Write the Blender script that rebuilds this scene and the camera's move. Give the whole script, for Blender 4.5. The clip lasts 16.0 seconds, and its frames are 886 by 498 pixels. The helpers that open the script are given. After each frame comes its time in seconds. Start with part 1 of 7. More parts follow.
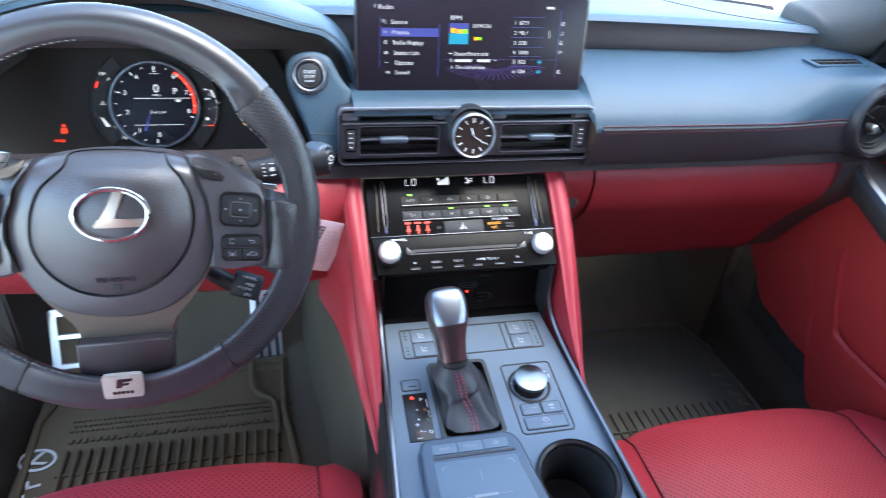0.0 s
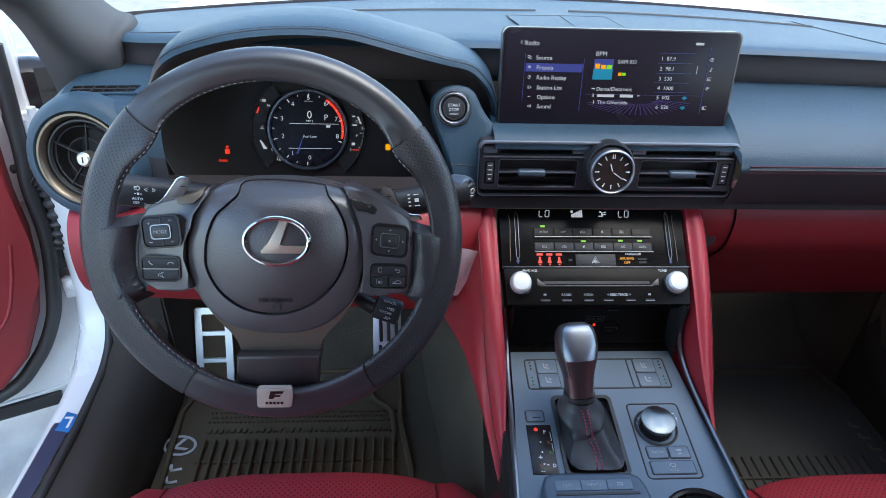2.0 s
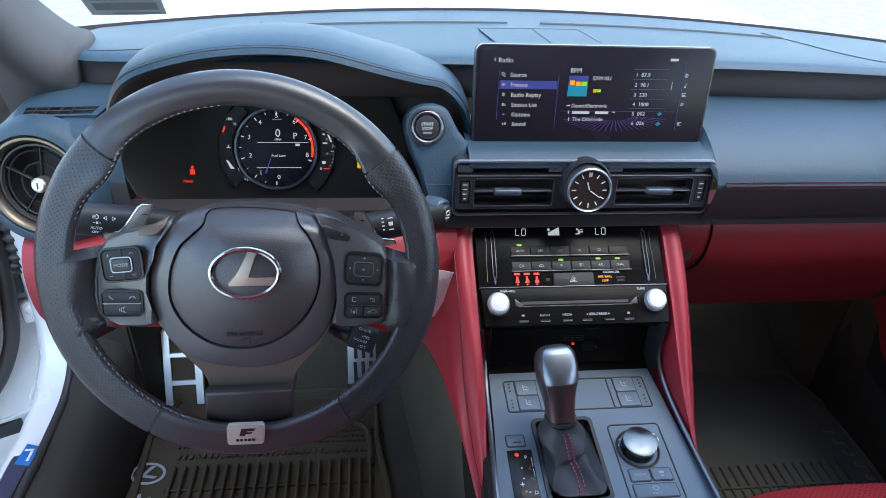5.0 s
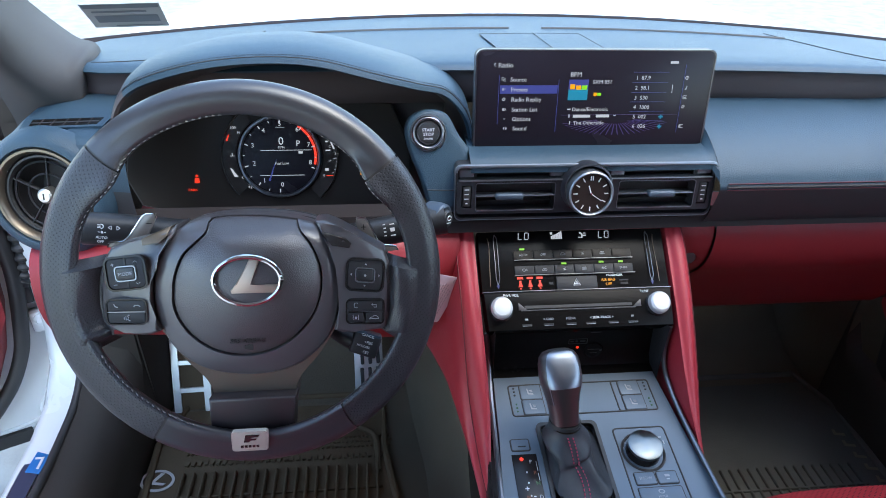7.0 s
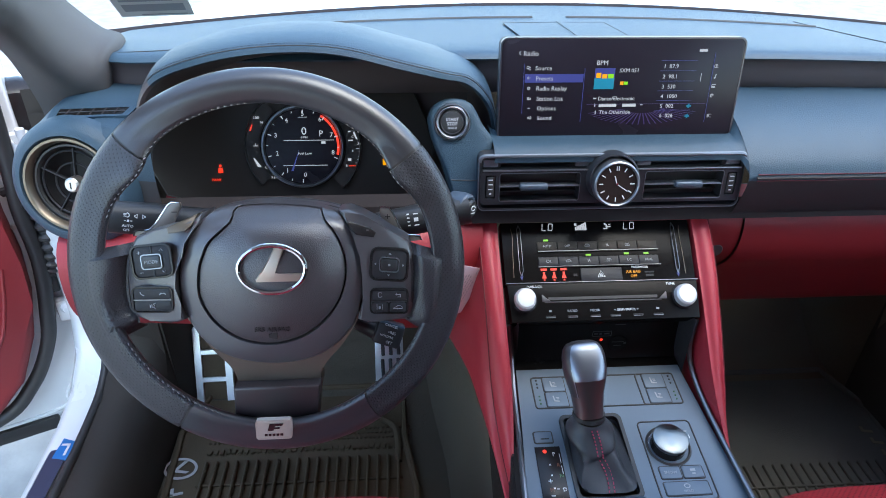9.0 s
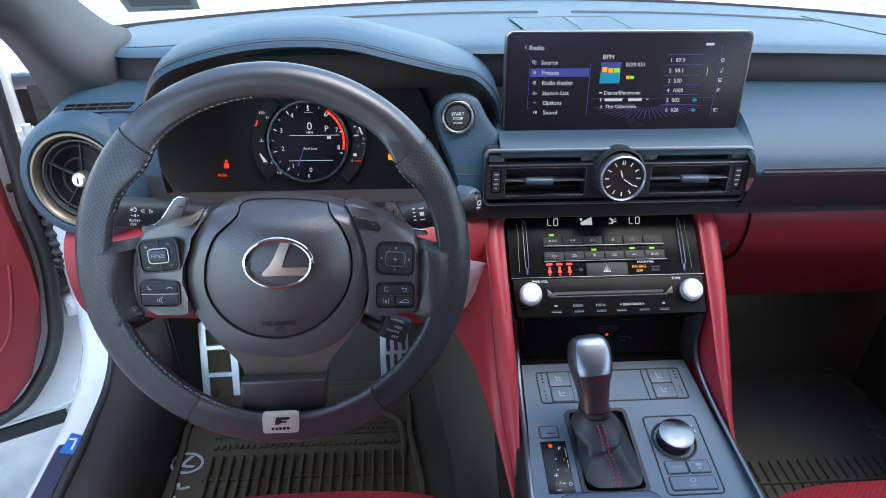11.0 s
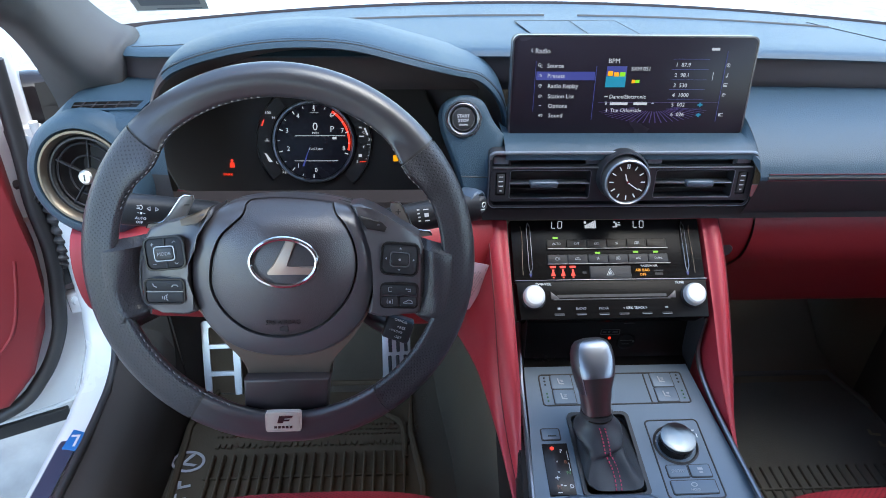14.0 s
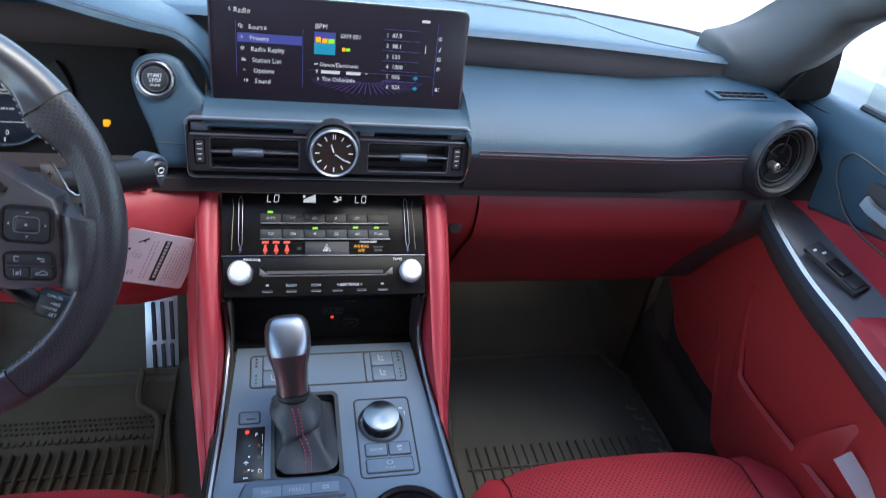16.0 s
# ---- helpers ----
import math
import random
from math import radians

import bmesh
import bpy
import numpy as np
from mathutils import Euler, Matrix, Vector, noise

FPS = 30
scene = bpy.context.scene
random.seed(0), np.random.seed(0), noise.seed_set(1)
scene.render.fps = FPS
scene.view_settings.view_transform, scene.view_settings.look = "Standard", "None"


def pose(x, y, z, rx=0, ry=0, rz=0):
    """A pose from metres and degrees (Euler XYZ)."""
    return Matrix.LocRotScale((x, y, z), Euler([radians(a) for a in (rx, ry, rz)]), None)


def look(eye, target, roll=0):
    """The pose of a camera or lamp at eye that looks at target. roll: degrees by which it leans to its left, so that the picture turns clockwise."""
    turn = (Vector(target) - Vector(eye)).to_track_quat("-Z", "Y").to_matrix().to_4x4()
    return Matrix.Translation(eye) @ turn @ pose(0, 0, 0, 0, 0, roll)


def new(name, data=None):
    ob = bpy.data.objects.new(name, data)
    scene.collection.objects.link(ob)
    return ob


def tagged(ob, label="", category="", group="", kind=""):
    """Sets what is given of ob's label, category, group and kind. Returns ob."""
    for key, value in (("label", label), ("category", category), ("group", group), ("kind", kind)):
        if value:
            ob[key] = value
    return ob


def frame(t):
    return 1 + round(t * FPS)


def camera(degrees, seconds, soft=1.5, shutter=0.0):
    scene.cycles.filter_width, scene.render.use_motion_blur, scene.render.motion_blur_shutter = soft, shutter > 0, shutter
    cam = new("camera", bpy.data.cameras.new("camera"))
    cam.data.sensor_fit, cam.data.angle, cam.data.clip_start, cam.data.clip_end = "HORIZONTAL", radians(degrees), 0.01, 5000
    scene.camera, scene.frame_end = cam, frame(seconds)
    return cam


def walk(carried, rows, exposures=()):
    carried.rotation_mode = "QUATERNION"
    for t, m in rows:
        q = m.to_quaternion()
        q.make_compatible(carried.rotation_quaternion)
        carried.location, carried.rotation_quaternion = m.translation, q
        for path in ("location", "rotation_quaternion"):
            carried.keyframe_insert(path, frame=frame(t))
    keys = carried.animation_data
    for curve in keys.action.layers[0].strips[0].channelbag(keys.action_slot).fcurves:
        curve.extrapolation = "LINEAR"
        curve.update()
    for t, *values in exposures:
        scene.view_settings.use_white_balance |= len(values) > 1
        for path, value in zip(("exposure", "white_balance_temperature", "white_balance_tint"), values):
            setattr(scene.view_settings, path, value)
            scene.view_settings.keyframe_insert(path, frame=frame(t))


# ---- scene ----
# the camera and its walk
EXPOSURE = 1.89
cam = camera(67.9, 16.0, soft=0.9, shutter=0.25)
PATH = [
    (0, (-0.221, 0.097, 1.245), (0.223, 1.724, 0.17), 5.0),
    (0.2, (-0.235, 0.103, 1.248), (0.079, 1.761, 0.175), 4.7),
    (0.5, (-0.248, 0.097, 1.261), (-0.019, 1.779, 0.203), 4.4),
    (1, (-0.256, 0.093, 1.282), (-0.105, 1.792, 0.238), 3.4),
    (1.5, (-0.257, 0.103, 1.275), (-0.119, 1.776, 0.188), 2.7),
    (2, (-0.257, 0.105, 1.277), (-0.126, 1.785, 0.2), 2.5),
    (2.5, (-0.257, 0.108, 1.278), (-0.127, 1.788, 0.201), 2.1),
    (3, (-0.257, 0.118, 1.28), (-0.123, 1.803, 0.211), 1.5),
    (3.5, (-0.256, 0.125, 1.28), (-0.121, 1.802, 0.199), 1.8),
    (4, (-0.26, 0.131, 1.283), (-0.061, 1.803, 0.204), 2.7),
    (4.5, (-0.262, 0.136, 1.282), (-0.061, 1.807, 0.202), 3.1),
    (4.7, (-0.261, 0.136, 1.285), (-0.048, 1.81, 0.21), 3.1),
    (7, (-0.251, 0.133, 1.288), (-0.064, 1.821, 0.232), 1.8),
    (7.5, (-0.254, 0.137, 1.283), (-0.092, 1.816, 0.208), 1.5),
    (8, (-0.256, 0.135, 1.283), (-0.116, 1.818, 0.212), 1.3),
    (8.5, (-0.259, 0.135, 1.282), (-0.118, 1.82, 0.213), 1.4),
    (9, (-0.257, 0.136, 1.282), (-0.125, 1.818, 0.208), 1.1),
    (11.5, (-0.26, 0.133, 1.28), (-0.143, 1.811, 0.197), 0.9),
    (12, (-0.261, 0.131, 1.282), (-0.147, 1.813, 0.206), 1.0),
    (12.5, (-0.259, 0.131, 1.283), (-0.153, 1.812, 0.205), 1.0),
    (13, (-0.259, 0.132, 1.281), (-0.153, 1.812, 0.201), 1.0),
    (13.5, (-0.26, 0.132, 1.279), (-0.149, 1.814, 0.202), 1.1),
    (14, (-0.261, 0.132, 1.28), (-0.149, 1.814, 0.204), 1.4),
    (14.5, (-0.255, 0.13, 1.273), (-0.127, 1.824, 0.219), 2.2),
    (14.8, (-0.2, 0.134, 1.267), (0.055, 1.816, 0.217), 3.6),
    (15, (-0.144, 0.126, 1.263), (0.135, 1.817, 0.232), 1.2),
    (15.2, (-0.096, 0.126, 1.256), (0.257, 1.817, 0.247), 1.8),
    (15.5, (-0.051, 0.125, 1.259), (0.433, 1.782, 0.25), 5.7),
    (15.7, (-0.039, 0.121, 1.251), (0.444, 1.793, 0.264), 6.2),
    (16, (-0.057, 0.123, 1.255), (0.426, 1.748, 0.193), 8.7),
]
walk(cam, [(t, look(eye, target, roll)) for t, eye, target, roll in PATH], [(t, EXPOSURE + e, 6450, 4) for t, e in ((0.0, 0.95), (0.5, 0.35), (1.0, 0.05), (1.5, -0.15), (3.0, -0.1), (7.0, 0.05), (12.5, 0.1), (14.5, 0.15), (15.0, 0.22), (16.0, 0.28))])

# daylight: sky and one veiled sun from high above
world = bpy.data.worlds.new("sky")
scene.world = world
world.use_nodes = True
wn = world.node_tree.nodes
sky = wn.new("ShaderNodeTexSky")
sky.sky_type, sky.sun_disc = "NISHITA", False
sky.sun_elevation, sky.sun_rotation = radians(60), radians(110)
world.node_tree.links.new(sky.outputs[0], wn["Background"].inputs[0])
wn["Background"].inputs[1].default_value = 0.24
sun = new("sun", bpy.data.lights.new("sun", "SUN"))
sun.data.energy, sun.data.angle, sun.data.color = 0.45, radians(30), (1.0, 0.96, 0.90)
sun.matrix_basis = look((0, 0, 0), (-0.22, 0.12, -0.96))


# ---- materials ----
def principled(name):
    m = bpy.data.materials.new(name)
    m.use_nodes = True
    return m, m.node_tree.nodes, m.node_tree.links, m.node_tree.nodes["Principled BSDF"]


def surface(name, color, rough=0.5, metal=0.0, grain=400.0, bump=0.1, vary=0.12, patch=6.0, spec=0.5, cells=False, coat=0.0):
    """A surface with fine relief (grain), broad patches of colour and gloss, at real size."""
    m, n, l, b = principled(name)
    co = n.new("ShaderNodeTexCoord")
    broad = n.new("ShaderNodeTexNoise")
    broad.inputs["Scale"].default_value, broad.inputs["Detail"].default_value = patch, 5
    l.new(co.outputs["Object"], broad.inputs["Vector"])
    mix = n.new("ShaderNodeMix")
    mix.data_type = "RGBA"
    mix.inputs["A"].default_value = (*[c * (1 - vary) for c in color], 1)
    mix.inputs["B"].default_value = (*[min(1, c * (1 + vary)) for c in color], 1)
    l.new(broad.outputs["Fac"], mix.inputs["Factor"])
    l.new(mix.outputs["Result"], b.inputs["Base Color"])
    rr = n.new("ShaderNodeMapRange")
    rr.inputs["To Min"].default_value, rr.inputs["To Max"].default_value = max(0.02, rough - 0.08), min(1, rough + 0.08)
    l.new(broad.outputs["Fac"], rr.inputs["Value"])
    l.new(rr.outputs["Result"], b.inputs["Roughness"])
    b.inputs["Metallic"].default_value = metal
    b.inputs["Specular IOR Level"].default_value = spec
    b.inputs["Coat Weight"].default_value = coat
    if bump:
        fine = n.new("ShaderNodeTexVoronoi" if cells else "ShaderNodeTexNoise")
        fine.inputs["Scale"].default_value = grain
        l.new(co.outputs["Object"], fine.inputs["Vector"])
        bp = n.new("ShaderNodeBump")
        bp.inputs["Strength"].default_value, bp.inputs["Distance"].default_value = bump, 0.002
        l.new(fine.outputs[0], bp.inputs["Height"])
        l.new(bp.outputs["Normal"], b.inputs["Normal"])
    return m


def perforated(name, color, pitch, hole=0.28, rough=0.5, dark=0.12, slant=45):
    """Leather with rows of punched holes, laid out by the mesh's own coordinates in metres."""
    m = surface(name, color, rough, grain=500, bump=0.12, cells=True)
    n, l = m.node_tree.nodes, m.node_tree.links
    b = n["Principled BSDF"]
    uv = n.new("ShaderNodeUVMap")
    mp = n.new("ShaderNodeMapping")
    mp.inputs["Rotation"].default_value = (0, 0, radians(slant))
    v = n.new("ShaderNodeTexVoronoi")
    v.voronoi_dimensions = "2D"
    v.inputs["Scale"].default_value, v.inputs["Randomness"].default_value = 1 / pitch, 0.0
    l.new(uv.outputs[0], mp.inputs[0])
    l.new(mp.outputs[0], v.inputs["Vector"])
    lt = n.new("ShaderNodeMapRange")
    lt.inputs["From Min"].default_value, lt.inputs["From Max"].default_value = hole * 0.75, hole
    l.new(v.outputs["Distance"], lt.inputs["Value"])
    mix = n.new("ShaderNodeMix")
    mix.data_type = "RGBA"
    mix.inputs["A"].default_value = (*[c * dark for c in color], 1)
    old = b.inputs["Base Color"].links[0].from_socket
    l.new(old, mix.inputs["B"])
    l.new(lt.outputs[0], mix.inputs["Factor"])
    l.new(mix.outputs["Result"], b.inputs["Base Color"])
    bp = n.new("ShaderNodeBump")
    bp.inputs["Strength"].default_value, bp.inputs["Distance"].default_value = 0.5, 0.001
    l.new(lt.outputs[0], bp.inputs["Height"])
    l.new(b.inputs["Normal"].links[0].from_socket, bp.inputs["Normal"])
    l.new(bp.outputs["Normal"], b.inputs["Normal"])
    return m


def glowing(name, color, strength):
    m, n, l, b = principled(name)
    b.inputs["Base Color"].default_value = (*[c * 0.05 for c in color], 1)
    b.inputs["Roughness"].default_value = 0.4
    b.inputs["Emission Color"].default_value = (*color, 1)
    b.inputs["Emission Strength"].default_value = strength / 2 ** EXPOSURE
    return m


SLATE = surface("soft_touch_slate", (0.033, 0.063, 0.090), 0.45, grain=900, bump=0.22, cells=True, vary=0.15, spec=0.45)
SLATE_DARK = surface("soft_touch_dark", (0.032, 0.031, 0.034), 0.5, grain=900, bump=0.12, cells=True)
TRIM = surface("black_trim_plastic", (0.0351, 0.0338, 0.0338), 0.45, grain=1200, bump=0.06)
GLOSS = surface("piano_black", (0.023, 0.020, 0.020), 0.2, bump=0, vary=0.3, patch=30, spec=0.25)
DEEP = surface("deep_shade_plastic", (0.058, 0.053, 0.050), 0.6, bump=0)
WHEEL_LEATHER = surface("black_leather", (0.038, 0.036, 0.040), 0.31, grain=1300, bump=0.06, cells=True, spec=0.9)
WHEEL_PERF = perforated("perforated_black_leather", (0.040, 0.038, 0.042), 0.0030, 0.24, 0.33, 0.3)
AIRBAG = surface("grained_airbag_vinyl", (0.070, 0.060, 0.062), 0.36, grain=850, bump=0.16, cells=True, spec=0.9)
SATIN = surface("satin_grey_plastic", (0.080, 0.072, 0.076), 0.30, grain=1500, bump=0.03, spec=0.9)
BUTTON = surface("button_plastic", (0.026, 0.026, 0.027), 0.36, grain=1500, bump=0.03)
BRONZE = surface("dark_bronze_satin", (0.150, 0.115, 0.090), 0.42, 0.45, grain=1500, bump=0.03)
CHROME = surface("chrome", (0.78, 0.77, 0.75), 0.12, 1.0, bump=0, vary=0.05)
SILVER = surface("satin_silver", (0.702, 0.663, 0.611), 0.42, 1.0, grain=1500, bump=0.02)
DARK_SILVER = surface("dark_silver", (0.208, 0.208, 0.221), 0.3, 0.9, grain=1500, bump=0.02)
CONSOLE = surface("console_grey_metallic", (0.15, 0.189, 0.231), 0.48, 0.2, grain=1800, bump=0.03, vary=0.06)
RED = surface("red_leather", (0.39, 0.0273, 0.0416), 0.45, grain=700, bump=0.12, cells=True, vary=0.14)
RED_PERF = perforated("perforated_red_leather", (0.39, 0.0312, 0.0468), 0.0060, 0.25, 0.5, 0.25)
RED_PLASTIC = surface("red_moulded_plastic", (0.42, 0.030, 0.030), 0.5, grain=900, bump=0.12, cells=True, vary=0.1)
RUBBER = surface("black_rubber", (0.120, 0.086, 0.050), 0.78, grain=300, bump=0.3, vary=0.4, patch=9, spec=0.2)
CARPET = surface("black_carpet", (0.122, 0.098, 0.066), 0.95, grain=1500, bump=0.8, vary=0.3)
WHITE_PAINT = surface("white_car_paint", (0.75, 0.75, 0.75), 0.25, bump=0, vary=0.02, coat=0.6)
PEDAL = surface("brushed_pedal_metal", (0.70, 0.70, 0.69), 0.35, 0.7, grain=900, bump=0.04)
CONCRETE = surface("pale_concrete", (0.36, 0.335, 0.30), 0.85, grain=60, bump=0.8, vary=0.5, patch=9)
# lining out of view, its grey chosen to bounce light into the cabin
BOUNCE_HEADLINER = surface("unseen_bounce_headliner", (0.50, 0.49, 0.47), 0.9, grain=1200, bump=0.3)
PILLAR = surface("pillar_fabric", (0.070, 0.066, 0.064), 0.8, grain=1500, bump=0.2)
PAPER = surface("white_card", (0.75, 0.70, 0.70), 0.7, bump=0, vary=0.05)
INK = surface("black_ink", (0.026, 0.026, 0.026), 0.6, bump=0)
LEGEND = surface("pale_legend_paint", (0.806, 0.806, 0.806), 0.5, bump=0)
STITCH_RED = surface("red_thread", (0.17, 0.020, 0.036), 0.7, bump=0)
STITCH_GREY = surface("grey_thread", (0.17, 0.16, 0.16), 0.7, bump=0)
BLUE = surface("blue_film", (0.0182, 0.15, 0.416), 0.4, bump=0)
# darker copy of the cabin's red, with the shade put into its colour
SHADED_RED = surface("shaded_red_vinyl", (0.24, 0.018, 0.022), 0.5, grain=900, bump=0.12, cells=True, vary=0.12)
RUBBER_CLEAN = surface("clean_black_rubber", (0.11, 0.106, 0.092), 0.78, grain=300, bump=0.3, vary=0.25, patch=9, spec=0.25)
PLUM = surface("plum_brown_face", (0.088, 0.068, 0.068), 0.5, grain=900, bump=0.12, cells=True, spec=0.4)
SILL_BROWN = surface("dark_brown_sill", (0.039, 0.0312, 0.0247), 0.5, bump=0.03, grain=1200, spec=0.3)
FRIT = surface("black_glass_band", (0.036, 0.029, 0.029), 0.85, bump=0.05, grain=900, spec=0.15)
SILL_GOLD = surface("bronze_insert", (0.169, 0.13, 0.091), 0.4, 0.5, bump=0.02, grain=1200)
PANEL = surface("smoked_black_panel", (0.010, 0.0088, 0.0082), 0.24, bump=0, vary=0.3, patch=30, spec=0.07)
LENS = surface("smoked_lens", (0.056, 0.047, 0.042), 0.34, bump=0, vary=0.2, spec=0.12)
PADDLE = surface("dark_satin_alloy", (0.42, 0.38, 0.34), 0.4, 0.6, grain=1500, bump=0.02)
RING_BRONZE = surface("dark_bronze_ring", (0.20, 0.165, 0.125), 0.36, 0.8, bump=0.01)
LEGEND_DIM = surface("dim_legend_paint", (0.36, 0.37, 0.39), 0.5, bump=0)
VISOR = surface("dark_visor_plastic", (0.086, 0.076, 0.076), 0.5, grain=900, bump=0.05, cells=True)
EMBLEM_BAR = surface("warm_satin_alloy", (0.62, 0.52, 0.42), 0.35, 0.6, bump=0.02, grain=1500)
BADGE_GOLD = surface("pale_bronze", (0.56, 0.49, 0.43), 0.4, 0.1, bump=0.02, grain=1500)
# the red one step darker, for the shade below the steering column
KNEE_SHADED_RED = surface("knee_shaded_red", (0.32, 0.024, 0.032), 0.48, grain=900, bump=0.12, cells=True, vary=0.12)
LIT_WHITE = glowing("lit_white", (0.85, 0.88, 1.0), 0.62)
LIT_RED = glowing("lit_red", (1.0, 0.05, 0.02), 1.0)
LIT_AMBER = glowing("lit_amber", (1.0, 0.40, 0.0), 1.0)
LIT_GREEN = glowing("lit_green", (0.3, 0.8, 0.02), 0.9)
LIT_BLUE = glowing("lit_blue", (0.14, 0.17, 0.80), 0.30)
LIT_TEAL = glowing("lit_teal", (0.03, 0.45, 0.75), 0.5)
LIT_VIOLET = glowing("lit_violet", (0.35, 0.2, 0.9), 0.10)
SATIN_BROWN = surface("warm_grey_key", (0.032, 0.027, 0.022), 0.45, 0.1, bump=0.02, grain=1500, spec=0.2)
BUTTON_GREY = surface("grey_key", (0.036, 0.035, 0.037), 0.45, 0.1, bump=0.02, grain=1500, spec=0.2)
KNOB_SILVER = surface("pale_knob_silver", (0.72, 0.73, 0.74), 0.4, 0.4, bump=0.01, grain=1500)
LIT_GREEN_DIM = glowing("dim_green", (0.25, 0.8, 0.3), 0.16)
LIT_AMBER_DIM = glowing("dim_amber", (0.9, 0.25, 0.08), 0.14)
SATIN_CONSOLE = surface("dark_console_grey", (0.0806, 0.104, 0.135), 0.4, 0.3, grain=1800, bump=0.03)
BOOT = surface("soft_black_leather", (0.039, 0.0416, 0.0468), 0.46, grain=900, bump=0.08, cells=True)
KNOB_METAL = surface("polished_knob_metal", (0.27, 0.285, 0.31), 0.36, 1.0, bump=0.02, grain=900)
# knob metal with the brown reflection of the red cabin put into its colour
KNOB_BROWN_SHEEN = surface("brown_sheen_knob_metal", (0.208, 0.169, 0.163), 0.3, 0.9, bump=0.02, grain=900)
STITCH_BRIGHT = surface("bright_red_thread", (0.52, 0.0455, 0.104), 0.7, bump=0)
MAT_PRINT = surface("pale_mat_print", (0.585, 0.546, 0.494), 0.7, bump=0.2, grain=500)
MAT_PRINT_DIM = surface("dim_mat_print", (0.208, 0.169, 0.117), 0.8, bump=0.2, grain=500)
PAPER_TAG = surface("pinkish_card", (0.806, 0.65, 0.676), 0.7, bump=0, vary=0.04)
VENT_SATIN = surface("dark_satin_vent_plastic", (0.0312, 0.0325, 0.0377), 0.38, 0.15, grain=1500, bump=0.03)
CLOCK_RING = surface("satin_clock_ring", (0.286, 0.299, 0.319), 0.38, 0.9, grain=1500, bump=0.02)
CLOCK_FACE = surface("brown_black_dial", (0.0286, 0.0182, 0.0156), 0.4, bump=0.02, grain=900, spec=0.2)
VENT_EDGE = surface("satin_edge", (0.195, 0.208, 0.234), 0.32, 0.6, bump=0.01)
STALK = surface("black_stalk_plastic", (0.026, 0.026, 0.028), 0.42, grain=1200, bump=0.04, spec=0.45)
TAG_GREY = surface("grey_print", (0.546, 0.442, 0.468), 0.7, bump=0)
RED_SEAM = surface("dark_red_seam", (0.13, 0.0104, 0.0156), 0.6, bump=0)
STICKER = surface("sticker_film", (0.50, 0.53, 0.52), 0.6, bump=0, vary=0.05)
STICKER_BAR = surface("sticker_print", (0.22, 0.25, 0.27), 0.6, bump=0, vary=0.05)
SCUFF = surface("scuff_plate_grey", (0.0455, 0.0546, 0.0975), 0.4, 0.2, bump=0.03, grain=900)
MIRROR = surface("mirror_glass", (0.75, 0.85, 0.95), 0.03, 1.0, bump=0, vary=0.02)
SPOKE_FOOT = surface("plum_black_satin", (0.050, 0.038, 0.039), 0.38, bump=0.03, grain=1200)
SCREEN_OFF = surface("dark_display_glass", (0.018, 0.014, 0.019), 0.25, bump=0, vary=0.1, spec=0.2)


def turned_metal(name, color, rough):
    """Metal turned on a lathe: gloss drawn out round the axis."""
    m = surface(name, color, rough, 1.0, bump=0, vary=0.06)
    n, l = m.node_tree.nodes, m.node_tree.links
    t = n.new("ShaderNodeTangent")
    t.direction_type, t.axis = "RADIAL", "Z"
    b = n["Principled BSDF"]
    b.inputs["Anisotropic"].default_value = 0.85
    l.new(t.outputs[0], b.inputs["Tangent"])
    return m


TURNED = turned_metal("turned_aluminium", (0.27, 0.29, 0.29), 0.30)


def glass_material(name="clear_glass", tint=(0.96, 0.98, 0.97)):
    m, n, l, b = principled(name)
    n.remove(b)
    t, g, mx = n.new("ShaderNodeBsdfTransparent"), n.new("ShaderNodeBsdfGlossy"), n.new("ShaderNodeMixShader")
    t.inputs[0].default_value = (*tint, 1)
    g.inputs["Roughness"].default_value = 0.02
    mx.inputs[0].default_value = 0.03
    l.new(t.outputs[0], mx.inputs[1])
    l.new(g.outputs[0], mx.inputs[2])
    l.new(mx.outputs[0], n["Material Output"].inputs[0])
    return m


GLASS = glass_material()
# tint added to trim the light that enters on the passenger's side
TINTED = glass_material("tinted_glass", (0.88, 0.90, 0.89))


# ---- builders ----
def thing(name, m, label="", category="", group="", kind=""):
    ob = new(name)
    ob.empty_display_size = 0.02
    ob.matrix_basis = m
    return tagged(ob, label, category, group, kind)


def mesh_of(bm, mat, smooth=True, sharp=38):
    bmesh.ops.recalc_face_normals(bm, faces=bm.faces)
    for f in bm.faces:
        f.smooth = smooth
    if smooth:
        for e in bm.edges:
            if len(e.link_faces) == 2 and e.calc_face_angle(0) > radians(sharp):
                e.smooth = False
    me = bpy.data.meshes.new("mesh")
    bm.to_mesh(me)
    bm.free()
    me.materials.append(mat)
    return me


def part(name, bm, mat, parent, label="", smooth=True, m=None, sharp=38):
    ob = new(name, mesh_of(bm, mat, smooth, sharp))
    ob.parent = parent
    if m is not None:
        ob.matrix_basis = m
    return tagged(ob, label)


def whole(name, bm, mat, label, category, kind="", group="", smooth=True, m=None):
    ob = new(name, mesh_of(bm, mat, smooth))
    if m is not None:
        ob.matrix_basis = m
    return tagged(ob, label, category, group, kind)


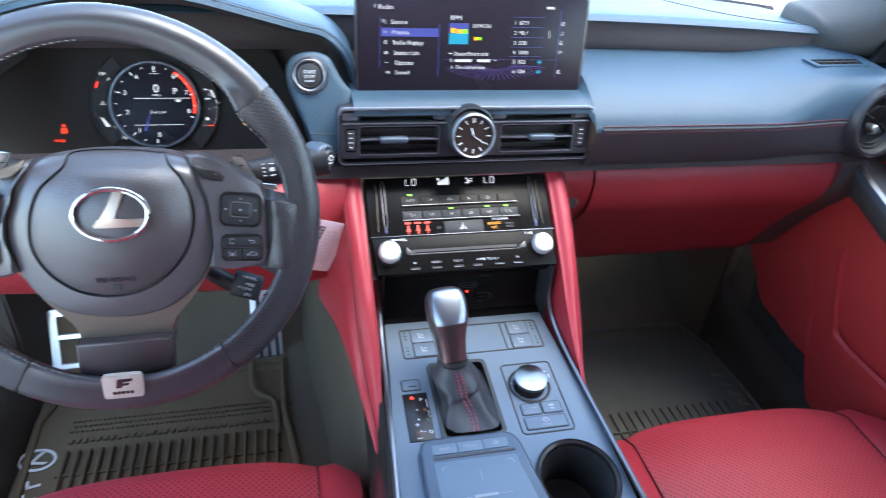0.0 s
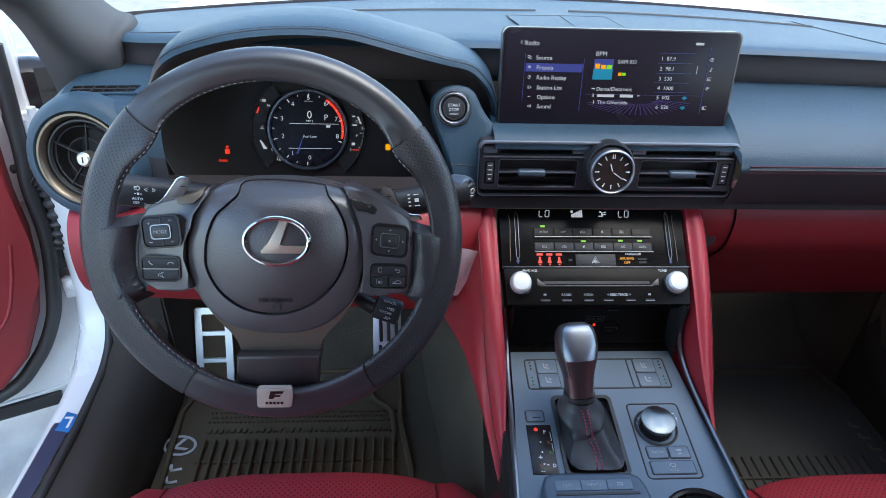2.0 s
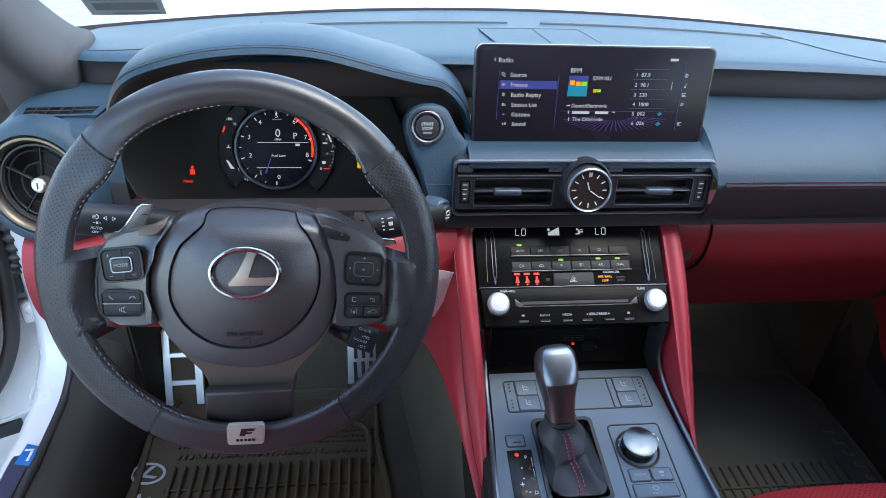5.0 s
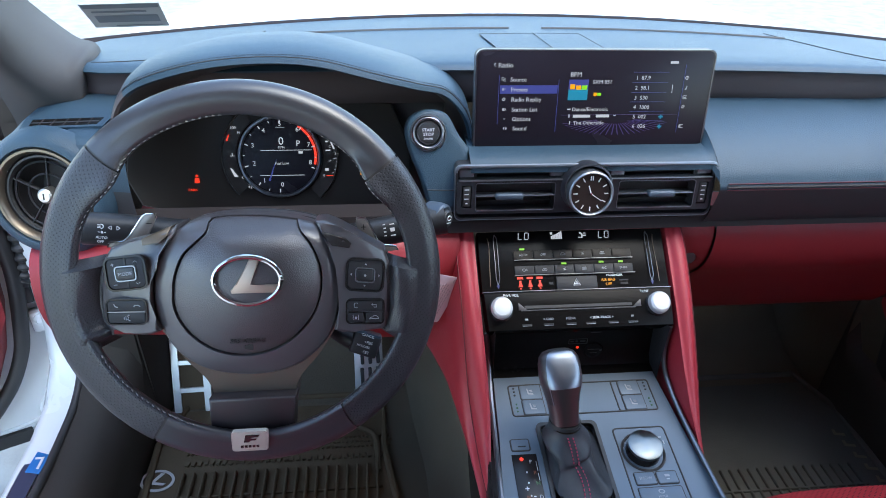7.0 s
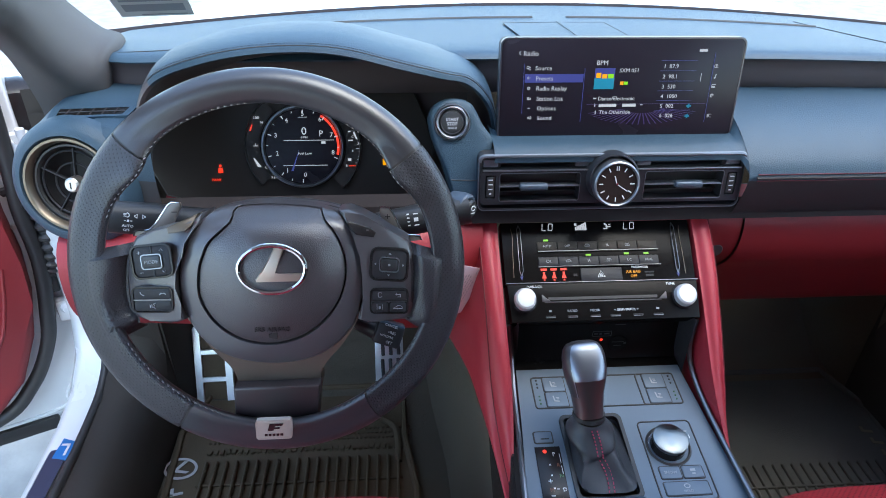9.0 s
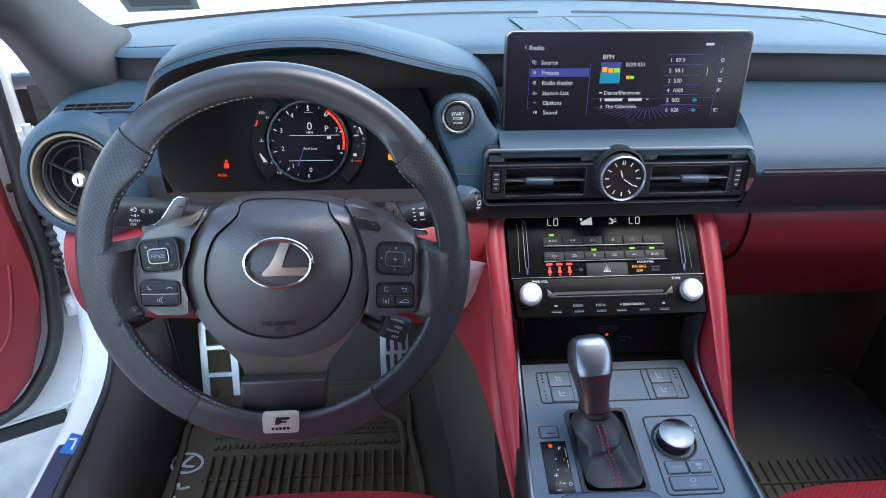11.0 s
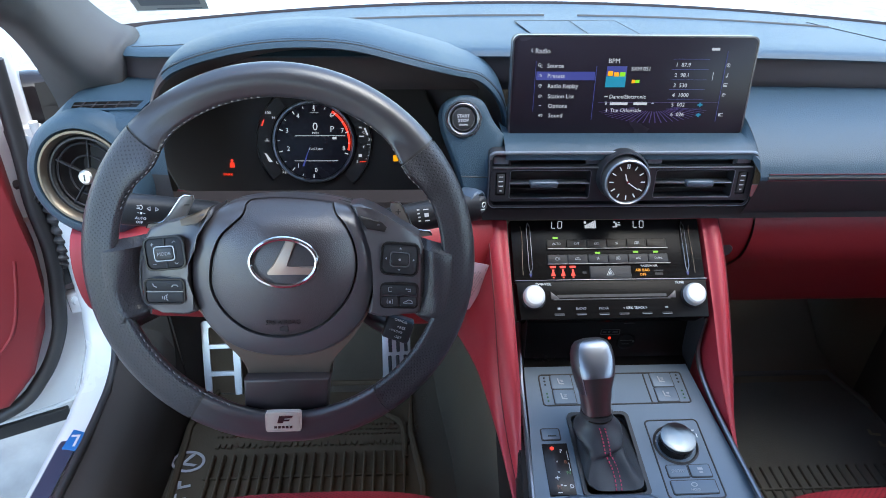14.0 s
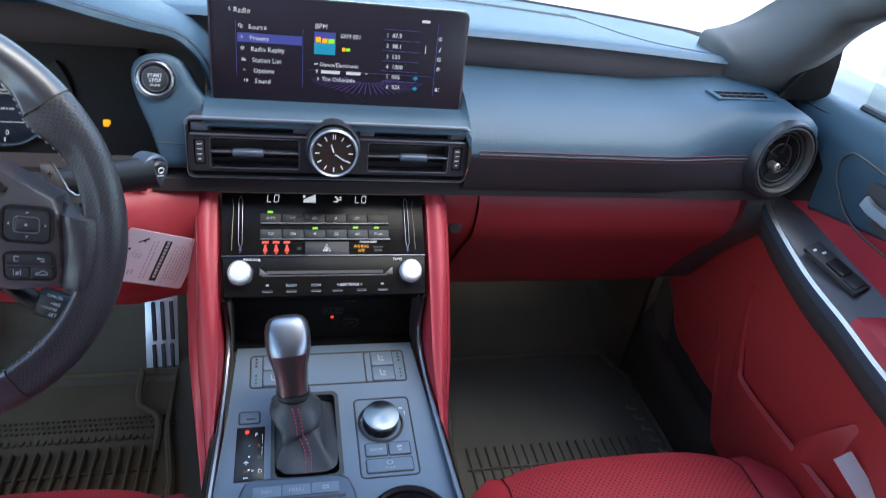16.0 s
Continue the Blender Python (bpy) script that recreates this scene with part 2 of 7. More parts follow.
def box(c, s, b=0.002, seg=2):
    bm = bmesh.new()
    bmesh.ops.create_cube(bm, size=1, matrix=Matrix.Translation(c) @ Matrix.Diagonal((*s, 1)))
    if b:
        bmesh.ops.bevel(bm, geom=bm.edges[:], offset=min(b, min(s) * 0.45), segments=seg, profile=0.5, affect="EDGES")
    return bm


def join(*bms):
    out = bms[0]
    for b in bms[1:]:
        me = bpy.data.meshes.new("tmp")
        b.to_mesh(me)
        b.free()
        out.from_mesh(me)
        bpy.data.meshes.remove(me)
    return out


def rrect(w, h, r, n=5, cx=0.0, cy=0.0):
    pts = []
    for sx, sy, a0 in ((1, 1, 0), (-1, 1, 90), (-1, -1, 180), (1, -1, 270)):
        for i in range(n + 1):
            a = radians(a0 + 90 * i / n)
            pts.append((cx + sx * (w / 2 - r) + r * math.cos(a), cy + sy * (h / 2 - r) + r * math.sin(a)))
    return pts


def ellipse(rx, ry, n=40, cx=0.0, cy=0.0, a0=0, a1=360):
    full = abs(a1 - a0) >= 360
    k = n if full else n + 1
    return [(cx + rx * math.cos(radians(a0 + (a1 - a0) * i / n)), cy + ry * math.sin(radians(a0 + (a1 - a0) * i / n))) for i in range(k)]


def prism(pts, z0, z1, bev=0.001, seg=2, top_only=True):
    """A flat outline given a thickness, its upper edge rounded."""
    bm = bmesh.new()
    lo = [bm.verts.new((x, y, z0)) for x, y in pts]
    hi = [bm.verts.new((x, y, z1)) for x, y in pts]
    n = len(pts)
    bm.faces.new(lo[::-1])
    top = bm.faces.new(hi)
    for i in range(n):
        bm.faces.new((lo[i], lo[(i + 1) % n], hi[(i + 1) % n], hi[i]))
    if bev:
        bmesh.ops.bevel(bm, geom=list(top.edges), offset=bev, segments=seg, profile=0.5, affect="EDGES")
    return bm


def ring_prism(outer, inner, z0, z1):
    """A frame between two outlines of equal count."""
    bm = bmesh.new()
    rows = [[bm.verts.new((x, y, z)) for x, y in pts] for pts, z in ((outer, z0), (outer, z1), (inner, z1), (inner, z0))]
    n = len(outer)
    for k in range(4):
        a, b = rows[k], rows[(k + 1) % 4]
        for i in range(n):
            bm.faces.new((a[i], a[(i + 1) % n], b[(i + 1) % n], b[i]))
    return bm


def lathe(profile, n=40, a0=0.0, a1=360.0):
    """Turns (radius, height) pairs round z."""
    bm = bmesh.new()
    full = abs(a1 - a0) >= 360
    k = n if full else n + 1
    cols = []
    for i in range(k):
        a = radians(a0 + (a1 - a0) * i / n)
        cols.append([bm.verts.new((r * math.cos(a), r * math.sin(a), z)) for r, z in profile])
    for i in range(n):
        a, b = cols[i], cols[(i + 1) % k]
        for j in range(len(profile) - 1):
            bm.faces.new((a[j], b[j], b[j + 1], a[j + 1]))
    bmesh.ops.remove_doubles(bm, verts=bm.verts, dist=1e-6)
    return bm


def loft(rows, closed=False, caps=False):
    """A skin over rows of points; UVs in metres."""
    bm = bmesh.new()
    uv = bm.loops.layers.uv.new("UVMap")
    vs = [[bm.verts.new(p) for p in r] for r in rows]
    n = len(rows[0])
    us = [0.0]
    for i in range(1, len(rows)):
        k = n // 2
        us.append(us[-1] + (Vector(rows[i][k]) - Vector(rows[i - 1][k])).length)
    mid = rows[len(rows) // 2]
    ws = [0.0]
    for j in range(1, n + 1):
        ws.append(ws[-1] + (Vector(mid[j % n]) - Vector(mid[j - 1])).length)
    for i in range(len(rows) - 1):
        for j in range(n if closed else n - 1):
            j2 = (j + 1) % n
            f = bm.faces.new((vs[i][j], vs[i][j2], vs[i + 1][j2], vs[i + 1][j]))
            for lp, (a, b) in zip(f.loops, ((i, j), (i, j + 1), (i + 1, j + 1), (i + 1, j))):
                lp[uv].uv = (us[a], ws[b])
    if caps:
        bm.faces.new(vs[0][::-1])
        bm.faces.new(vs[-1])
    return bm


def thick(bm, t):
    """Gives a sheet a thickness, away from its normals."""
    bmesh.ops.recalc_face_normals(bm, faces=bm.faces)
    bmesh.ops.solidify(bm, geom=bm.faces[:], thickness=t)
    return bm


def smooth_line(pts, n=8):
    """A curve through points (Catmull-Rom)."""
    p = [Vector(q) for q in pts]
    out = []
    for i in range(len(p) - 1):
        a, b, c, d = p[max(i - 1, 0)], p[i], p[i + 1], p[min(i + 2, len(p) - 1)]
        for k in range(n):
            t = k / n
            out.append(0.5 * ((2 * b) + (c - a) * t + (2 * a - 5 * b + 4 * c - d) * t * t + (3 * b - a - 3 * c + d) * t ** 3))
    out.append(p[-1])
    return out


def tube(pts, r, n=10, caps=True, flat=1.0):
    """A round bar along points; r a number or one for each point."""
    p = [Vector(q) for q in pts]
    rs = r if isinstance(r, (list, tuple)) else [r] * len(p)
    rows, side = [], None
    for i, q in enumerate(p):
        d = (p[min(i + 1, len(p) - 1)] - p[max(i - 1, 0)]).normalized()
        if side is None:
            side = d.orthogonal().normalized()
        side = (side - d * side.dot(d)).normalized()
        up = d.cross(side)
        rows.append([q + side * rs[i] * math.cos(2 * math.pi * k / n) + up * rs[i] * flat * math.sin(2 * math.pi * k / n) for k in range(n)])
    return loft(rows, closed=True, caps=caps)


def lettering(body, size, x, y, z, align="LEFT", depth=0.0002, turn=0.0, slant=0.0):
    """A word as raised mesh, its baseline's start at x, y in the panel's plane."""
    cu = bpy.data.curves.new("word", "FONT")
    cu.body, cu.size, cu.align_x, cu.extrude, cu.shear, cu.resolution_u = body, size, align, depth, slant, 2
    ob = bpy.data.objects.new("word", cu)
    me = bpy.data.meshes.new_from_object(ob)
    bm = bmesh.new()
    bm.from_mesh(me)
    bpy.data.objects.remove(ob)
    bpy.data.curves.remove(cu)
    bpy.data.meshes.remove(me)
    bmesh.ops.transform(bm, matrix=Matrix.Translation((x, y, z)) @ Matrix.Rotation(turn, 4, "Z"), verts=bm.verts)
    return bm


def outline_icon(pts, z, r=0.00035):
    return tube([(x, y, z) for x, y in pts], r, 5)


def bars(rects, z, h=0.0003):
    """Small flat bars (x, y, width, height) in one mesh."""
    bm = bmesh.new()
    for x, y, w, hh in rects:
        bmesh.ops.create_cube(bm, size=1, matrix=Matrix.Translation((x, y, z)) @ Matrix.Diagonal((w, hh, h, 1)))
    return bm


def holed(edge, holes, z0, z1):
    """A plate with openings through it."""
    bm = bmesh.new()
    loops = []
    for pts in [edge] + holes:
        vs = [bm.verts.new((x, y, z1)) for x, y in pts]
        loops.append(vs)
        for i in range(len(vs)):
            bm.edges.new((vs[i], vs[(i + 1) % len(vs)]))
    bmesh.ops.triangle_fill(bm, edges=bm.edges[:], use_beauty=True, normal=(0, 0, 1))
    for vs in loops:
        lo = [bm.verts.new((v.co.x, v.co.y, z0)) for v in vs]
        for i in range(len(vs)):
            j = (i + 1) % len(vs)
            bm.faces.new((vs[i], vs[j], lo[j], lo[i]))
    return bm


def each(name, rects, z, mat, parent, label="", h=0.0003):
    for r in rects:
        part(name, bars([r], z, h), mat, parent, label)


HERE = Matrix.Identity(4)


# ---- ground and the car's shell ----
def cowl_y(x):
    return 1.385 - 0.12 * (x / 0.72) ** 2


def cowl_z(x):
    return 1.012 - 0.034 * x * x


def build_ground():
    bm = bmesh.new()
    n = 40
    xs = [math.copysign(abs(i / n) ** 4 * 900, i) for i in range(-n, n + 1)]
    grid = [[bm.verts.new((x - 1, y + 1, 0)) for x in xs] for y in xs]
    for i in range(2 * n):
        for j in range(2 * n):
            bm.faces.new((grid[i][j], grid[i][j + 1], grid[i + 1][j + 1], grid[i + 1][j]))
    return whole("ground", bm, CONCRETE, "pale cracked concrete paving outside the car", "ground", "structure")


def build_shell():
    """Floor pan, tunnel, firewall, sills, roof and rear: what closes the cabin."""
    rows = []
    for y, z in ((-1.3, 0.27), (1.10, 0.27), (1.24, 0.285), (1.34, 0.36), (1.44, 0.58), (1.46, 0.95)):
        rows.append([(x, y, z) for x in (-0.80, -0.3, 0.0, 0.3, 0.80)])
    whole("floor", thick(loft(rows), 0.012), CARPET, "black carpeted car floor and toe board", "floor", "structure")
    rows = []
    for y, h, w in ((-1.2, 0.50, 0.13), (0.45, 0.55, 0.125), (0.70, 0.60, 0.12), (0.95, 0.60, 0.13), (1.41, 0.52, 0.19)):
        rows.append([(-w - 0.05, y, 0.275), (-w, y, h - 0.05), (-w + 0.03, y, h), (w - 0.03, y, h), (w, y, h - 0.05), (w + 0.05, y, 0.275)])
    whole("tunnel", loft(rows), CARPET, "black carpeted transmission tunnel", "floor", "structure")
    for s in (-1, 1):
        rows = [[(s * 0.805, y, z + 0.002), (s * 0.79, y, z + 0.004), (s * 0.745, y, z), (s * 0.715, y, z - 0.02), (s * 0.700, y, z - 0.06), (s * 0.692, y, 0.272)] for y, z in ((-1.3, 0.395), (0.5, 0.395), (0.90, 0.398), (1.02, 0.412), (1.08, 0.44), (1.105, 0.50), (1.11, 0.60), (1.11, 0.95))]
        whole("sill_trim", loft(rows), SILL_BROWN, "dark moulded sill and kick panel trim", "trim", "structure")
        rows = [[(s * 0.80, y, z), (s * 0.70, y + 0.01, z), (s * 0.68, y + 0.06, z), (s * 0.68, 1.45, z)] for y, z in ((1.09, 0.27), (1.10, 0.6), (1.10, 0.92))]
        # passenger's side is black: shade over the red panel put into its colour
        whole("kick_panel", loft(rows), SILL_BROWN if s < 0 else CARPET, "dark kick panel beside the footwell", "trim", "structure")
    # added dark sheet: stands in for the shadow gap and hides the outside
    whole("dash_end_panel", loft([[(0.722, 0.84, z), (0.716, 0.90, z), (0.712, 1.10, z)] for z in (0.82, 0.88, 0.94, 0.985)]), FRIT, "dark sheet for the shadow gap between dashboard and door", "trim", "structure")
    # another added sheet, dark in place of the shade ahead of the door
    whole("door_gap_trim", loft([[(0.738, 0.985, z), (0.734, 1.04, z), (0.715, 1.105, z)] for z in (0.28, 0.5, 0.7, 0.87)]), CARPET, "dark sheet for the shade between door and footwell", "trim", "structure")
    # unseen roof, rear wall and rear quarters; the roof's front edge blocks sky
    rows = []
    for y, z in ((0.645, 1.294), (0.605, 1.318), (0.46, 1.345), (0.2, 1.385), (-0.3, 1.40), (-0.9, 1.37), (-1.25, 1.25)):
        rows.append([(x, y, z - 0.10 * (x / 0.62) ** 2 * 0.6) for x in (-0.62, -0.4, -0.15, 0.15, 0.4, 0.62)])
    whole("ceiling", thick(loft(rows), 0.02), BOUNCE_HEADLINER, "unseen pale headliner, blocks sky and bounces light", "ceiling", "structure")
    # made-up panels out of view, shutting out light from behind
    whole("wall_rear", box((0, -1.3, 0.80), (1.46, 0.04, 1.08), 0.01), SLATE_DARK, "unseen dark panel closing the rear of the cabin", "wall", "structure")
    for s in (-1, 1):
        whole("wall_side", box((s * 0.75, -0.92, 0.80), (0.05, 0.76, 1.06), 0.01), SLATE_DARK, "unseen dark panel in place of the rear side windows", "wall", "structure")
        whole("pillar_centre", loft([[(s * (0.74 - k * 0.02), -0.34, 0.3 + k * 0.35 - (0.03 if k == 3 else 0)), (s * (0.70 - k * 0.02), -0.40, 0.3 + k * 0.35 - (0.03 if k == 3 else 0)), (s * (0.74 - k * 0.02), -0.47, 0.3 + k * 0.35 - (0.03 if k == 3 else 0))] for k in range(4)], True, True), PILLAR, "dark centre pillar trim", "pillar", "structure")


def build_a_pillar(s, name):
    """Windscreen pillar trim, s = -1 driver's side, 1 passenger's: from the glass over the ridge to the side window."""
    # six lines from the glass over the ridge to the side window, keyed from the foot upwards
    top = [(0.585, 0.50, 1.335), (0.562, 0.47, 1.328), (0.560, 0.445, 1.318), (0.575, 0.425, 1.308), (0.603, 0.43, 1.303), (0.632, 0.45, 1.305)]
    if s < 0:
        keys = [[(0.6340, 1.10, 1.030), (0.616, 1.03, 1.038), (0.616, 0.985, 1.034), (0.622, 0.975, 1.005), (0.640, 0.978, 0.978), (0.722, 1.000, 0.952)],
                [(0.661, 1.10, 1.044), (0.640, 1.03, 1.050), (0.632, 0.975, 1.040), (0.640, 0.955, 1.015), (0.662, 0.958, 1.000), (0.719, 0.984, 0.990)],
                [(0.685, 1.085, 1.075), (0.662, 1.01, 1.080), (0.650, 0.955, 1.068), (0.653, 0.928, 1.052), (0.672, 0.925, 1.040), (0.718, 0.955, 1.043)],
                [(0.672, 0.98, 1.135), (0.660, 0.935, 1.125), (0.652, 0.900, 1.112), (0.656, 0.885, 1.102), (0.672, 0.882, 1.090), (0.707, 0.900, 1.088)], top]
    else:
        keys = [[(0.612, 1.10, 1.034), (0.592, 1.03, 1.038), (0.592, 0.995, 1.032), (0.600, 0.990, 1.005), (0.625, 0.985, 0.982), (0.720, 0.990, 0.960)],
                [(0.640, 1.10, 1.046), (0.612, 1.03, 1.052), (0.606, 0.980, 1.040), (0.622, 0.958, 1.016), (0.655, 0.950, 1.000), (0.728, 0.945, 0.990)],
                [(0.672, 1.09, 1.064), (0.648, 1.01, 1.078), (0.636, 0.955, 1.070), (0.643, 0.922, 1.056), (0.675, 0.912, 1.050), (0.722, 0.918, 1.075)],
                [(0.668, 0.99, 1.135), (0.655, 0.935, 1.125), (0.650, 0.900, 1.112), (0.660, 0.880, 1.105), (0.685, 0.865, 1.115), (0.712, 0.850, 1.133)], top]
    keys = [[Vector(p) for p in k] for k in keys]
    # the foot runs on down behind the dash
    keys[:0] = [[p + Vector((0.012, 0.014, -0.060)) for p in keys[0]]]
    # the straight run up to the roof
    keys[5:5] = [[p.lerp(q, f) for p, q in zip(keys[4], keys[5])] for f in (0.10, 0.25, 0.50, 0.75)]
    lines = [smooth_line([(s * p.x, p.y, p.z) for p in line], 6) for line in zip(*keys)]
    rows = [smooth_line(r, 5) for r in zip(*lines)]
    ob = whole(name, thick(loft(rows), 0.008), PILLAR, "dark grey windscreen pillar trim", "pillar", "structure")
    if s > 0:
        sail = [(0.680, 1.045), (0.704, 1.062), (0.725, 1.074), (0.731, 1.046), (0.738, 1.004), (0.732, 0.995), (0.690, 0.990), (0.655, 0.992)]
        whole("window_corner_trim", prism(sail, -0.004, 0.004, 0.002), PANEL, "black corner trim at the front of the side window", "trim", "structure", m=Matrix(((1, 0, 0, 0), (0, 0, -1, 0.928), (0, 1, 0, 0), (0, 0, 0, 1))))
    return ob


def build_windscreen():
    rows = []
    for k in range(9):
        f = k / 8
        row = []
        for i in range(17):
            a = i / 8 - 1
            x0, y0, z0 = a * 0.735, cowl_y(a * 0.735) + 0.02, cowl_z(a * 0.735) - 0.015
            x1, y1, z1 = a * 0.60, 0.50 - 0.05 * a * a, 1.355 - 0.045 * a * a
            row.append((x0 + (x1 - x0) * f, y0 + (y1 - y0) * f, z0 + (z1 - z0) * f + 0.055 * math.sin(math.pi * f) * (1 - 0.4 * a * a)))
        rows.append(row)
    g = whole("windscreen", loft(rows), GLASS, "clear curved windscreen glass", "window", "structure")
    g.visible_shadow = False
    # black frit band along the glass's foot
    rows = []
    for k in range(3):
        rows.append([(x, cowl_y(x) - 0.001 + 0.006 * k, cowl_z(x) - 0.004 + 0.0035 * k) for x in [i * 0.073 - 0.73 for i in range(21)]])
    whole("windscreen_seal", thick(loft(rows), 0.004), FRIT, "black band along the foot of the windscreen", "trim", "structure")
    # bonnet outside
    rows = []
    for y, z in ((1.46, 0.975), (1.75, 0.985), (2.1, 0.955), (2.45, 0.88), (2.65, 0.76), (2.72, 0.5)):
        rows.append([(x, y - 0.10 * (x / 0.8) ** 2, z - 0.10 * (x / 0.85) ** 4) for x in [i * 0.17 - 0.85 for i in range(11)]])
    whole("bonnet", thick(loft(rows), 0.01), WHITE_PAINT, "white painted car bonnet in the sun", "bonnet", "structure")


build_ground()
build_shell()
build_a_pillar(-1, "pillar_driver")
build_a_pillar(1, "pillar_passenger")
build_windscreen()


# ---- dashboard ----
def lip_z(x):
    # the edge stays level on the driver's side and falls away on the passenger's
    return 1.036 - (0.014 if x > 0 else 0.003) * max(0, abs(x) - 0.10) ** 2 / 0.25


def pad_profile(x):
    """The dash's soft shelf, from under the upper roll to below its front seam."""
    d = lip_z(x) - 1.036
    line = [(x, 0.999, 0.988 + d * 0.5), (x, 0.975, 0.991 + d * 0.5), (x, 0.94, 0.986 + d * 0.4), (x, 0.90, 0.976 + d * 0.3), (x, 0.868, 0.962 + d * 0.2),
            (x, 0.846, 0.946), (x, 0.837, 0.933), (x, 0.8345, 0.927), (x, 0.836, 0.915), (x, 0.842, 0.895), (x, 0.852, 0.872), (x, 0.868, 0.858), (x, 0.90, 0.855)]
    # the ends swell up into the pods of the round vents
    xc = 0.634
    w = ease((abs(x) - xc + 0.20) / 0.14)
    if w == 0:
        return line
    o = max(0.0, min(0.999, (abs(x) - xc) / 0.078))
    swell = [(1.000, 0.998), (0.96, 0.998), (0.91, 0.994), (0.876, 0.992), (0.862, 0.988), (0.854, 0.980), (0.849, 0.962), (0.847, 0.937), (0.847, 0.920), (0.848, 0.905), (0.850, 0.890), (0.860, 0.872), (0.90, 0.862)]
    out = []
    for (a, y, z), (y2, z2) in zip(line, swell):
        z2 = 0.930 + (z2 - 0.930) * math.sqrt(1 - o * o)
        y2 = y2 + 0.055 * o ** 4 * (1 if y2 < 0.95 else 0)
        out.append((x, y + (y2 - y) * w, z + (z2 - z) * w))
    return out


def with_vent_hole(bm, xc):
    """Opens the pad where the round vent sits."""
    r = 0.0535 if xc > 0 else 0.069
    gone = [f for f in bm.faces if math.hypot(f.calc_center_median().x - xc, f.calc_center_median().z - 0.929) < r and f.calc_center_median().y < 0.90]
    bmesh.ops.delete(bm, geom=gone, context="FACES")
    return bm


def ease(f):
    f = max(0.0, min(1.0, f))
    return f * f * (3 - 2 * f)


def span(a, b, n):
    return [a + (b - a) * i / n for i in range(n + 1)]


def build_dashboard():
    dash = thing("dashboard", HERE, "soft slate dashboard with red lower panels and red stitched seam", "dashboard")
    # top: from the upper roll to the foot of the glass
    rows, under = [], []
    for x in span(-0.69, 0.69, 56):
        z, y1, z1 = lip_z(x), cowl_y(x), cowl_z(x)
        d = min(0.020, max(0.0, x - 0.590, -0.612 - x) * 1.5)  # the ends give way to the pillars
        row = [(x, 0.9825 + d, z - 0.0055), (x, 0.980 + d, z - 0.003), (x, 0.984 + d, z + 0.0005), (x, 0.995 + d, z + 0.004)]
        e = min(d, 0.012)
        under.append([(x, 1.006, z - 0.056), (x, 0.999, z - 0.048), (x, 0.9925 + e, z - 0.036), (x, 0.990 + e, z - 0.022), (x, 0.988 + e, z - 0.010), (x, 0.983 + d, z - 0.0052)])
        for f in (0.15, 0.35, 0.6, 0.85, 1.0):
            row.append((x, 0.995 + d + max(0.0, y1 - 0.995 - d) * f, z + 0.004 + (z1 - z - 0.004) * f))
        rows.append(row)
    part("upper_roll", loft(rows), SLATE, dash)
    part("roll_face", loft(under), PLUM, dash, "dark plum face under the dash top")
    rows = []
    for x in span(-0.140, 0.1725, 50):
        w = ease((x - 0.1655) / 0.007)
        flat = [(0.985, 0.963), (0.93, 0.963), (0.90, 0.962), (0.876, 0.9605), (0.863, 0.9575), (0.855, 0.952), (0.853, 0.945)]
        rows.append([(x, y + (q[1] - y) * w, z + (q[2] - z) * w) for (y, z), q in zip(flat, pad_profile(x))])
    part("pad_centre", loft(rows), SLATE, dash)
    for name, xs, xc in (("pad_passenger", span(0.1725, 0.39, 8) + span(0.40, 0.711, 60), 0.634), ("pad_driver", span(-0.711, -0.538, 48), -0.634)):
        rows = [smooth_line(pad_profile(x), 4) for x in xs]
        part(name, with_vent_hole(loft([r[:30] for r in rows]), xc), SLATE, dash)
        part(name + "_lower", with_vent_hole(loft([r[29:] for r in rows]), xc), SLATE_DARK, dash, "dark lower face")
    # twin seam with red thread
    def seam_y(x):
        return 0.8335 + 0.0128 * ease((x - 0.434) / 0.14)
    part("piping", tube([(x, seam_y(x) + 0.0002, 0.9285) for x in span(0.182, 0.574, 30)], 0.0018, 6), DEEP, dash, "dark raised piping")
    for k, z in enumerate((0.9330, 0.9240)):
        part("seam", tube([(x, seam_y(x) + 0.0008 * k, z) for x in span(0.182, 0.574, 30)], 0.0012, 6), DEEP, dash, "dark sewn seam")
        st = bmesh.new()
        for i in range(97):
            bmesh.ops.create_cube(st, size=1, matrix=Matrix.Translation((0.184 + i * 0.004, seam_y(0.184 + i * 0.004) - 0.001 + 0.0008 * k, z + 0.0010)) @ Matrix.Diagonal((0.0028, 0.0012, 0.0008, 1)))
        part("stitching", st, STITCH_RED, dash, "red thread stitches")
    # glove box and its lid line
    def glove(x):
        return [(p.x, p.y, p.z) for p in smooth_line([(x, 0.895, 0.866), (x, 0.874, 0.856), (x, 0.866, 0.832), (x, 0.870, 0.800), (x, 0.884, 0.774), (x, 0.912, 0.742), (x, 0.950, 0.690), (x, 0.985, 0.635), (x, 1.005, 0.612), (x, 1.06, 0.60), (x, 1.30, 0.68)], 3)]
    part("glove_box_shadow_gap", loft([[(x, y + 0.016, z - 0.006) for x, y, z in glove(x)] for x in span(0.15, 0.69, 14)]), DEEP, dash)
    # lid and surround take the shade under the dash from their colour
    part("glove_box_lid", loft([glove(x) for x in span(0.205, 0.612, 14)]), SHADED_RED, dash, "red glove box lid, shade in its colour")
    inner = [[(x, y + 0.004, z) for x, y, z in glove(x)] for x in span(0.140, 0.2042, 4)]
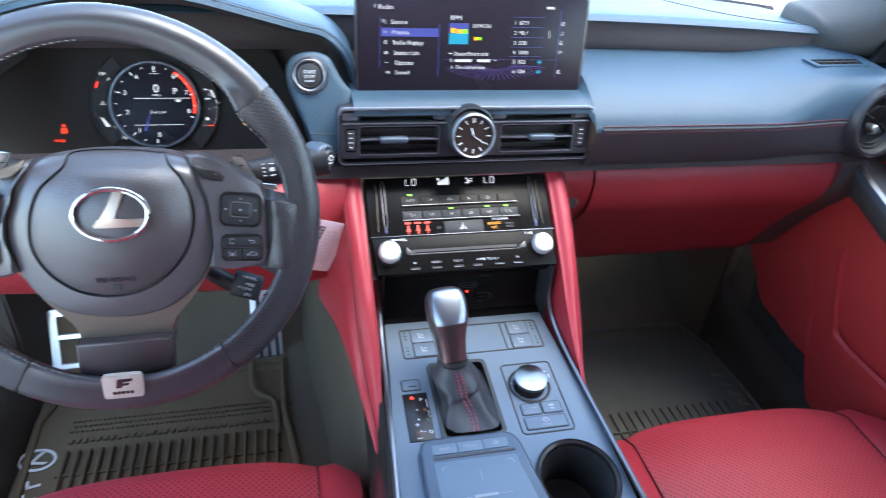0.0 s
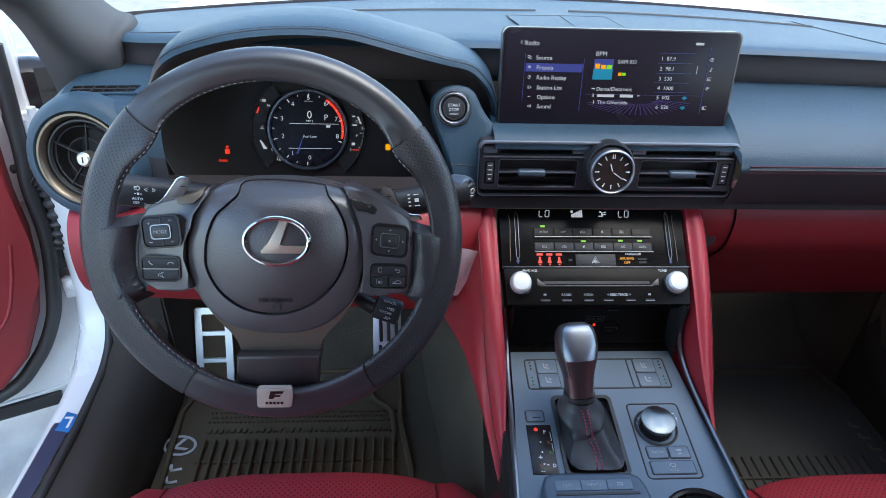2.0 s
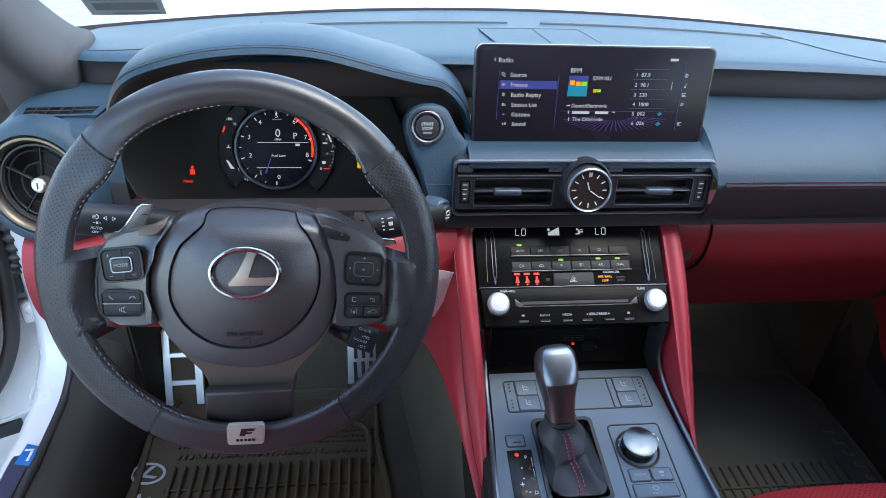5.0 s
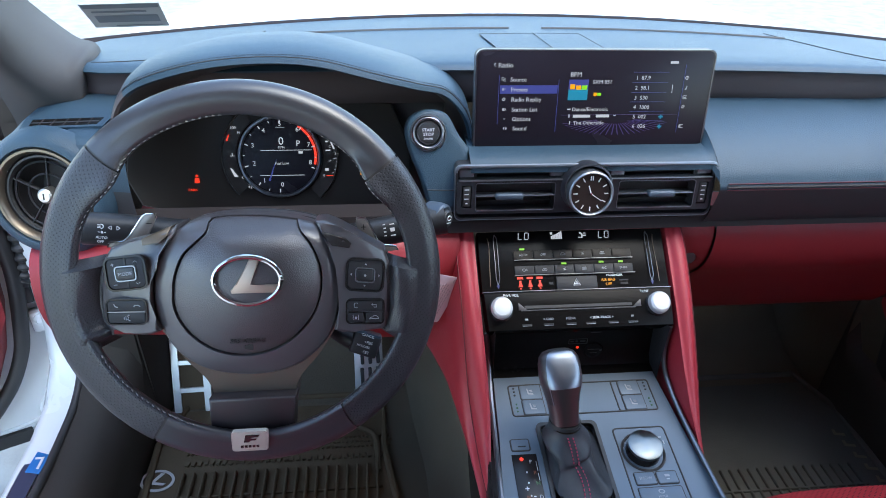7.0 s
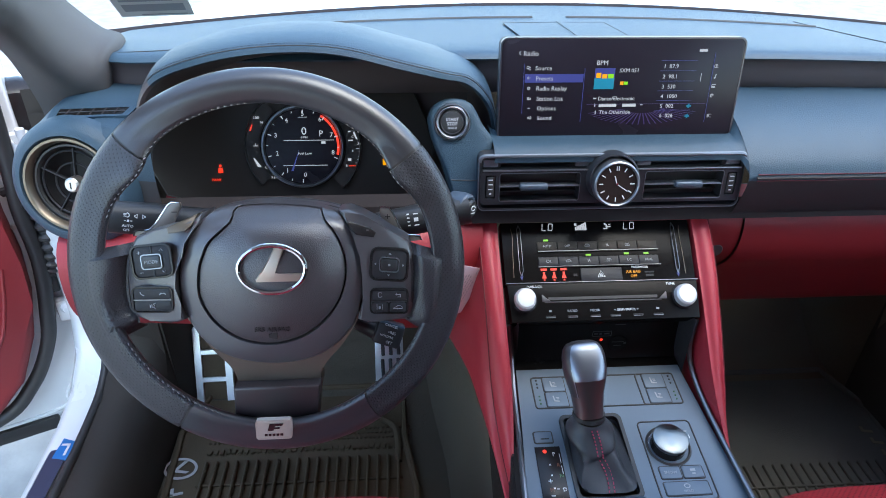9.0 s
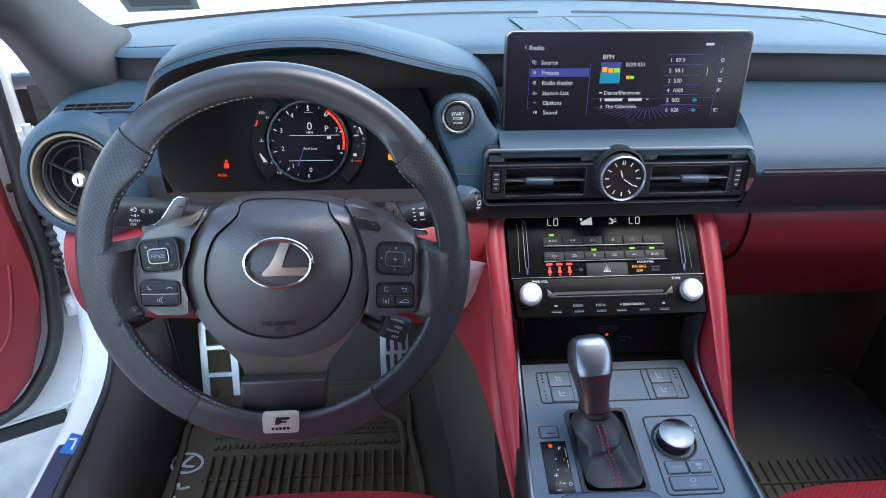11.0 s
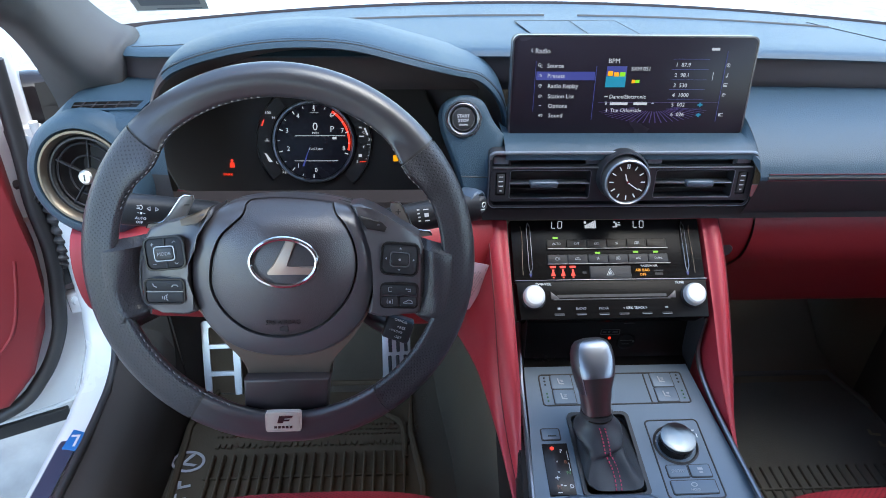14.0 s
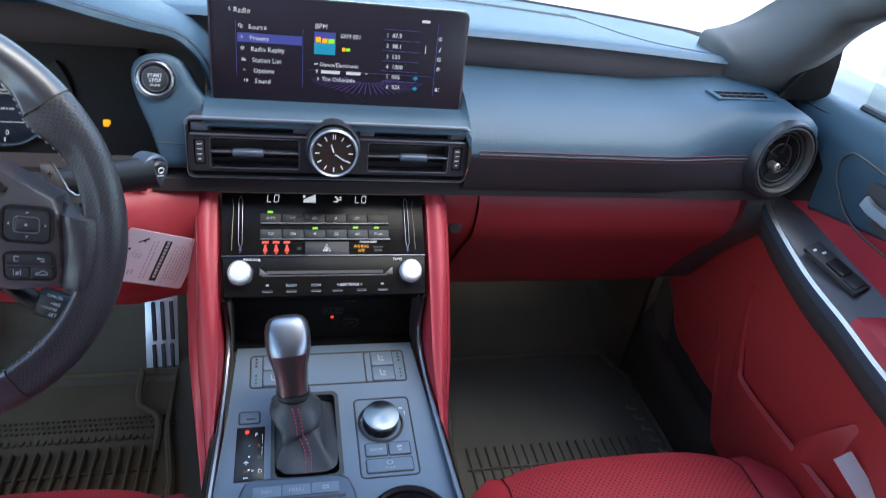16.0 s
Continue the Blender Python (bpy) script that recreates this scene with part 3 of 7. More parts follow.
    part("glove_box_surround", loft(inner), SHADED_RED, dash)
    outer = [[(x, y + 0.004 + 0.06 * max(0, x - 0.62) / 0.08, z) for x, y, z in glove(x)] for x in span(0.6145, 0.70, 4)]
    part("glove_box_surround", loft(outer), SHADED_RED, dash)
    part("lock", lathe([(0, 0.002), (0.008, 0.002), (0.010, 0), (0.010, -0.004)], 20), TRIM, dash, m=pose(0.178, 0.873, 0.80, 85))
    # knee panel on the driver's side
    def knee(x):
        d = 0.030 * ease((x + 0.25) / 0.09)
        return [(p.x, p.y + d, p.z + 0.07 * max(0.0, -0.2 - x) * ease((0.80 - p.z) / 0.12)) for p in smooth_line([(x, 0.90, 0.856), (x, 0.850, 0.864), (x, 0.826, 0.852), (x, 0.814, 0.825), (x, 0.812, 0.79), (x, 0.820, 0.745), (x, 0.835, 0.715), (x, 0.860, 0.688), (x, 0.95, 0.670), (x, 1.2, 0.70)], 3)]
    part("knee_panel", loft([knee(x) for x in span(-0.665, -0.150, 24)]), KNEE_SHADED_RED, dash, "red knee panel under the steering column, shade in its colour")
    rows = [[(x, 0.93, 0.840), (x, 0.875, 0.885), (x, 0.860, 0.902), (x, 0.846, 0.892), (x, 0.842, 0.876), (x, 0.850, 0.862)] for x in span(-0.56, -0.205, 12)]
    part("column_fascia", loft(rows), FRIT, dash)
    rows = [[(x, 0.87, 0.884), (x, 0.856, 0.876), (x, 0.852, 0.862), (x, 0.88, 0.855)] for x in span(-0.20, 0.66, 20)]
    part("under_band", loft(rows), FRIT, dash)
    return dash


def build_binnacle():
    """Hood over the instruments, with its dark inner visor."""
    ob = thing("instrument_binnacle", HERE, "arched slate instrument hood with dark visor", "instrument hood")
    arch = smooth_line([(-0.560, 0, 0.965), (-0.548, 0, 1.010), (-0.530, 0, 1.037), (-0.500, 0, 1.053), (-0.442, 0, 1.068), (-0.38, 0, 1.074), (-0.319, 0, 1.071),
                        (-0.257, 0, 1.056), (-0.206, 0, 1.043), (-0.176, 0, 1.036), (-0.155, 0, 1.018), (-0.143, 0, 0.996), (-0.136, 0, 0.962)], 5)
    cx, cz = -0.355, 0.93
    def ring(y, k, up=0.0, kz=None):
        kz = k if kz is None else kz
        out = []
        for p in arch:
            w = max(0.0, min(1.0, (p.z - 0.985) / 0.06))
            d = 0.045 * ease((p.x + 0.25) / 0.08)
            out.append((cx + (p.x - cx) * k + 0.13 * d, y + d, cz + (p.z - cz) * kz + up * w - 0.30 * d))
        return out
    skin = [ring(0.873, 0.985), ring(0.869, 1.0), ring(0.872, 1.012, 0.003), ring(0.885, 1.022, 0.006), ring(0.91, 1.03, 0.008), ring(0.95, 1.035, 0.006), ring(1.0, 1.03, -0.002), ring(1.06, 1.0, -0.012), ring(1.16, 0.92, -0.035)]
    part("hood", loft([r[10:] for r in skin]), SLATE, ob)
    part("hood_cheek", loft([r[:11] for r in skin]), PLUM, ob, "dark lower cheek of the hood")
    part("visor", loft([ring(0.8735, 0.984), ring(0.89, 0.965), ring(0.94, 0.93, -0.012), ring(1.00, 0.90, -0.024), ring(1.05, 0.88, -0.03)]), VISOR, ob, "dark inner visor")
    rows = [smooth_line([(x, 1.03, 0.826), (x, 0.985, 0.830), (x, 0.965, 0.834), (x, 0.950, 0.830), (x, 0.94, 0.80)], 3) for x in span(-0.545, -0.215, 12)]
    part("lower_sill", loft(rows), SILL_BROWN, ob, "brownish sill below the instruments")
    part("back_wall", box((-0.3475, 1.047, 0.905), (0.385, 0.004, 0.185), 0.001), VISOR, ob)
    hem = ring(0.8745, 1.0165, 0.0036)[10:]
    part("hem_seam", tube(hem, 0.0007, 5), DEEP, ob, "fine sewn seam along the hood's edge")
    st = bmesh.new()
    for a, b in zip(hem[2:-2], hem[3:-1]):
        d = Vector(b) - Vector(a)
        for f in (0.15, 0.48, 0.81):
            bmesh.ops.create_cube(st, size=1, matrix=Matrix.Translation(Vector(a) + d * f + Vector((0, 0.0035, 0.0016))) @ d.to_track_quat("X", "Z").to_matrix().to_4x4() @ Matrix.Diagonal((d.length * 0.2, 0.0006, 0.0006, 1)))
    part("stitching", st, SLATE_DARK, ob, "dark thread stitches")
    return ob


build_dashboard()
build_binnacle()


def dash_top_z(x, y):
    z, y1, z1 = lip_z(x) + 0.004, cowl_y(x), cowl_z(x)
    return z + (z1 - z) * max(0, min(1, (y - 0.995) / (y1 - 0.995)))


def detail_dash_top(dash):
    def on(pts, lift=0.0006):
        return [(x, y, dash_top_z(x, y) + lift) for x, y in pts]
    plate = [(-0.087, 1.190), (0.000, 1.196), (0.076, 1.196), (0.082, 1.04), (-0.075, 1.04)]
    part("speaker_grille", loft([on([(-0.087, 1.190), (0.000, 1.196), (0.076, 1.196)], 0.002), on([(-0.082, 1.12), (0.0, 1.12), (0.079, 1.12)], 0.002), on([(-0.075, 1.04), (0.004, 1.04), (0.082, 1.04)], 0.002)]), SLATE, dash, "raised speaker grille panel")
    part("groove", tube(on(plate + plate[:1], 0.002), 0.0006, 6), DEEP, dash)
    part("groove", tube(on([(0.0, 1.195), (0.004, 1.05)], 0.003), 0.0005, 6), DEEP, dash)
    for s in (-1, 1):
        part("demister_slot", tube(on([(s * x, 1.252 - 0.22 * x * x) for x in span(0.028, 0.44, 8)], 0.001), 0.0022, 6, flat=0.4), DEEP, dash, "dark demister slot")
        part("groove", tube(smooth_line(on([(s * 0.61, 1.003), (s * 0.56, 1.012), (s * 0.50, 1.04), (s * 0.47, 1.09), (s * 0.45, 1.17), (s * 0.43, 1.26)]), 5), 0.0006, 6), DEEP, dash)


detail_dash_top(bpy.data.objects["dashboard"])


# ---- steering wheel ----
WHEEL = pose(-0.377, 0.648, 0.942, 68.5)


def rim_section(deg):
    """Centre radius, half width and half depth of the rim, thicker at the thumb grips."""
    g = max(math.exp(-((deg % 360 - c) / 9) ** 2) for c in (35, 142, 395))
    b = math.exp(-((deg % 360 - 268) / 24) ** 2)
    return 0.1638 - 0.0040 * g + 0.0008 * b, 0.0154 + 0.0040 * g - 0.0010 * b, 0.0152 + 0.001 * g


def rim_arc(a0, a1, n, grow=0.0):
    rows = []
    for i in range(n + 1):
        a = radians(a0 + (a1 - a0) * i / n)
        row = []
        for k in range(18):
            b = 2 * math.pi * k / 18
            rc, rm, zm = rim_section(math.degrees(a))
            r = rc + (rm + grow) * math.cos(b)
            row.append((r * math.cos(a) + 0.0015, r * math.sin(a) - 0.0030, (zm + grow) * math.sin(b)))
        rows.append(row)
    return loft(rows, closed=True, caps=True)


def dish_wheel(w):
    """Bows the wheel out towards the seat: the hub stands proud, the spokes fall back to the rim, the crown rolls over.
    Points slide along rays from the camera, so their view is kept.
    """
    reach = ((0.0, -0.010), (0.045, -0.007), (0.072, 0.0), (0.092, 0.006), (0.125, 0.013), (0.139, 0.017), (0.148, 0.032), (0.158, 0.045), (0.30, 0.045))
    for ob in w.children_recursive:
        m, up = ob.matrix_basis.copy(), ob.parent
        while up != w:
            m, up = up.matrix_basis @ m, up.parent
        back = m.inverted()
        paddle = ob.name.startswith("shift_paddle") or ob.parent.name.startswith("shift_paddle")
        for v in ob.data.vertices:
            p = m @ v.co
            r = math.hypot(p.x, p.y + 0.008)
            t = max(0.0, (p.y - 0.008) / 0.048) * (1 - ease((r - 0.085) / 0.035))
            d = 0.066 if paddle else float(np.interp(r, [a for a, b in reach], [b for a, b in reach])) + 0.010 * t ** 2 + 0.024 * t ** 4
            # moved and scaled along the ray from the camera to fit its view
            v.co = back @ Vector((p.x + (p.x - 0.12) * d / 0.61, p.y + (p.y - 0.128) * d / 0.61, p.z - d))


def build_wheel():
    w = thing("steering_wheel", WHEEL, "black leather steering wheel with perforated grips and bronze lower spoke", "steering wheel")
    part("rim_top", rim_arc(38.8, 135.2, 40), WHEEL_LEATHER, w, "smooth black leather")
    part("rim_grip", rim_arc(136, 238, 44), WHEEL_PERF, w, "perforated black leather grip")
    part("rim_grip", rim_arc(-56, 38, 44), WHEEL_PERF, w, "perforated black leather grip")
    part("rim_bottom", rim_arc(238.8, 303.2, 30), WHEEL_LEATHER, w, "smooth black leather")
    part("rim_core", rim_arc(0, 360, 72, -0.0012), DEEP, w)
    for a0, a1 in ((95, 162), (207, 250), (-68, -26), (22, 62)):
        bm = bmesh.new()
        n = int((a1 - a0) * 0.45)
        for i in range(n):
            a = radians(a0 + (a1 - a0) * i / n)
            rc, rm, zm = rim_section(math.degrees(a))
            m = Matrix.Translation((0.0015, -0.003, 0)) @ Matrix.Rotation(a, 4, "Z") @ Matrix.Translation((rc - rm * 0.97, 0, zm * 0.28)) @ Matrix.Rotation(0.5, 4, "X") @ Matrix.Diagonal((0.0009, 0.0026, 0.0009, 1))
            bmesh.ops.create_cube(bm, size=1, matrix=m)
        part("stitching", bm, STITCH_GREY, w, "pale thread stitches")
    # hub: padded centre, a ring round it and a wing to each side, with open joints between them
    mid = (-0.002, -0.016)
    def polar(pts, n=96):
        line = [(p.x, p.y) for p in smooth_line([(x, y, 0) for x, y in pts + pts[:1]], 6)][:-1]
        pairs = sorted((math.atan2(y - mid[1], x - mid[0]), math.hypot(x - mid[0], y - mid[1])) for x, y in line)
        a, r = [p[0] for p in pairs], [p[1] for p in pairs]
        return [float(v) for v in np.interp([-math.pi + 2 * math.pi * i / n for i in range(n)], a, r, period=2 * math.pi)]
    def at(r, i, z, n=96):
        a = -math.pi + 2 * math.pi * i / n
        x, y = mid[0] + r * math.cos(a), mid[1] + r * math.sin(a)
        return (x, y, z)
    pad = polar([(0.0486, 0.0495), (0.0503, 0.0384), (0.0591, 0.0259), (0.0665, 0.0078), (0.0685, -0.0090), (0.0663, -0.0261), (0.0590, -0.0440), (0.0448, -0.0618), (0.0249, -0.0756), (0.0, -0.0825), (-0.0240, -0.0805), (-0.0438, -0.0720),
                 (-0.0613, -0.0551), (-0.0709, -0.0334), (-0.0700, -0.0102), (-0.0655, 0.0053), (-0.0588, 0.0183), (-0.0481, 0.0281), (-0.0369, 0.0387), (-0.0317, 0.0510), (-0.0149, 0.0542), (0.0113, 0.0540), (0.0376, 0.0514)])
    ring = polar([(0.0587, 0.0480), (0.0679, 0.0435), (0.0740, 0.0335), (0.0810, 0.0193), (0.0850, 0.0015), (0.0860, -0.0185), (0.0829, -0.0406), (0.0778, -0.0599), (0.0692, -0.0740), (0.0550, -0.0880), (0.0380, -0.0980), (0.0150, -0.1040), (-0.0150, -0.1040), (-0.0420, -0.0985), (-0.0610, -0.0885),
                  (-0.0761, -0.0732), (-0.0841, -0.0560), (-0.0889, -0.0430), (-0.0901, -0.0234), (-0.0881, -0.0040), (-0.0803, 0.0207), (-0.0690, 0.0370), (-0.0518, 0.0490), (-0.0385, 0.0530), (-0.0149, 0.0552), (0.0113, 0.0550), (0.0376, 0.0524)])
    steps = ((1.0, -0.040), (1.0, -0.0208), (0.992, -0.0190), (0.96, -0.0174), (0.88, -0.0155), (0.80, -0.0138), (0.70, -0.0121), (0.58, -0.0106), (0.45, -0.0095), (0.32, -0.0087), (0.20, -0.0083), (0.02, -0.008))
    part("airbag_cover", loft([[at((r - 0.0012) * (k * (k + (1 - k) * 0.066 / r)), i, z) for i, r in enumerate(pad)] for k, z in steps], closed=True, caps=True), AIRBAG, w, "grained black airbag cover")
    part("hub_ring", loft([[at(a + (b - a) * f, i, z) for i, (a, b) in enumerate(zip(ring, pad))] for f, z in ((0.03, -0.060), (0.03, -0.0250), (0.10, -0.0218), (0.25, -0.0202), (0.55, -0.0192), (0.82, -0.0188), (0.95, -0.0192), (0.985, -0.0208), (0.985, -0.045))], closed=True), SATIN, w, "satin dark ring round the airbag")
    part("hub_base", loft([[at(r * k, i, z) for i, r in enumerate(ring)] for k, z in ((0.97, -0.085), (1.0, -0.040), (0.98, -0.032), (0.5, -0.032), (0.02, -0.032))], closed=True, caps=True), DEEP, w)
    # emblem: an oval ring with a slanted bar and a foot
    oval = tube([(0.0310 * math.cos(radians(a)), 0.0228 * math.sin(radians(a)), -0.0065) for a in range(0, 361, 8)], 0.0024, 8, caps=False)
    emblem = part("emblem", oval, CHROME, w, "chrome oval emblem", m=pose(0.001, -0.0058, 0))
    stroke = [(0.0030, 0.0205), (0.0125, 0.0200), (0.0010, -0.0045), (0.0285, -0.0045), (0.0240, -0.0118), (-0.0150, -0.0118), (-0.0158, -0.0085), (-0.0090, -0.0030)]
    part("emblem_bar", prism(stroke[::-1], -0.0105, -0.0050, 0.0012), EMBLEM_BAR, emblem, "warm satin slanted bar")
    part("writing", lettering("SRS AIRBAG", 0.0064, -0.003, -0.0680, -0.0124, "CENTER", 0.0006), TRIM, w, "embossed dark lettering")
    part("horn_mark", prism([(-0.007, -0.0655), (-0.0035, -0.0642), (0.001, -0.0640), (0.001, -0.0700), (-0.0035, -0.0693), (-0.007, -0.0685)], -0.018, -0.0138, 0), TRIM, w, m=pose(0, -0.0060, 0))
    # side spokes with their switches
    wings = {-1: [(-0.1225, 0.0269), (-0.1041, 0.0318), (-0.0876, 0.0350), (-0.0730, 0.0405), (-0.0600, 0.0480), (-0.0640, 0.0385), (-0.0720, 0.0290), (-0.0790, 0.0190), (-0.0850, 0.0070), (-0.0890, -0.0080), (-0.0907, -0.0234), (-0.0897, -0.0400),
                  (-0.0835, -0.0540), (-0.0911, -0.0568), (-0.0986, -0.0575), (-0.1169, -0.0548), (-0.1304, -0.0515), (-0.1362, -0.0437), (-0.1380, -0.0281), (-0.1372, -0.0109), (-0.1343, 0.0042), (-0.1288, 0.0173)],
             1: [(0.0640, 0.0480), (0.0715, 0.0345), (0.0805, 0.0205), (0.0855, 0.0025), (0.0870, -0.0180), (0.0838, -0.0400), (0.0785, -0.0590), (0.0876, -0.0622), (0.0993, -0.0615), (0.1228, -0.0610), (0.1296, -0.0590), (0.1338, -0.0395),
                 (0.1350, -0.0155), (0.1333, 0.0043), (0.1287, 0.0170), (0.1126, 0.0262), (0.1000, 0.0350), (0.0864, 0.0430), (0.0733, 0.0485)]}
    for s in (-1, 1):
        line = wings[s]
        bm = prism(line, -0.060, -0.0135, 0.0032, 3)
        for v in bm.verts:
            v.co.z -= 0.0050 * max(0.0, abs(v.co.x) - 0.105) / 0.03 if v.co.z > -0.04 else 0.0
        part("spoke", bm, SATIN, w, "satin dark spoke wing")
        # the leather of the grip runs in to the spoke
        edge = sorted((y, abs(x)) for x, y in line if abs(x) > 0.118)
        rows = []
        top = 0.012 if s > 0 else 0.019
        for y in span(-0.066, top, 18):
            x0 = float(np.interp(y, [p[0] for p in edge], [p[1] for p in edge])) - 0.001
            x1 = math.sqrt(0.157 ** 2 - (y + 0.003) ** 2) + s * 0.0015
            drop = 0.022 * (1 - ease(min(y + 0.066, top - y) / 0.010))
            rows.append([(s * (x0 + (x1 - x0) * f), y, -0.0180 + 0.0320 * math.sin(max(0.0, f) * math.pi / 2) ** 1.1 - drop * (1 - 0.6 * f)) for f in (-0.12, 0.0, 0.12, 0.25, 0.4, 0.55, 0.7, 0.85, 1.0)])
        part("thumb_rest", loft(rows), WHEEL_PERF, w)
        at4 = pose(-0.1094, 0.0032, -0.0022, 0, 0, 4) if s < 0 else pose(0.1100, -0.0052, -0.0022, 0, 0, -5)
        face = part("switch_pad", ring_prism(rrect(0.0372, 0.0325, 0.007, 4), rrect(0.0340, 0.0293, 0.006, 4), -0.015, -0.0098), GLOSS, w, "black four-way switch", m=at4)
        part("switch_face", prism(rrect(0.0338, 0.0291, 0.006, 4), -0.015, -0.0108, 0.001), BUTTON_GREY, face)
        part("centre_key", prism(rrect(0.0165, 0.0118, 0.0022, 3), -0.012, -0.0086, 0.0012), BUTTON, face)
        part("key_rim", ring_prism(rrect(0.0190, 0.0145, 0.003, 3), rrect(0.0172, 0.0125, 0.0025, 3), -0.0110, -0.0092), CLOCK_RING, face)
        if s < 0:
            part("writing", lettering("MODE", 0.0044, 0, -0.0016, -0.0084, "CENTER"), LEGEND_DIM, face)
            each("legend", [(-0.0105, 0.0090, 0.003, 0.0005), (-0.0105, 0.0090, 0.0005, 0.003), (-0.0105, -0.0100, 0.003, 0.0005)], -0.0105, LEGEND_DIM, face)
            for k in (-1, 1):
                part("legend", outline_icon([(0.0082, k * 0.0095), (0.0098, k * 0.0112), (0.0114, k * 0.0095)], -0.0105, 0.0003), LEGEND_DIM, face)
                part("key_split", box((0.0006, k * 0.0108, -0.0106), (0.0014, 0.0075, 0.0008), 0), INK, face)
        else:
            for a in range(4):
                part("legend", prism([(-0.0013, 0.0), (0.0013, 0.0), (0.0, 0.0017)], -0.0112, -0.0105, 0), LEGEND_DIM, face, m=pose(0, 0, 0, 0, 0, 90 * a) @ pose(0, 0.0098 if a % 2 == 0 else 0.0125, 0))
            part("legend", lathe([(0, 0.0004), (0.0010, 0.0003), (0.0012, 0)], 12), LEGEND_DIM, face, m=pose(0, 0, -0.0086))
        at2 = pose(-0.1120, -0.0336, -0.0022, 0, 0, -1) if s < 0 else pose(0.1090, -0.0412, -0.0022, 0, 0, -2)
        low = part("switch_pad", ring_prism(rrect(0.0372, 0.0252, 0.005, 4), rrect(0.0345, 0.0225, 0.004, 4), -0.014, -0.0100), GLOSS, w, m=at2)
        part("key_divider", box((0, 0, -0.0107), (0.034, 0.0009, 0.001), 0), DARK_SILVER, low)
        for k in (-1, 1):
            if s < 0 or k > 0:
                part("key", prism(rrect(0.0340, 0.0102, 0.0025, 3, 0, k * 0.0058), -0.014, -0.0106, 0.0008), BUTTON_GREY, low)
            else:
                for j in (-1, 1):
                    part("key", prism(rrect(0.0164, 0.0102, 0.0025, 3, j * 0.0088, k * 0.0058), -0.014, -0.0106, 0.0008), BUTTON_GREY, low)
        z = -0.0104
        if s < 0:
            part("legend", outline_icon([(-0.0108, 0.0078), (-0.0098, 0.0054), (-0.0072, 0.0042)], z, 0.0005), LEGEND_DIM, low, "handset symbol")
            part("legend", outline_icon([(0.0068, 0.0048), (0.0080, 0.0064), (0.0112, 0.0064), (0.0124, 0.0048)], z, 0.0005), LEGEND_DIM, low, "handset symbol")
            part("legend", outline_icon([(0.0026, -0.0030), (0.0005, -0.0040), (0.0016, -0.0055), (0.0005, -0.0070), (0.0028, -0.0086)], z, 0.0004), LEGEND_DIM, low, "voice symbol")
            each("legend", [(-0.0024, -0.0060, 0.0006, 0.0026), (-0.0008, -0.0060, 0.0006, 0.0036)], z, LEGEND_DIM, low)
        else:
            part("legend", outline_icon(rrect(0.0034, 0.0044, 0.0008, 2, -0.0088, 0.0062), z, 0.0003), LEGEND_DIM, low)
            part("legend", outline_icon([(0.0072, 0.0078), (0.0060, 0.0068), (0.0072, 0.0058), (0.0060, 0.0068), (0.0108, 0.0068), (0.0108, 0.0044), (0.0080, 0.0044)], z, 0.0004), LEGEND_DIM, low, "return arrow")
            each("legend", [(-0.0116, -0.0058, 0.0005, 0.0050), (-0.0066, -0.0058, 0.0005, 0.0050), (-0.0090, -0.0064, 0.0020, 0.0026)], z, LEGEND_DIM, low)
            part("legend", outline_icon([(0.0040, -0.0072), (0.0052, -0.0058), (0.0068, -0.0056), (0.0084, -0.0042), (0.0108, -0.0042), (0.0126, -0.0058), (0.0130, -0.0072), (0.0040, -0.0072)], z, 0.0003), LEGEND_DIM, low, "car symbol")
    # lower spoke
    arm = [(p.x, p.y) for p in smooth_line([(-0.090, -0.048, 0), (-0.068, -0.083, 0), (-0.049, -0.105, 0), (-0.0425, -0.118, 0), (-0.0420, -0.131, 0)], 4)]
    arm += [(-0.0035 - x, y) for x, y in arm[::-1]] + [(0.055, -0.065), (0, -0.080), (-0.055, -0.065)]
    part("lower_spoke", prism(arm, -0.060, -0.0245, 0.004, 3), BRONZE, w, "satin dark bronze spoke")
    part("spoke_foot", prism([(-0.0425, -0.1215), (0.0400, -0.1215), (0.0370, -0.1560), (-0.0425, -0.1560)], -0.03, -0.006, 0.003, 3), SPOKE_FOOT, w, "dark plum spoke foot")
    bz = 0.0135
    badge = part("badge", prism(rrect(0.0310, 0.0175, 0.002, 4, -0.002, -0.1555), bz - 0.004, bz + 0.0035, 0.001), BADGE_GOLD, w, "pale bronze sport badge")
    part("badge_frame", ring_prism(rrect(0.0335, 0.0200, 0.003, 4, -0.002, -0.1555), rrect(0.0310, 0.0175, 0.002, 4, -0.002, -0.1555), bz - 0.004, bz + 0.0030), BADGE_GOLD, badge)
    part("badge_mark", join(prism([(-0.0075, -0.1562), (-0.0055, -0.1492), (0.0075, -0.1492), (0.0062, -0.1512), (-0.0005, -0.1515), (-0.0010, -0.1528), (0.0045, -0.1528), (0.0035, -0.1543), (-0.0016, -0.1545), (-0.0022, -0.1562)], bz + 0.003, bz + 0.0042, 0), bars([(-0.002 + d, -0.1605, 0.0026, 0.0024) for d in (-0.0072, -0.0036, 0, 0.0036, 0.0072)], bz + 0.0038)), GLOSS, badge, "dark mark")
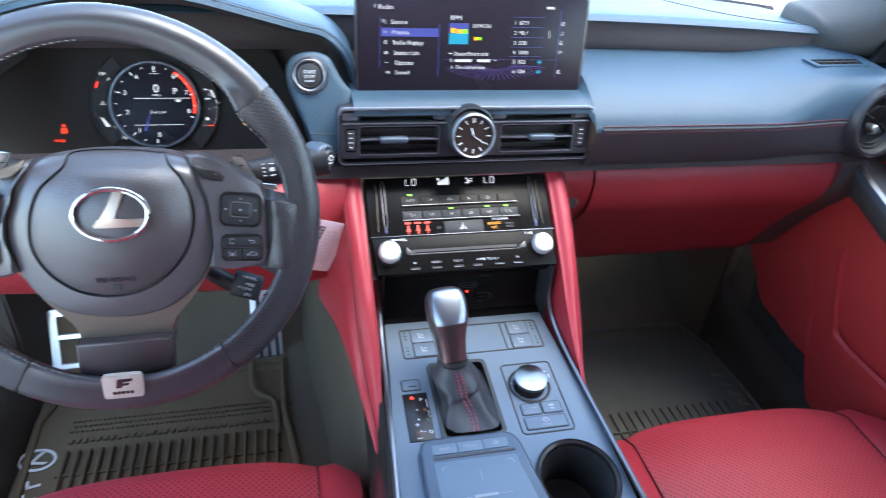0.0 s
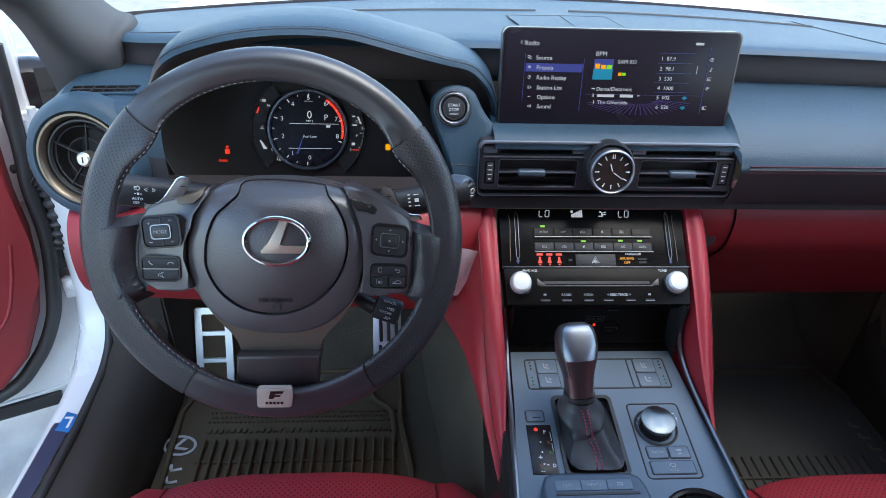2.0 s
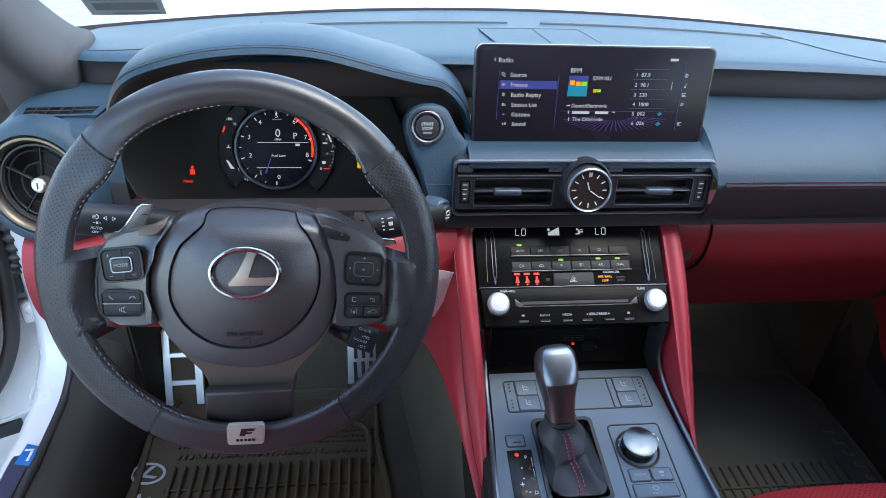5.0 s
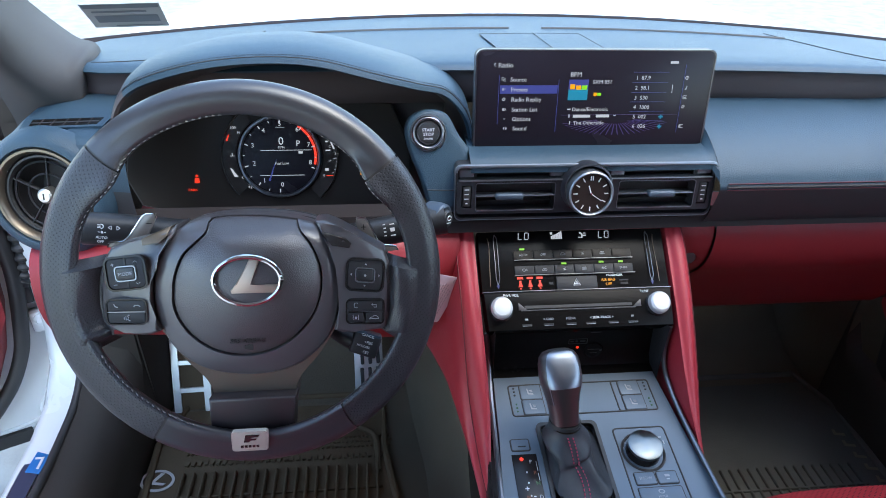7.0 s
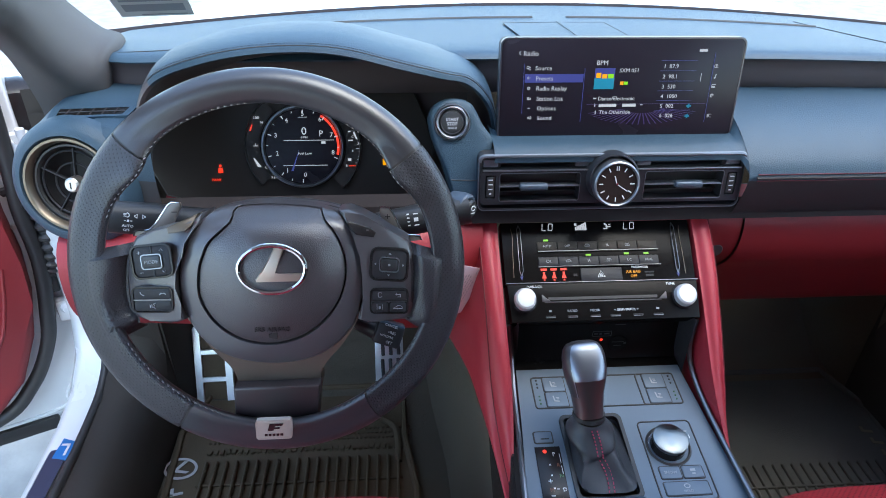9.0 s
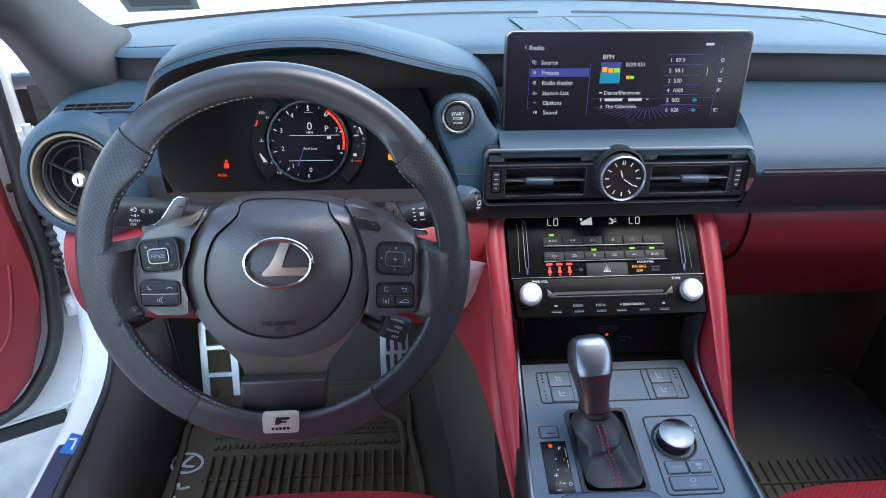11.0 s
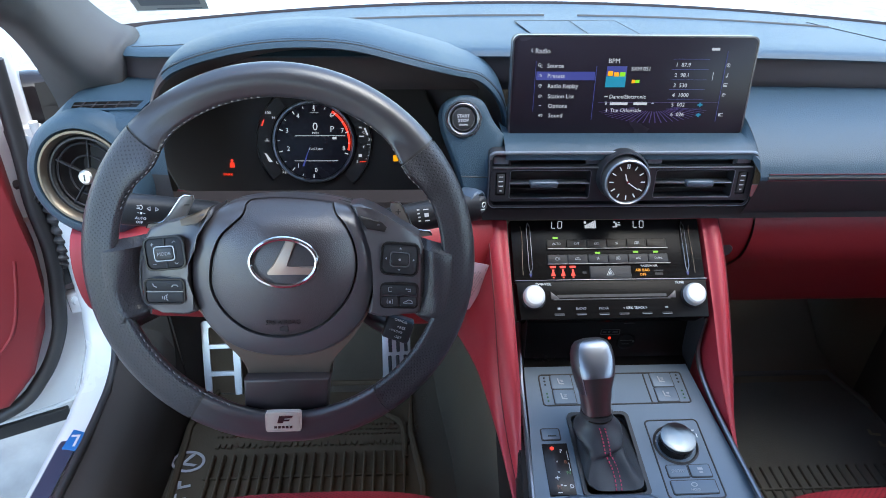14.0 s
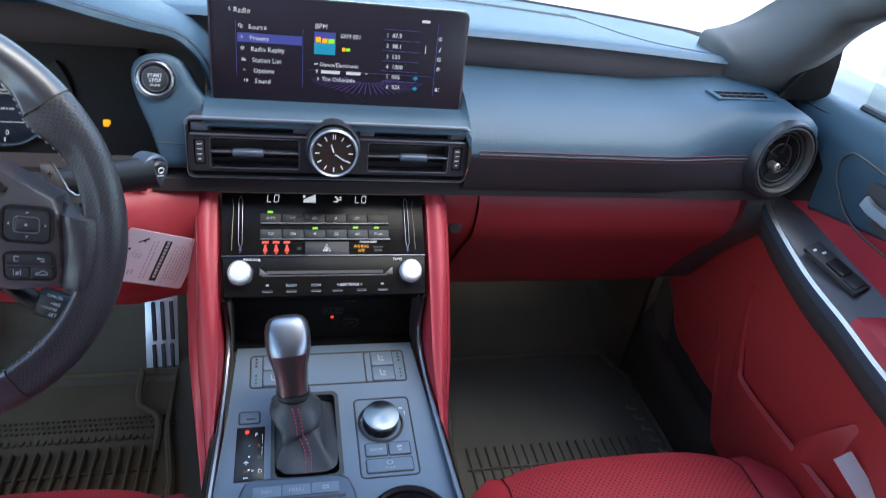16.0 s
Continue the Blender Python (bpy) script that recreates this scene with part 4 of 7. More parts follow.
    # shift paddles and small inserts
    for s, pts, ins in ((-1, [(-0.1298, 0.0250), (-0.1277, 0.0295), (-0.1147, 0.0302), (-0.1097, 0.0349), (-0.0961, 0.0537), (-0.0923, 0.0559), (-0.0849, 0.0554), (-0.0843, 0.0516), (-0.0929, 0.0350), (-0.1028, 0.0220), (-0.1159, 0.0220)],
                         [(-0.0928, 0.0350), (-0.0760, 0.0420), (-0.0640, 0.0470), (-0.0700, 0.0370), (-0.0766, 0.0315), (-0.0923, 0.0290)]),
                        (1, [(0.1022, 0.0480), (0.1109, 0.0473), (0.1138, 0.0430), (0.1222, 0.0251), (0.1281, 0.0206), (0.1399, 0.0192), (0.1418, 0.0150), (0.1241, 0.0130), (0.1163, 0.0160), (0.1086, 0.0240), (0.1015, 0.0420)],
                         [(0.0707, 0.0360), (0.0742, 0.0372), (0.0932, 0.0308), (0.0980, 0.0258), (0.0959, 0.0215), (0.0796, 0.0245)])):
        pad = part("shift_paddle", prism(pts[::s], -0.036, -0.031, 0.001), PADDLE, w, "satin silver shift paddle")
        part("paddle_edge", tube([(x, y, -0.0310) for x, y in pts[:8]] if s < 0 else [(x, y, -0.0310) for x, y in pts[:7]], 0.0007, 6), CHROME, pad, "bright bevelled edge")
        mx, my = (-0.0905, 0.0468) if s < 0 else (0.1092, 0.0385)
        part("legend", bars([(mx, my, 0.005, 0.0008)], -0.0308), INK, pad)
        if s > 0:
            part("legend", bars([(mx, my, 0.0008, 0.005)], -0.0306), INK, pad)
        part("insert", prism(ins[::s], -0.030, -0.0118, 0.0006), SILL_GOLD if s < 0 else GLOSS, w)
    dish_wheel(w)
    rows = []
    for z, rx, top, low in ((-0.105, 0.085, 0.010, -0.040), (-0.125, 0.125, 0.026, -0.065), (-0.17, 0.135, 0.026, -0.070), (-0.26, 0.130, 0.012, -0.070)):
        rows.append([(rx * (abs(math.cos(radians(a))) ** 0.6) * math.copysign(1, math.cos(radians(a))), (top + low) / 2 + (top - low) / 2 * (abs(math.sin(radians(a))) ** 0.6) * math.copysign(1, math.sin(radians(a))), z) for a in range(0, 360, 12)])
    part("column_shroud", loft(rows, True, True), TRIM, w)
    return w


def build_stalk(name, pts, r, label, tip=None):
    st = thing(name, WHEEL @ pose(-0.0089, -0.0095, -0.0448) @ Matrix.Scale(1.074, 4), label, "stalk")
    part("lever", tube(smooth_line(pts, 5), r, 14, flat=0.95), STALK, st)
    return st


build_wheel()
left = build_stalk("indicator_stalk", [(-0.06, 0.024, -0.085), (-0.11, 0.031, -0.080), (-0.15, 0.036, -0.074), (-0.168, 0.038, -0.071)], 0.0170, "black light stalk with white symbols beside the wheel")
face = pose(-0.1490, 0.0375, -0.0550, 0, 0, -6) @ Matrix.Diagonal((1.15, 1.1, 1, 1))
part("legend", outline_icon([(0.0095, 0.0035), (0.0120, 0.0052), (0.0120, 0.0018), (0.0095, 0.0035)], 0, 0.0004), LEGEND, left, "white arrow", m=face)
part("legend", outline_icon([(0.0190, 0.0035), (0.0165, 0.0052), (0.0165, 0.0018), (0.0190, 0.0035)], 0, 0.0004), LEGEND, left, "white arrow", m=face)
part("legend", outline_icon(ellipse(0.0020, 0.0019, 10, 0.0035, 0.0040, -90, 90), 0, 0.0004), LEGEND, left, "white lamp symbol", m=face)
each("legend", [(0.0020, 0.0052, 0.0026, 0.0005), (0.0020, 0.0040, 0.0026, 0.0005), (0.0020, 0.0028, 0.0026, 0.0005), (0.0045, -0.0012, 0.0018, 0.0020), (0.0020, -0.0012, 0.0016, 0.0006), (0.0070, -0.0012, 0.0016, 0.0006)], 0, LEGEND, left)
for ob in left.children:
    if ob.name.startswith("legend"):
        ob.matrix_basis = face
part("writing", lettering("AUTO", 0.0034, 0.0042, -0.0070, 0, "CENTER"), LEGEND, left, m=face)
part("writing", lettering("OFF", 0.0032, 0.0030, -0.0108, -0.001, "CENTER"), LEGEND, left, m=face)
right = build_stalk("wiper_stalk", [(0.06, 0.012, -0.085), (0.11, 0.022, -0.082), (0.16, 0.032, -0.080), (0.194, 0.038, -0.078)], 0.0160, "black wiper stalk with white symbols beside the wheel")
part("legend", bars([(0, 0.005 - 0.003 * i, 0.0020, 0.0010) for i in range(4)] + [(0.006, 0.0045, 0.004, 0.0008), (0.006, 0.000, 0.0035, 0.003), (0.006, -0.0045, 0.004, 0.0008)], 0), LEGEND, right, m=pose(0.130, 0.029, -0.0640, 0, 0, 8) @ Matrix.Diagonal((1.3, 1.3, 1, 1)))
cap = pose(0.192, 0.039, -0.076, 10, 50, 0)
part("knob", lathe([(0.0105, 0.001), (0.0125, 0.0015), (0.0148, -0.001), (0.0152, -0.008), (0.0140, -0.020)], 28), SATIN_CONSOLE, right, "satin grey collar", m=cap)
tip = part("end_button", lathe([(0, 0.0065), (0.0080, 0.0060), (0.0098, 0.0040), (0.0100, -0.004)], 24), STALK, right, "black end button", m=cap)
part("legend", outline_icon(ellipse(0.0032, 0.0026, 14, 0, 0.0015), 0.0068, 0.0005), LEGEND, tip)
part("legend", bars([(0, -0.0038, 0.007, 0.0010)], 0.0066), LEGEND, tip)
cruise = build_stalk("cruise_stalk", [(0.05, -0.05, -0.06), (0.078, -0.072, -0.050), (0.096, -0.082, -0.044)], 0.009, "black cruise control lever below the wheel hub")
head = pose(0.107, -0.0825, -0.040, 0, 0, -20) @ Matrix.Diagonal((0.78, 0.78, 1, 1))
part("head", box((0, 0, -0.002), (0.037, 0.031, 0.018), 0.004, 3), STALK, cruise, m=head)
# slate-blue strip paints the sky's reflection on top of the black head
part("head_top", box((0, 0.0135, 0.0035), (0.034, 0.006, 0.006), 0.002, 2), SLATE, cruise, m=head)
part("writing", join(lettering("CANCEL", 0.0046, 0.0, 0.0118, 0.0072, "CENTER"), lettering("+RES", 0.0052, 0.003, 0.0030, 0.0074, "CENTER"), lettering("HOLD/RE", 0.0042, -0.002, -0.0030, 0.0074, "CENTER"), lettering("-SET", 0.0052, 0.003, -0.0105, 0.0074, "CENTER")), LEGEND, cruise, m=head)


# ---- centre: display, vents, clock, climate panel ----
def build_display():
    d = thing("display", pose(0.0170, 0.9035, 1.019, 82.7), "wide black infotainment display showing a radio menu", "display")
    part("housing", join(prism(rrect(0.299, 0.1245, 0.009, 5, 0, -0.0022), -0.016, 0.0, 0.002), box((0, -0.03, -0.035), (0.18, 0.06, 0.05), 0.01)), TRIM, d)
    part("bezel_edge", ring_prism(rrect(0.2992, 0.1247, 0.009, 5, 0, -0.0022), rrect(0.296, 0.1215, 0.008, 5, 0, -0.0022), -0.006, 0.0006), DARK_SILVER, d)
    part("screen_glass", prism(rrect(0.295, 0.1205, 0.008, 5, 0, -0.0022), -0.002, 0.0008, 0.0003), SCREEN_OFF, d, "dark glossy screen")
    return d


def build_vents():
    v = thing("centre_vents", pose(0.007, 0.852, 0.9205, 84), "pair of black centre air vents in a satin frame", "air vent")
    part("recess", box((0, -0.002, -0.036), (0.330, 0.070, 0.010), 0.002), DEEP, v)
    part("frame", ring_prism(rrect(0.332, 0.0715, 0.008, 5, 0, -0.0020), rrect(0.3260, 0.0655, 0.006, 5, 0, -0.0020), -0.030, 0.001), VENT_SATIN, v)
    crown = [(x, y, 0.0015) for x, y in rrect(0.3305, 0.0700, 0.0075, 5, 0, -0.0020) if y > -0.020]
    part("frame_crown", tube(crown, 0.0024, 8), VENT_EDGE, v, "satin raised border")
    part("frame_edge", ring_prism(rrect(0.3325, 0.0720, 0.008, 5, 0, -0.0020), rrect(0.3305, 0.0700, 0.0075, 5, 0, -0.0020), -0.004, 0.0016), VENT_EDGE, v, "fine satin edge")
    part("upper_plate", holed(rrect(0.3255, 0.0165, 0.002, 3, 0, 0.0222), [rrect(0.097, 0.0105, 0.001, 3, s * 0.0905, 0.0215) for s in (-1, 1)], -0.016, -0.005), VENT_SATIN, v)
    holes = [rrect(0.099, 0.0360, 0.003, 4, s * 0.0905, -0.0068) for s in (-1, 1)] + [rrect(0.0125, 0.0300, 0.002, 3, s * 0.1515, -0.0060) for s in (-1, 1)]
    part("face_plate", holed(rrect(0.3275, 0.0440, 0.005, 5, 0, -0.0068), holes, -0.016, 0.003), VENT_SATIN, v)
    part("plate_edge", box((0, 0.0150, 0.0028), (0.322, 0.0017, 0.0030), 0.0006), CLOCK_RING, v, "fine satin edge")
    for s in (-1, 1):
        part("opening_rim", ring_prism(rrect(0.1005, 0.0375, 0.0035, 4, s * 0.0905, -0.0068), rrect(0.0990, 0.0360, 0.003, 4, s * 0.0905, -0.0068), 0.002, 0.0036), VENT_EDGE, v)
        part("wheel_switch", prism(rrect(0.0100, 0.0270, 0.002, 3, s * 0.1515, -0.0060), -0.012, 0.0032, 0.0015), TRIM, v, "ribbed thumb wheel")
        part("legend", bars([(s * 0.1515, y, 0.0055, 0.0011) for y in (0.0035, -0.0025, -0.0085)] + [(s * 0.1515, -0.0145, 0.0030, 0.0016)], 0.0034), LEGEND, v)
        part("slat", box((s * 0.0905, -0.0058, -0.004), (0.0980, 0.0017, 0.014), 0.0006), VENT_EDGE, v)
        for y in (0.005, -0.0165):
            part("slat", box((s * 0.0905, y, -0.016), (0.0980, 0.0014, 0.014), 0.0005), TRIM, v)
        part("lower_lip", box((s * 0.0905, -0.0242, 0.0036), (0.094, 0.0010, 0.0012), 0.0003), CLOCK_RING, v, "fine bright lower lip")
        part("corner_piece", box((s * 0.1515, 0.0225, -0.004), (0.018, 0.0095, 0.004), 0.001), VENT_EDGE, v)
        part("corner_piece", box((s * 0.0385, 0.0225, -0.004), (0.018, 0.0095, 0.004), 0.001), VENT_EDGE, v)
        part("slat", box((s * 0.0905, 0.0215, -0.016), (0.0960, 0.0014, 0.012), 0.0005), TRIM, v)
        part("tab", box((s * 0.0905 + (-0.008 if s < 0 else 0.006), -0.0055, 0.003), (0.0350, 0.0082, 0.012), 0.0028, 3), SATIN_CONSOLE, v, "satin grey vent tab")
    c = thing("clock", pose(0.005, 0.828, 0.927, 78), "round analogue clock with brushed metal bezel", "clock")
    part("bezel", lathe([(0.0245, 0.000), (0.0250, 0.0025), (0.0264, 0.0036), (0.0280, 0.0022), (0.0287, -0.004), (0.0292, -0.03)], 48), CLOCK_RING, c)
    part("face", lathe([(0, -0.0005), (0.0248, -0.0005), (0.0248, -0.004)], 40), CLOCK_FACE, c)
    bm = bmesh.new()
    for i in range(12):
        if i:
            bmesh.ops.create_cube(bm, size=1, matrix=Matrix.Rotation(radians(-30 * i), 4, "Z") @ Matrix.Translation((0, 0.0192, 0.0002)) @ Matrix.Diagonal((0.0013, 0.0052, 0.0006, 1)))
        else:
            for k in (-1, 1):
                bmesh.ops.create_cube(bm, size=1, matrix=Matrix.Translation((k * 0.0012, 0.0192, 0.0002)) @ Matrix.Diagonal((0.0012, 0.0055, 0.0006, 1)))
    part("hour_mark", bm, LEGEND, c, "silver hour marks")
    for a, ln, wd in ((-345 + 3, 0.0115, 0.0013), (-124, 0.0175, 0.001)):
        part("clock_pointer", box((0, ln / 2 - 0.001, 0), (wd, ln, 0.0004), 0), LEGEND, c, m=pose(0, 0, 0.0008, 0, 0, a))
    part("hub", lathe([(0, 0.0018), (0.0014, 0.0016), (0.0016, 0)], 12), CHROME, c)
    ring = thing("clock_housing", pose(0.005, 0.840, 0.928, 78), "dark housing round the clock", "clock housing")
    part("collar", lathe([(0.0290, 0.004), (0.0306, 0.0035), (0.0318, -0.003), (0.0326, -0.014), (0.0330, -0.04)], 48), VENT_SATIN, ring)


CLIMATE = pose(0, 0.82, 0.808, 40) @ pose(0, 0.06, 0) @ Matrix.Diagonal((1, 1.055, 1, 1)) @ pose(0, -0.06, 0)


def build_climate():
    c = thing("climate_panel", CLIMATE, "glossy black climate and audio panel with lit symbols", "control panel")
    part("fascia", prism([(-0.125, 0.066), (0.125, 0.066), (0.124, -0.012), (-0.124, -0.012)], -0.02, 0.0, 0.001), PANEL, c)
    part("lower_fascia", prism([(-0.123, -0.0135), (0.123, -0.0135), (0.120, -0.060), (-0.120, -0.060)], -0.02, 0.005, 0.002), PANEL, c)
    part("edge_line", box((0, -0.0127, 0.003), (0.248, 0.0010, 0.006), 0.0003), DARK_SILVER, c)
    return c


def build_console():
    c = thing("centre_console", pose(0, 0.72, 0.677, 8), "grey metallic centre console top with switches", "console")
    edge = [(-0.108, 0.052), (0.110, 0.052), (0.118, -0.04), (0.128, -0.14), (0.132, -0.34), (-0.128, -0.34), (-0.124, -0.14), (-0.114, -0.04)]
    part("top_plate", holed(edge, [ellipse(0.0425, 0.0425, 40, 0.0735, -0.2000), rrect(0.070, 0.106, 0.006, 4, -0.0285, -0.0785)], -0.012, 0.0), CONSOLE, c)
    return c


build_display()
build_vents()
build_climate()
build_console()


def build_bolster(s):
    """Red padded blade along the side of the centre stack."""
    b = thing("console_bolster", HERE, "red leather padded bolster beside the centre stack", "bolster", "centre stack bolsters")
    crest = smooth_line([(0.155, 0.895, 0.860), (0.154, 0.850, 0.833), (0.151, 0.790, 0.780), (0.148, 0.726, 0.708), (0.141, 0.676, 0.658), (0.133, 0.615, 0.628)], 6)
    inner = smooth_line([(0.129, 0.895, 0.862), (0.128, 0.845, 0.822), (0.126, 0.780, 0.768), (0.124, 0.709, 0.706), (0.128, 0.648, 0.656), (0.130, 0.610, 0.626)], 6)
    foot = smooth_line([(0.186, 0.930, 0.618), (0.179, 0.890, 0.630), (0.169, 0.815, 0.655), (0.160, 0.758, 0.660), (0.148, 0.690, 0.648), (0.135, 0.615, 0.620)], 6)
    if s > 0:
        foot = [q + Vector((0.003, 0.03, -0.045)) for q in crest]
    rows, flank = [], []
    for p, q, f in zip(inner, crest, foot):
        m = (p + q) / 2
        rows.append([(s * a.x, a.y, a.z) for a in (p + Vector((-0.004, 0.05, -0.05)), p, p.lerp(q, 0.18) + Vector((0, -0.005, 0.004)), m + Vector((0, -0.008, 0.006)), p.lerp(q, 0.82) + Vector((0, -0.005, 0.004)), q + Vector((0, -0.0005, 0.0005)))])
        flank.append([(s * a.x, a.y, a.z) for a in (q, q.lerp(f, 0.3) + Vector((0.006, -0.003, 0.002)), q.lerp(f, 0.7) + Vector((0.005, -0.002, 0)), f, f + Vector((-0.02, 0.05, -0.03)))])
    part("pad", loft([smooth_line(r, 3) for r in rows]), RED, b, sharp=60)
    part("flank", loft([smooth_line(r, 3) for r in flank]), RED, b, sharp=60)
    part("seam", tube([(s * q.x, q.y - 0.0006, q.z + 0.0006) for q in crest], 0.0009, 6), RED_SEAM, b, "dark red sewn seam")
    trim = smooth_line([(0.121, 0.775, 0.758), (0.117, 0.765, 0.715), (0.118, 0.73, 0.690), (0.122, 0.65, 0.674), (0.132, 0.50, 0.655), (0.138, 0.38, 0.640)], 6)
    part("trim_strip", tube([(s * p.x, p.y, p.z) for p in trim], 0.0032, 8), DARK_SILVER, b, "satin metal trim strip")
    rows = [[(s * p.x, p.y, p.z), (s * (p.x + 0.010), p.y + 0.004, p.z - 0.012), (s * (p.x + 0.014), p.y + 0.01, p.z - 0.06), (s * (p.x + 0.018), p.y + 0.02, p.z - 0.16)] for p in trim]
    part("side_panel", loft(rows), GLOSS, b, "glossy black side panel")


build_bolster(-1)
build_bolster(1)


# ---- instruments ----
GAUGE = pose(-0.38, 1.0, 0.915, 69) @ pose(-0.008, -0.0085, 0) @ Matrix.Diagonal((0.94, 0.94, 1, 1)) @ pose(0.008, 0.0085, 0)


def build_cluster():
    g = thing("instrument_cluster", GAUGE, "dark instrument cluster with one round lit dial", "instrument cluster")
    shape = [(-0.235, -0.04), (-0.215, -0.080), (-0.15, -0.095), (0.14, -0.098), (0.175, -0.075), (0.190, 0.0), (0.15, 0.090), (0.0, 0.12), (-0.14, 0.105), (-0.225, 0.055)]
    part("backplate", prism(shape, -0.03, -0.012, 0.002), DEEP, g)
    part("dark_lens", prism([(x * 0.985, y * 0.98) for x, y in shape], -0.011, -0.008, 0.001), LENS, g, "smoked dark lens")
    cx, cy = -0.008, -0.0085
    dial = part("dial_ring", lathe([(0.0555, 0.002), (0.057, 0.006), (0.0595, 0.006), (0.0610, 0.002), (0.0615, -0.012)], 64), DARK_SILVER, g, "dark silver dial ring", m=pose(cx, cy, 0))
    part("dial_face", lathe([(0, -0.001), (0.0558, -0.001), (0.0558, -0.01)], 56), SCREEN_OFF, dial, "black lit dial")
    for s, a0, a1 in ((-1, 128, 222), (1, -48, 40)):
        part("side_gauge", lathe([(0.064, -0.006), (0.064, -0.002), (0.083, -0.002), (0.0845, 0.0), (0.086, -0.002), (0.086, -0.008)], 30, a0, a1), LENS, g, m=pose(cx, cy, 0))
        part("side_gauge_rim", lathe([(0.0835, -0.001), (0.0842, 0.001), (0.085, -0.001)], 30, a0, a1), DARK_SILVER, g, m=pose(cx, cy, 0))
    z = 0.0005
    for n, x, y in (("4", -0.030, 0.0297), ("3", -0.0467, 0.0083), ("2", -0.0459, -0.0181), ("1", -0.0322, -0.0435), ("0", -0.0063, -0.0501), ("5", -0.0062, 0.0395), ("6", 0.0187, 0.0308), ("7", 0.0345, 0.0082), ("8", 0.0361, -0.0176)):
        part("dial_number", lettering(n, 0.0095, x, y - 0.0033, z, "CENTER"), LIT_WHITE, g)
    tick = bmesh.new()
    for i in range(17):
        a = radians(-92 - i * 18.0)
        ln = 0.0052 if i % 2 == 0 else 0.003
        bmesh.ops.create_cube(tick, size=1, matrix=Matrix.Translation((cx, cy, z)) @ Matrix.Rotation(a, 4, "Z") @ Matrix.Translation((0.0535 - ln / 2, 0, 0)) @ Matrix.Diagonal((ln, 0.0009 if i % 2 else 0.0014, 0.0004, 1)))
    part("dial_tick", tick, LIT_WHITE, g)
    part("red_zone", lathe([(0.0505, 0.0), (0.0505, 0.0006), (0.0540, 0.0006), (0.0540, 0.0)], 24, -14, 58), LIT_RED, g, "lit red zone", m=pose(cx, cy, 0))
    part("speed_figure", lettering("0", 0.0165, -0.0054, 0.0085, z, "CENTER"), LIT_WHITE, g)
    part("writing", lettering("MPH", 0.0048, -0.0054, 0.0030, z, "CENTER"), LIT_WHITE, g)
    part("writing", lettering("P", 0.0125, 0.0193, 0.0060, z, "CENTER"), LIT_WHITE, g)
    part("writing", lettering("Fuel Low", 0.0055, -0.0055, -0.0205, z, "CENTER"), LIT_WHITE, g)
    part("divider", bars([(0.0015, 0.0005, 0.074, 0.0008), (-0.0055, -0.0365, 0.065, 0.0008), (0.0225, -0.003, 0.006, 0.0035), (-0.006, 0.034, 0.013, 0.0006)], z), LIT_WHITE, g)
    part("needle", prism([(-0.0265, -0.0445), (-0.0235, -0.0445), (-0.0135, -0.013)], z, z + 0.0004, 0), LIT_BLUE, g, "bluish lit needle")
    part("writing", lettering("100", 0.0060, -0.0785, 0.0320, -0.001, "LEFT"), LIT_WHITE, g)
    part("writing", lettering("H", 0.0055, -0.0680, 0.0250, -0.001, "LEFT"), LIT_WHITE, g)
    part("writing", lettering("C", 0.0055, -0.0655, -0.0405, -0.001, "LEFT"), LIT_WHITE, g)
    part("writing", lettering("C", 0.0050, 0.0655, 0.0035, -0.001, "CENTER"), LIT_WHITE, g)
    part("writing", lettering("36", 0.0060, 0.0750, -0.0070, -0.001, "CENTER"), LIT_WHITE, g)
    part("writing", lettering("F", 0.0050, 0.0655, -0.0180, -0.001, "CENTER"), LIT_WHITE, g)
    part("writing", lettering("E", 0.0050, 0.0555, -0.0395, -0.001, "CENTER"), LIT_WHITE, g)
    for pts in ([(-0.0815, -0.0250), (-0.0790, -0.0255), (-0.0700, -0.0380), (-0.0755, -0.0380)], [(0.066, 0.0120), (0.0685, 0.0120), (0.0730, 0.0010), (0.0705, 0.0010)]):
        part("gauge_mark", prism(pts, -0.0012, -0.0006, 0), LIT_WHITE, g)
    each("gauge_mark", [(-0.0770, -0.007, 0.0065, 0.0008), (-0.0770, -0.005, 0.0008, 0.004), (0.0600, -0.029, 0.005, 0.004), (0.0610, 0.0125, 0.004, 0.002), (0.0625, -0.0005, 0.007, 0.0018),
                        (0.0735, -0.0125, 0.006, 0.0006), (0.0750, -0.0175, 0.002, 0.0008), (0.0735, -0.0240, 0.002, 0.0008), (0.0720, -0.029, 0.002, 0.0008), (0.0690, -0.0340, 0.002, 0.0008)], -0.0010, LIT_WHITE, g)
    part("gauge_mark", prism([(-0.0850, 0.0150), (-0.0825, 0.0150), (-0.0795, 0.0240), (-0.0812, 0.0240)], -0.0012, -0.0006, 0), LIT_RED, g)
    each("gauge_mark", [(0.0640, -0.0382, 0.010, 0.0012)], -0.001, LIT_RED, g)
    part("lane_mark", bars([(-0.057, -0.0525, 0.001, 0.006), (-0.0535, -0.0545, 0.001, 0.004), (-0.051, -0.0525, 0.001, 0.006), (-0.0535, -0.0500, 0.004, 0.001)], -0.0075), LIT_WHITE, g)
    belt = join(lathe([(0, 0.0006), (0.0024, 0.0006), (0.0024, 0)], 14), prism([(-0.0045, -0.0125), (0.0045, -0.0125), (0.0035, -0.0035), (-0.0035, -0.0035)], 0, 0.0006, 0))
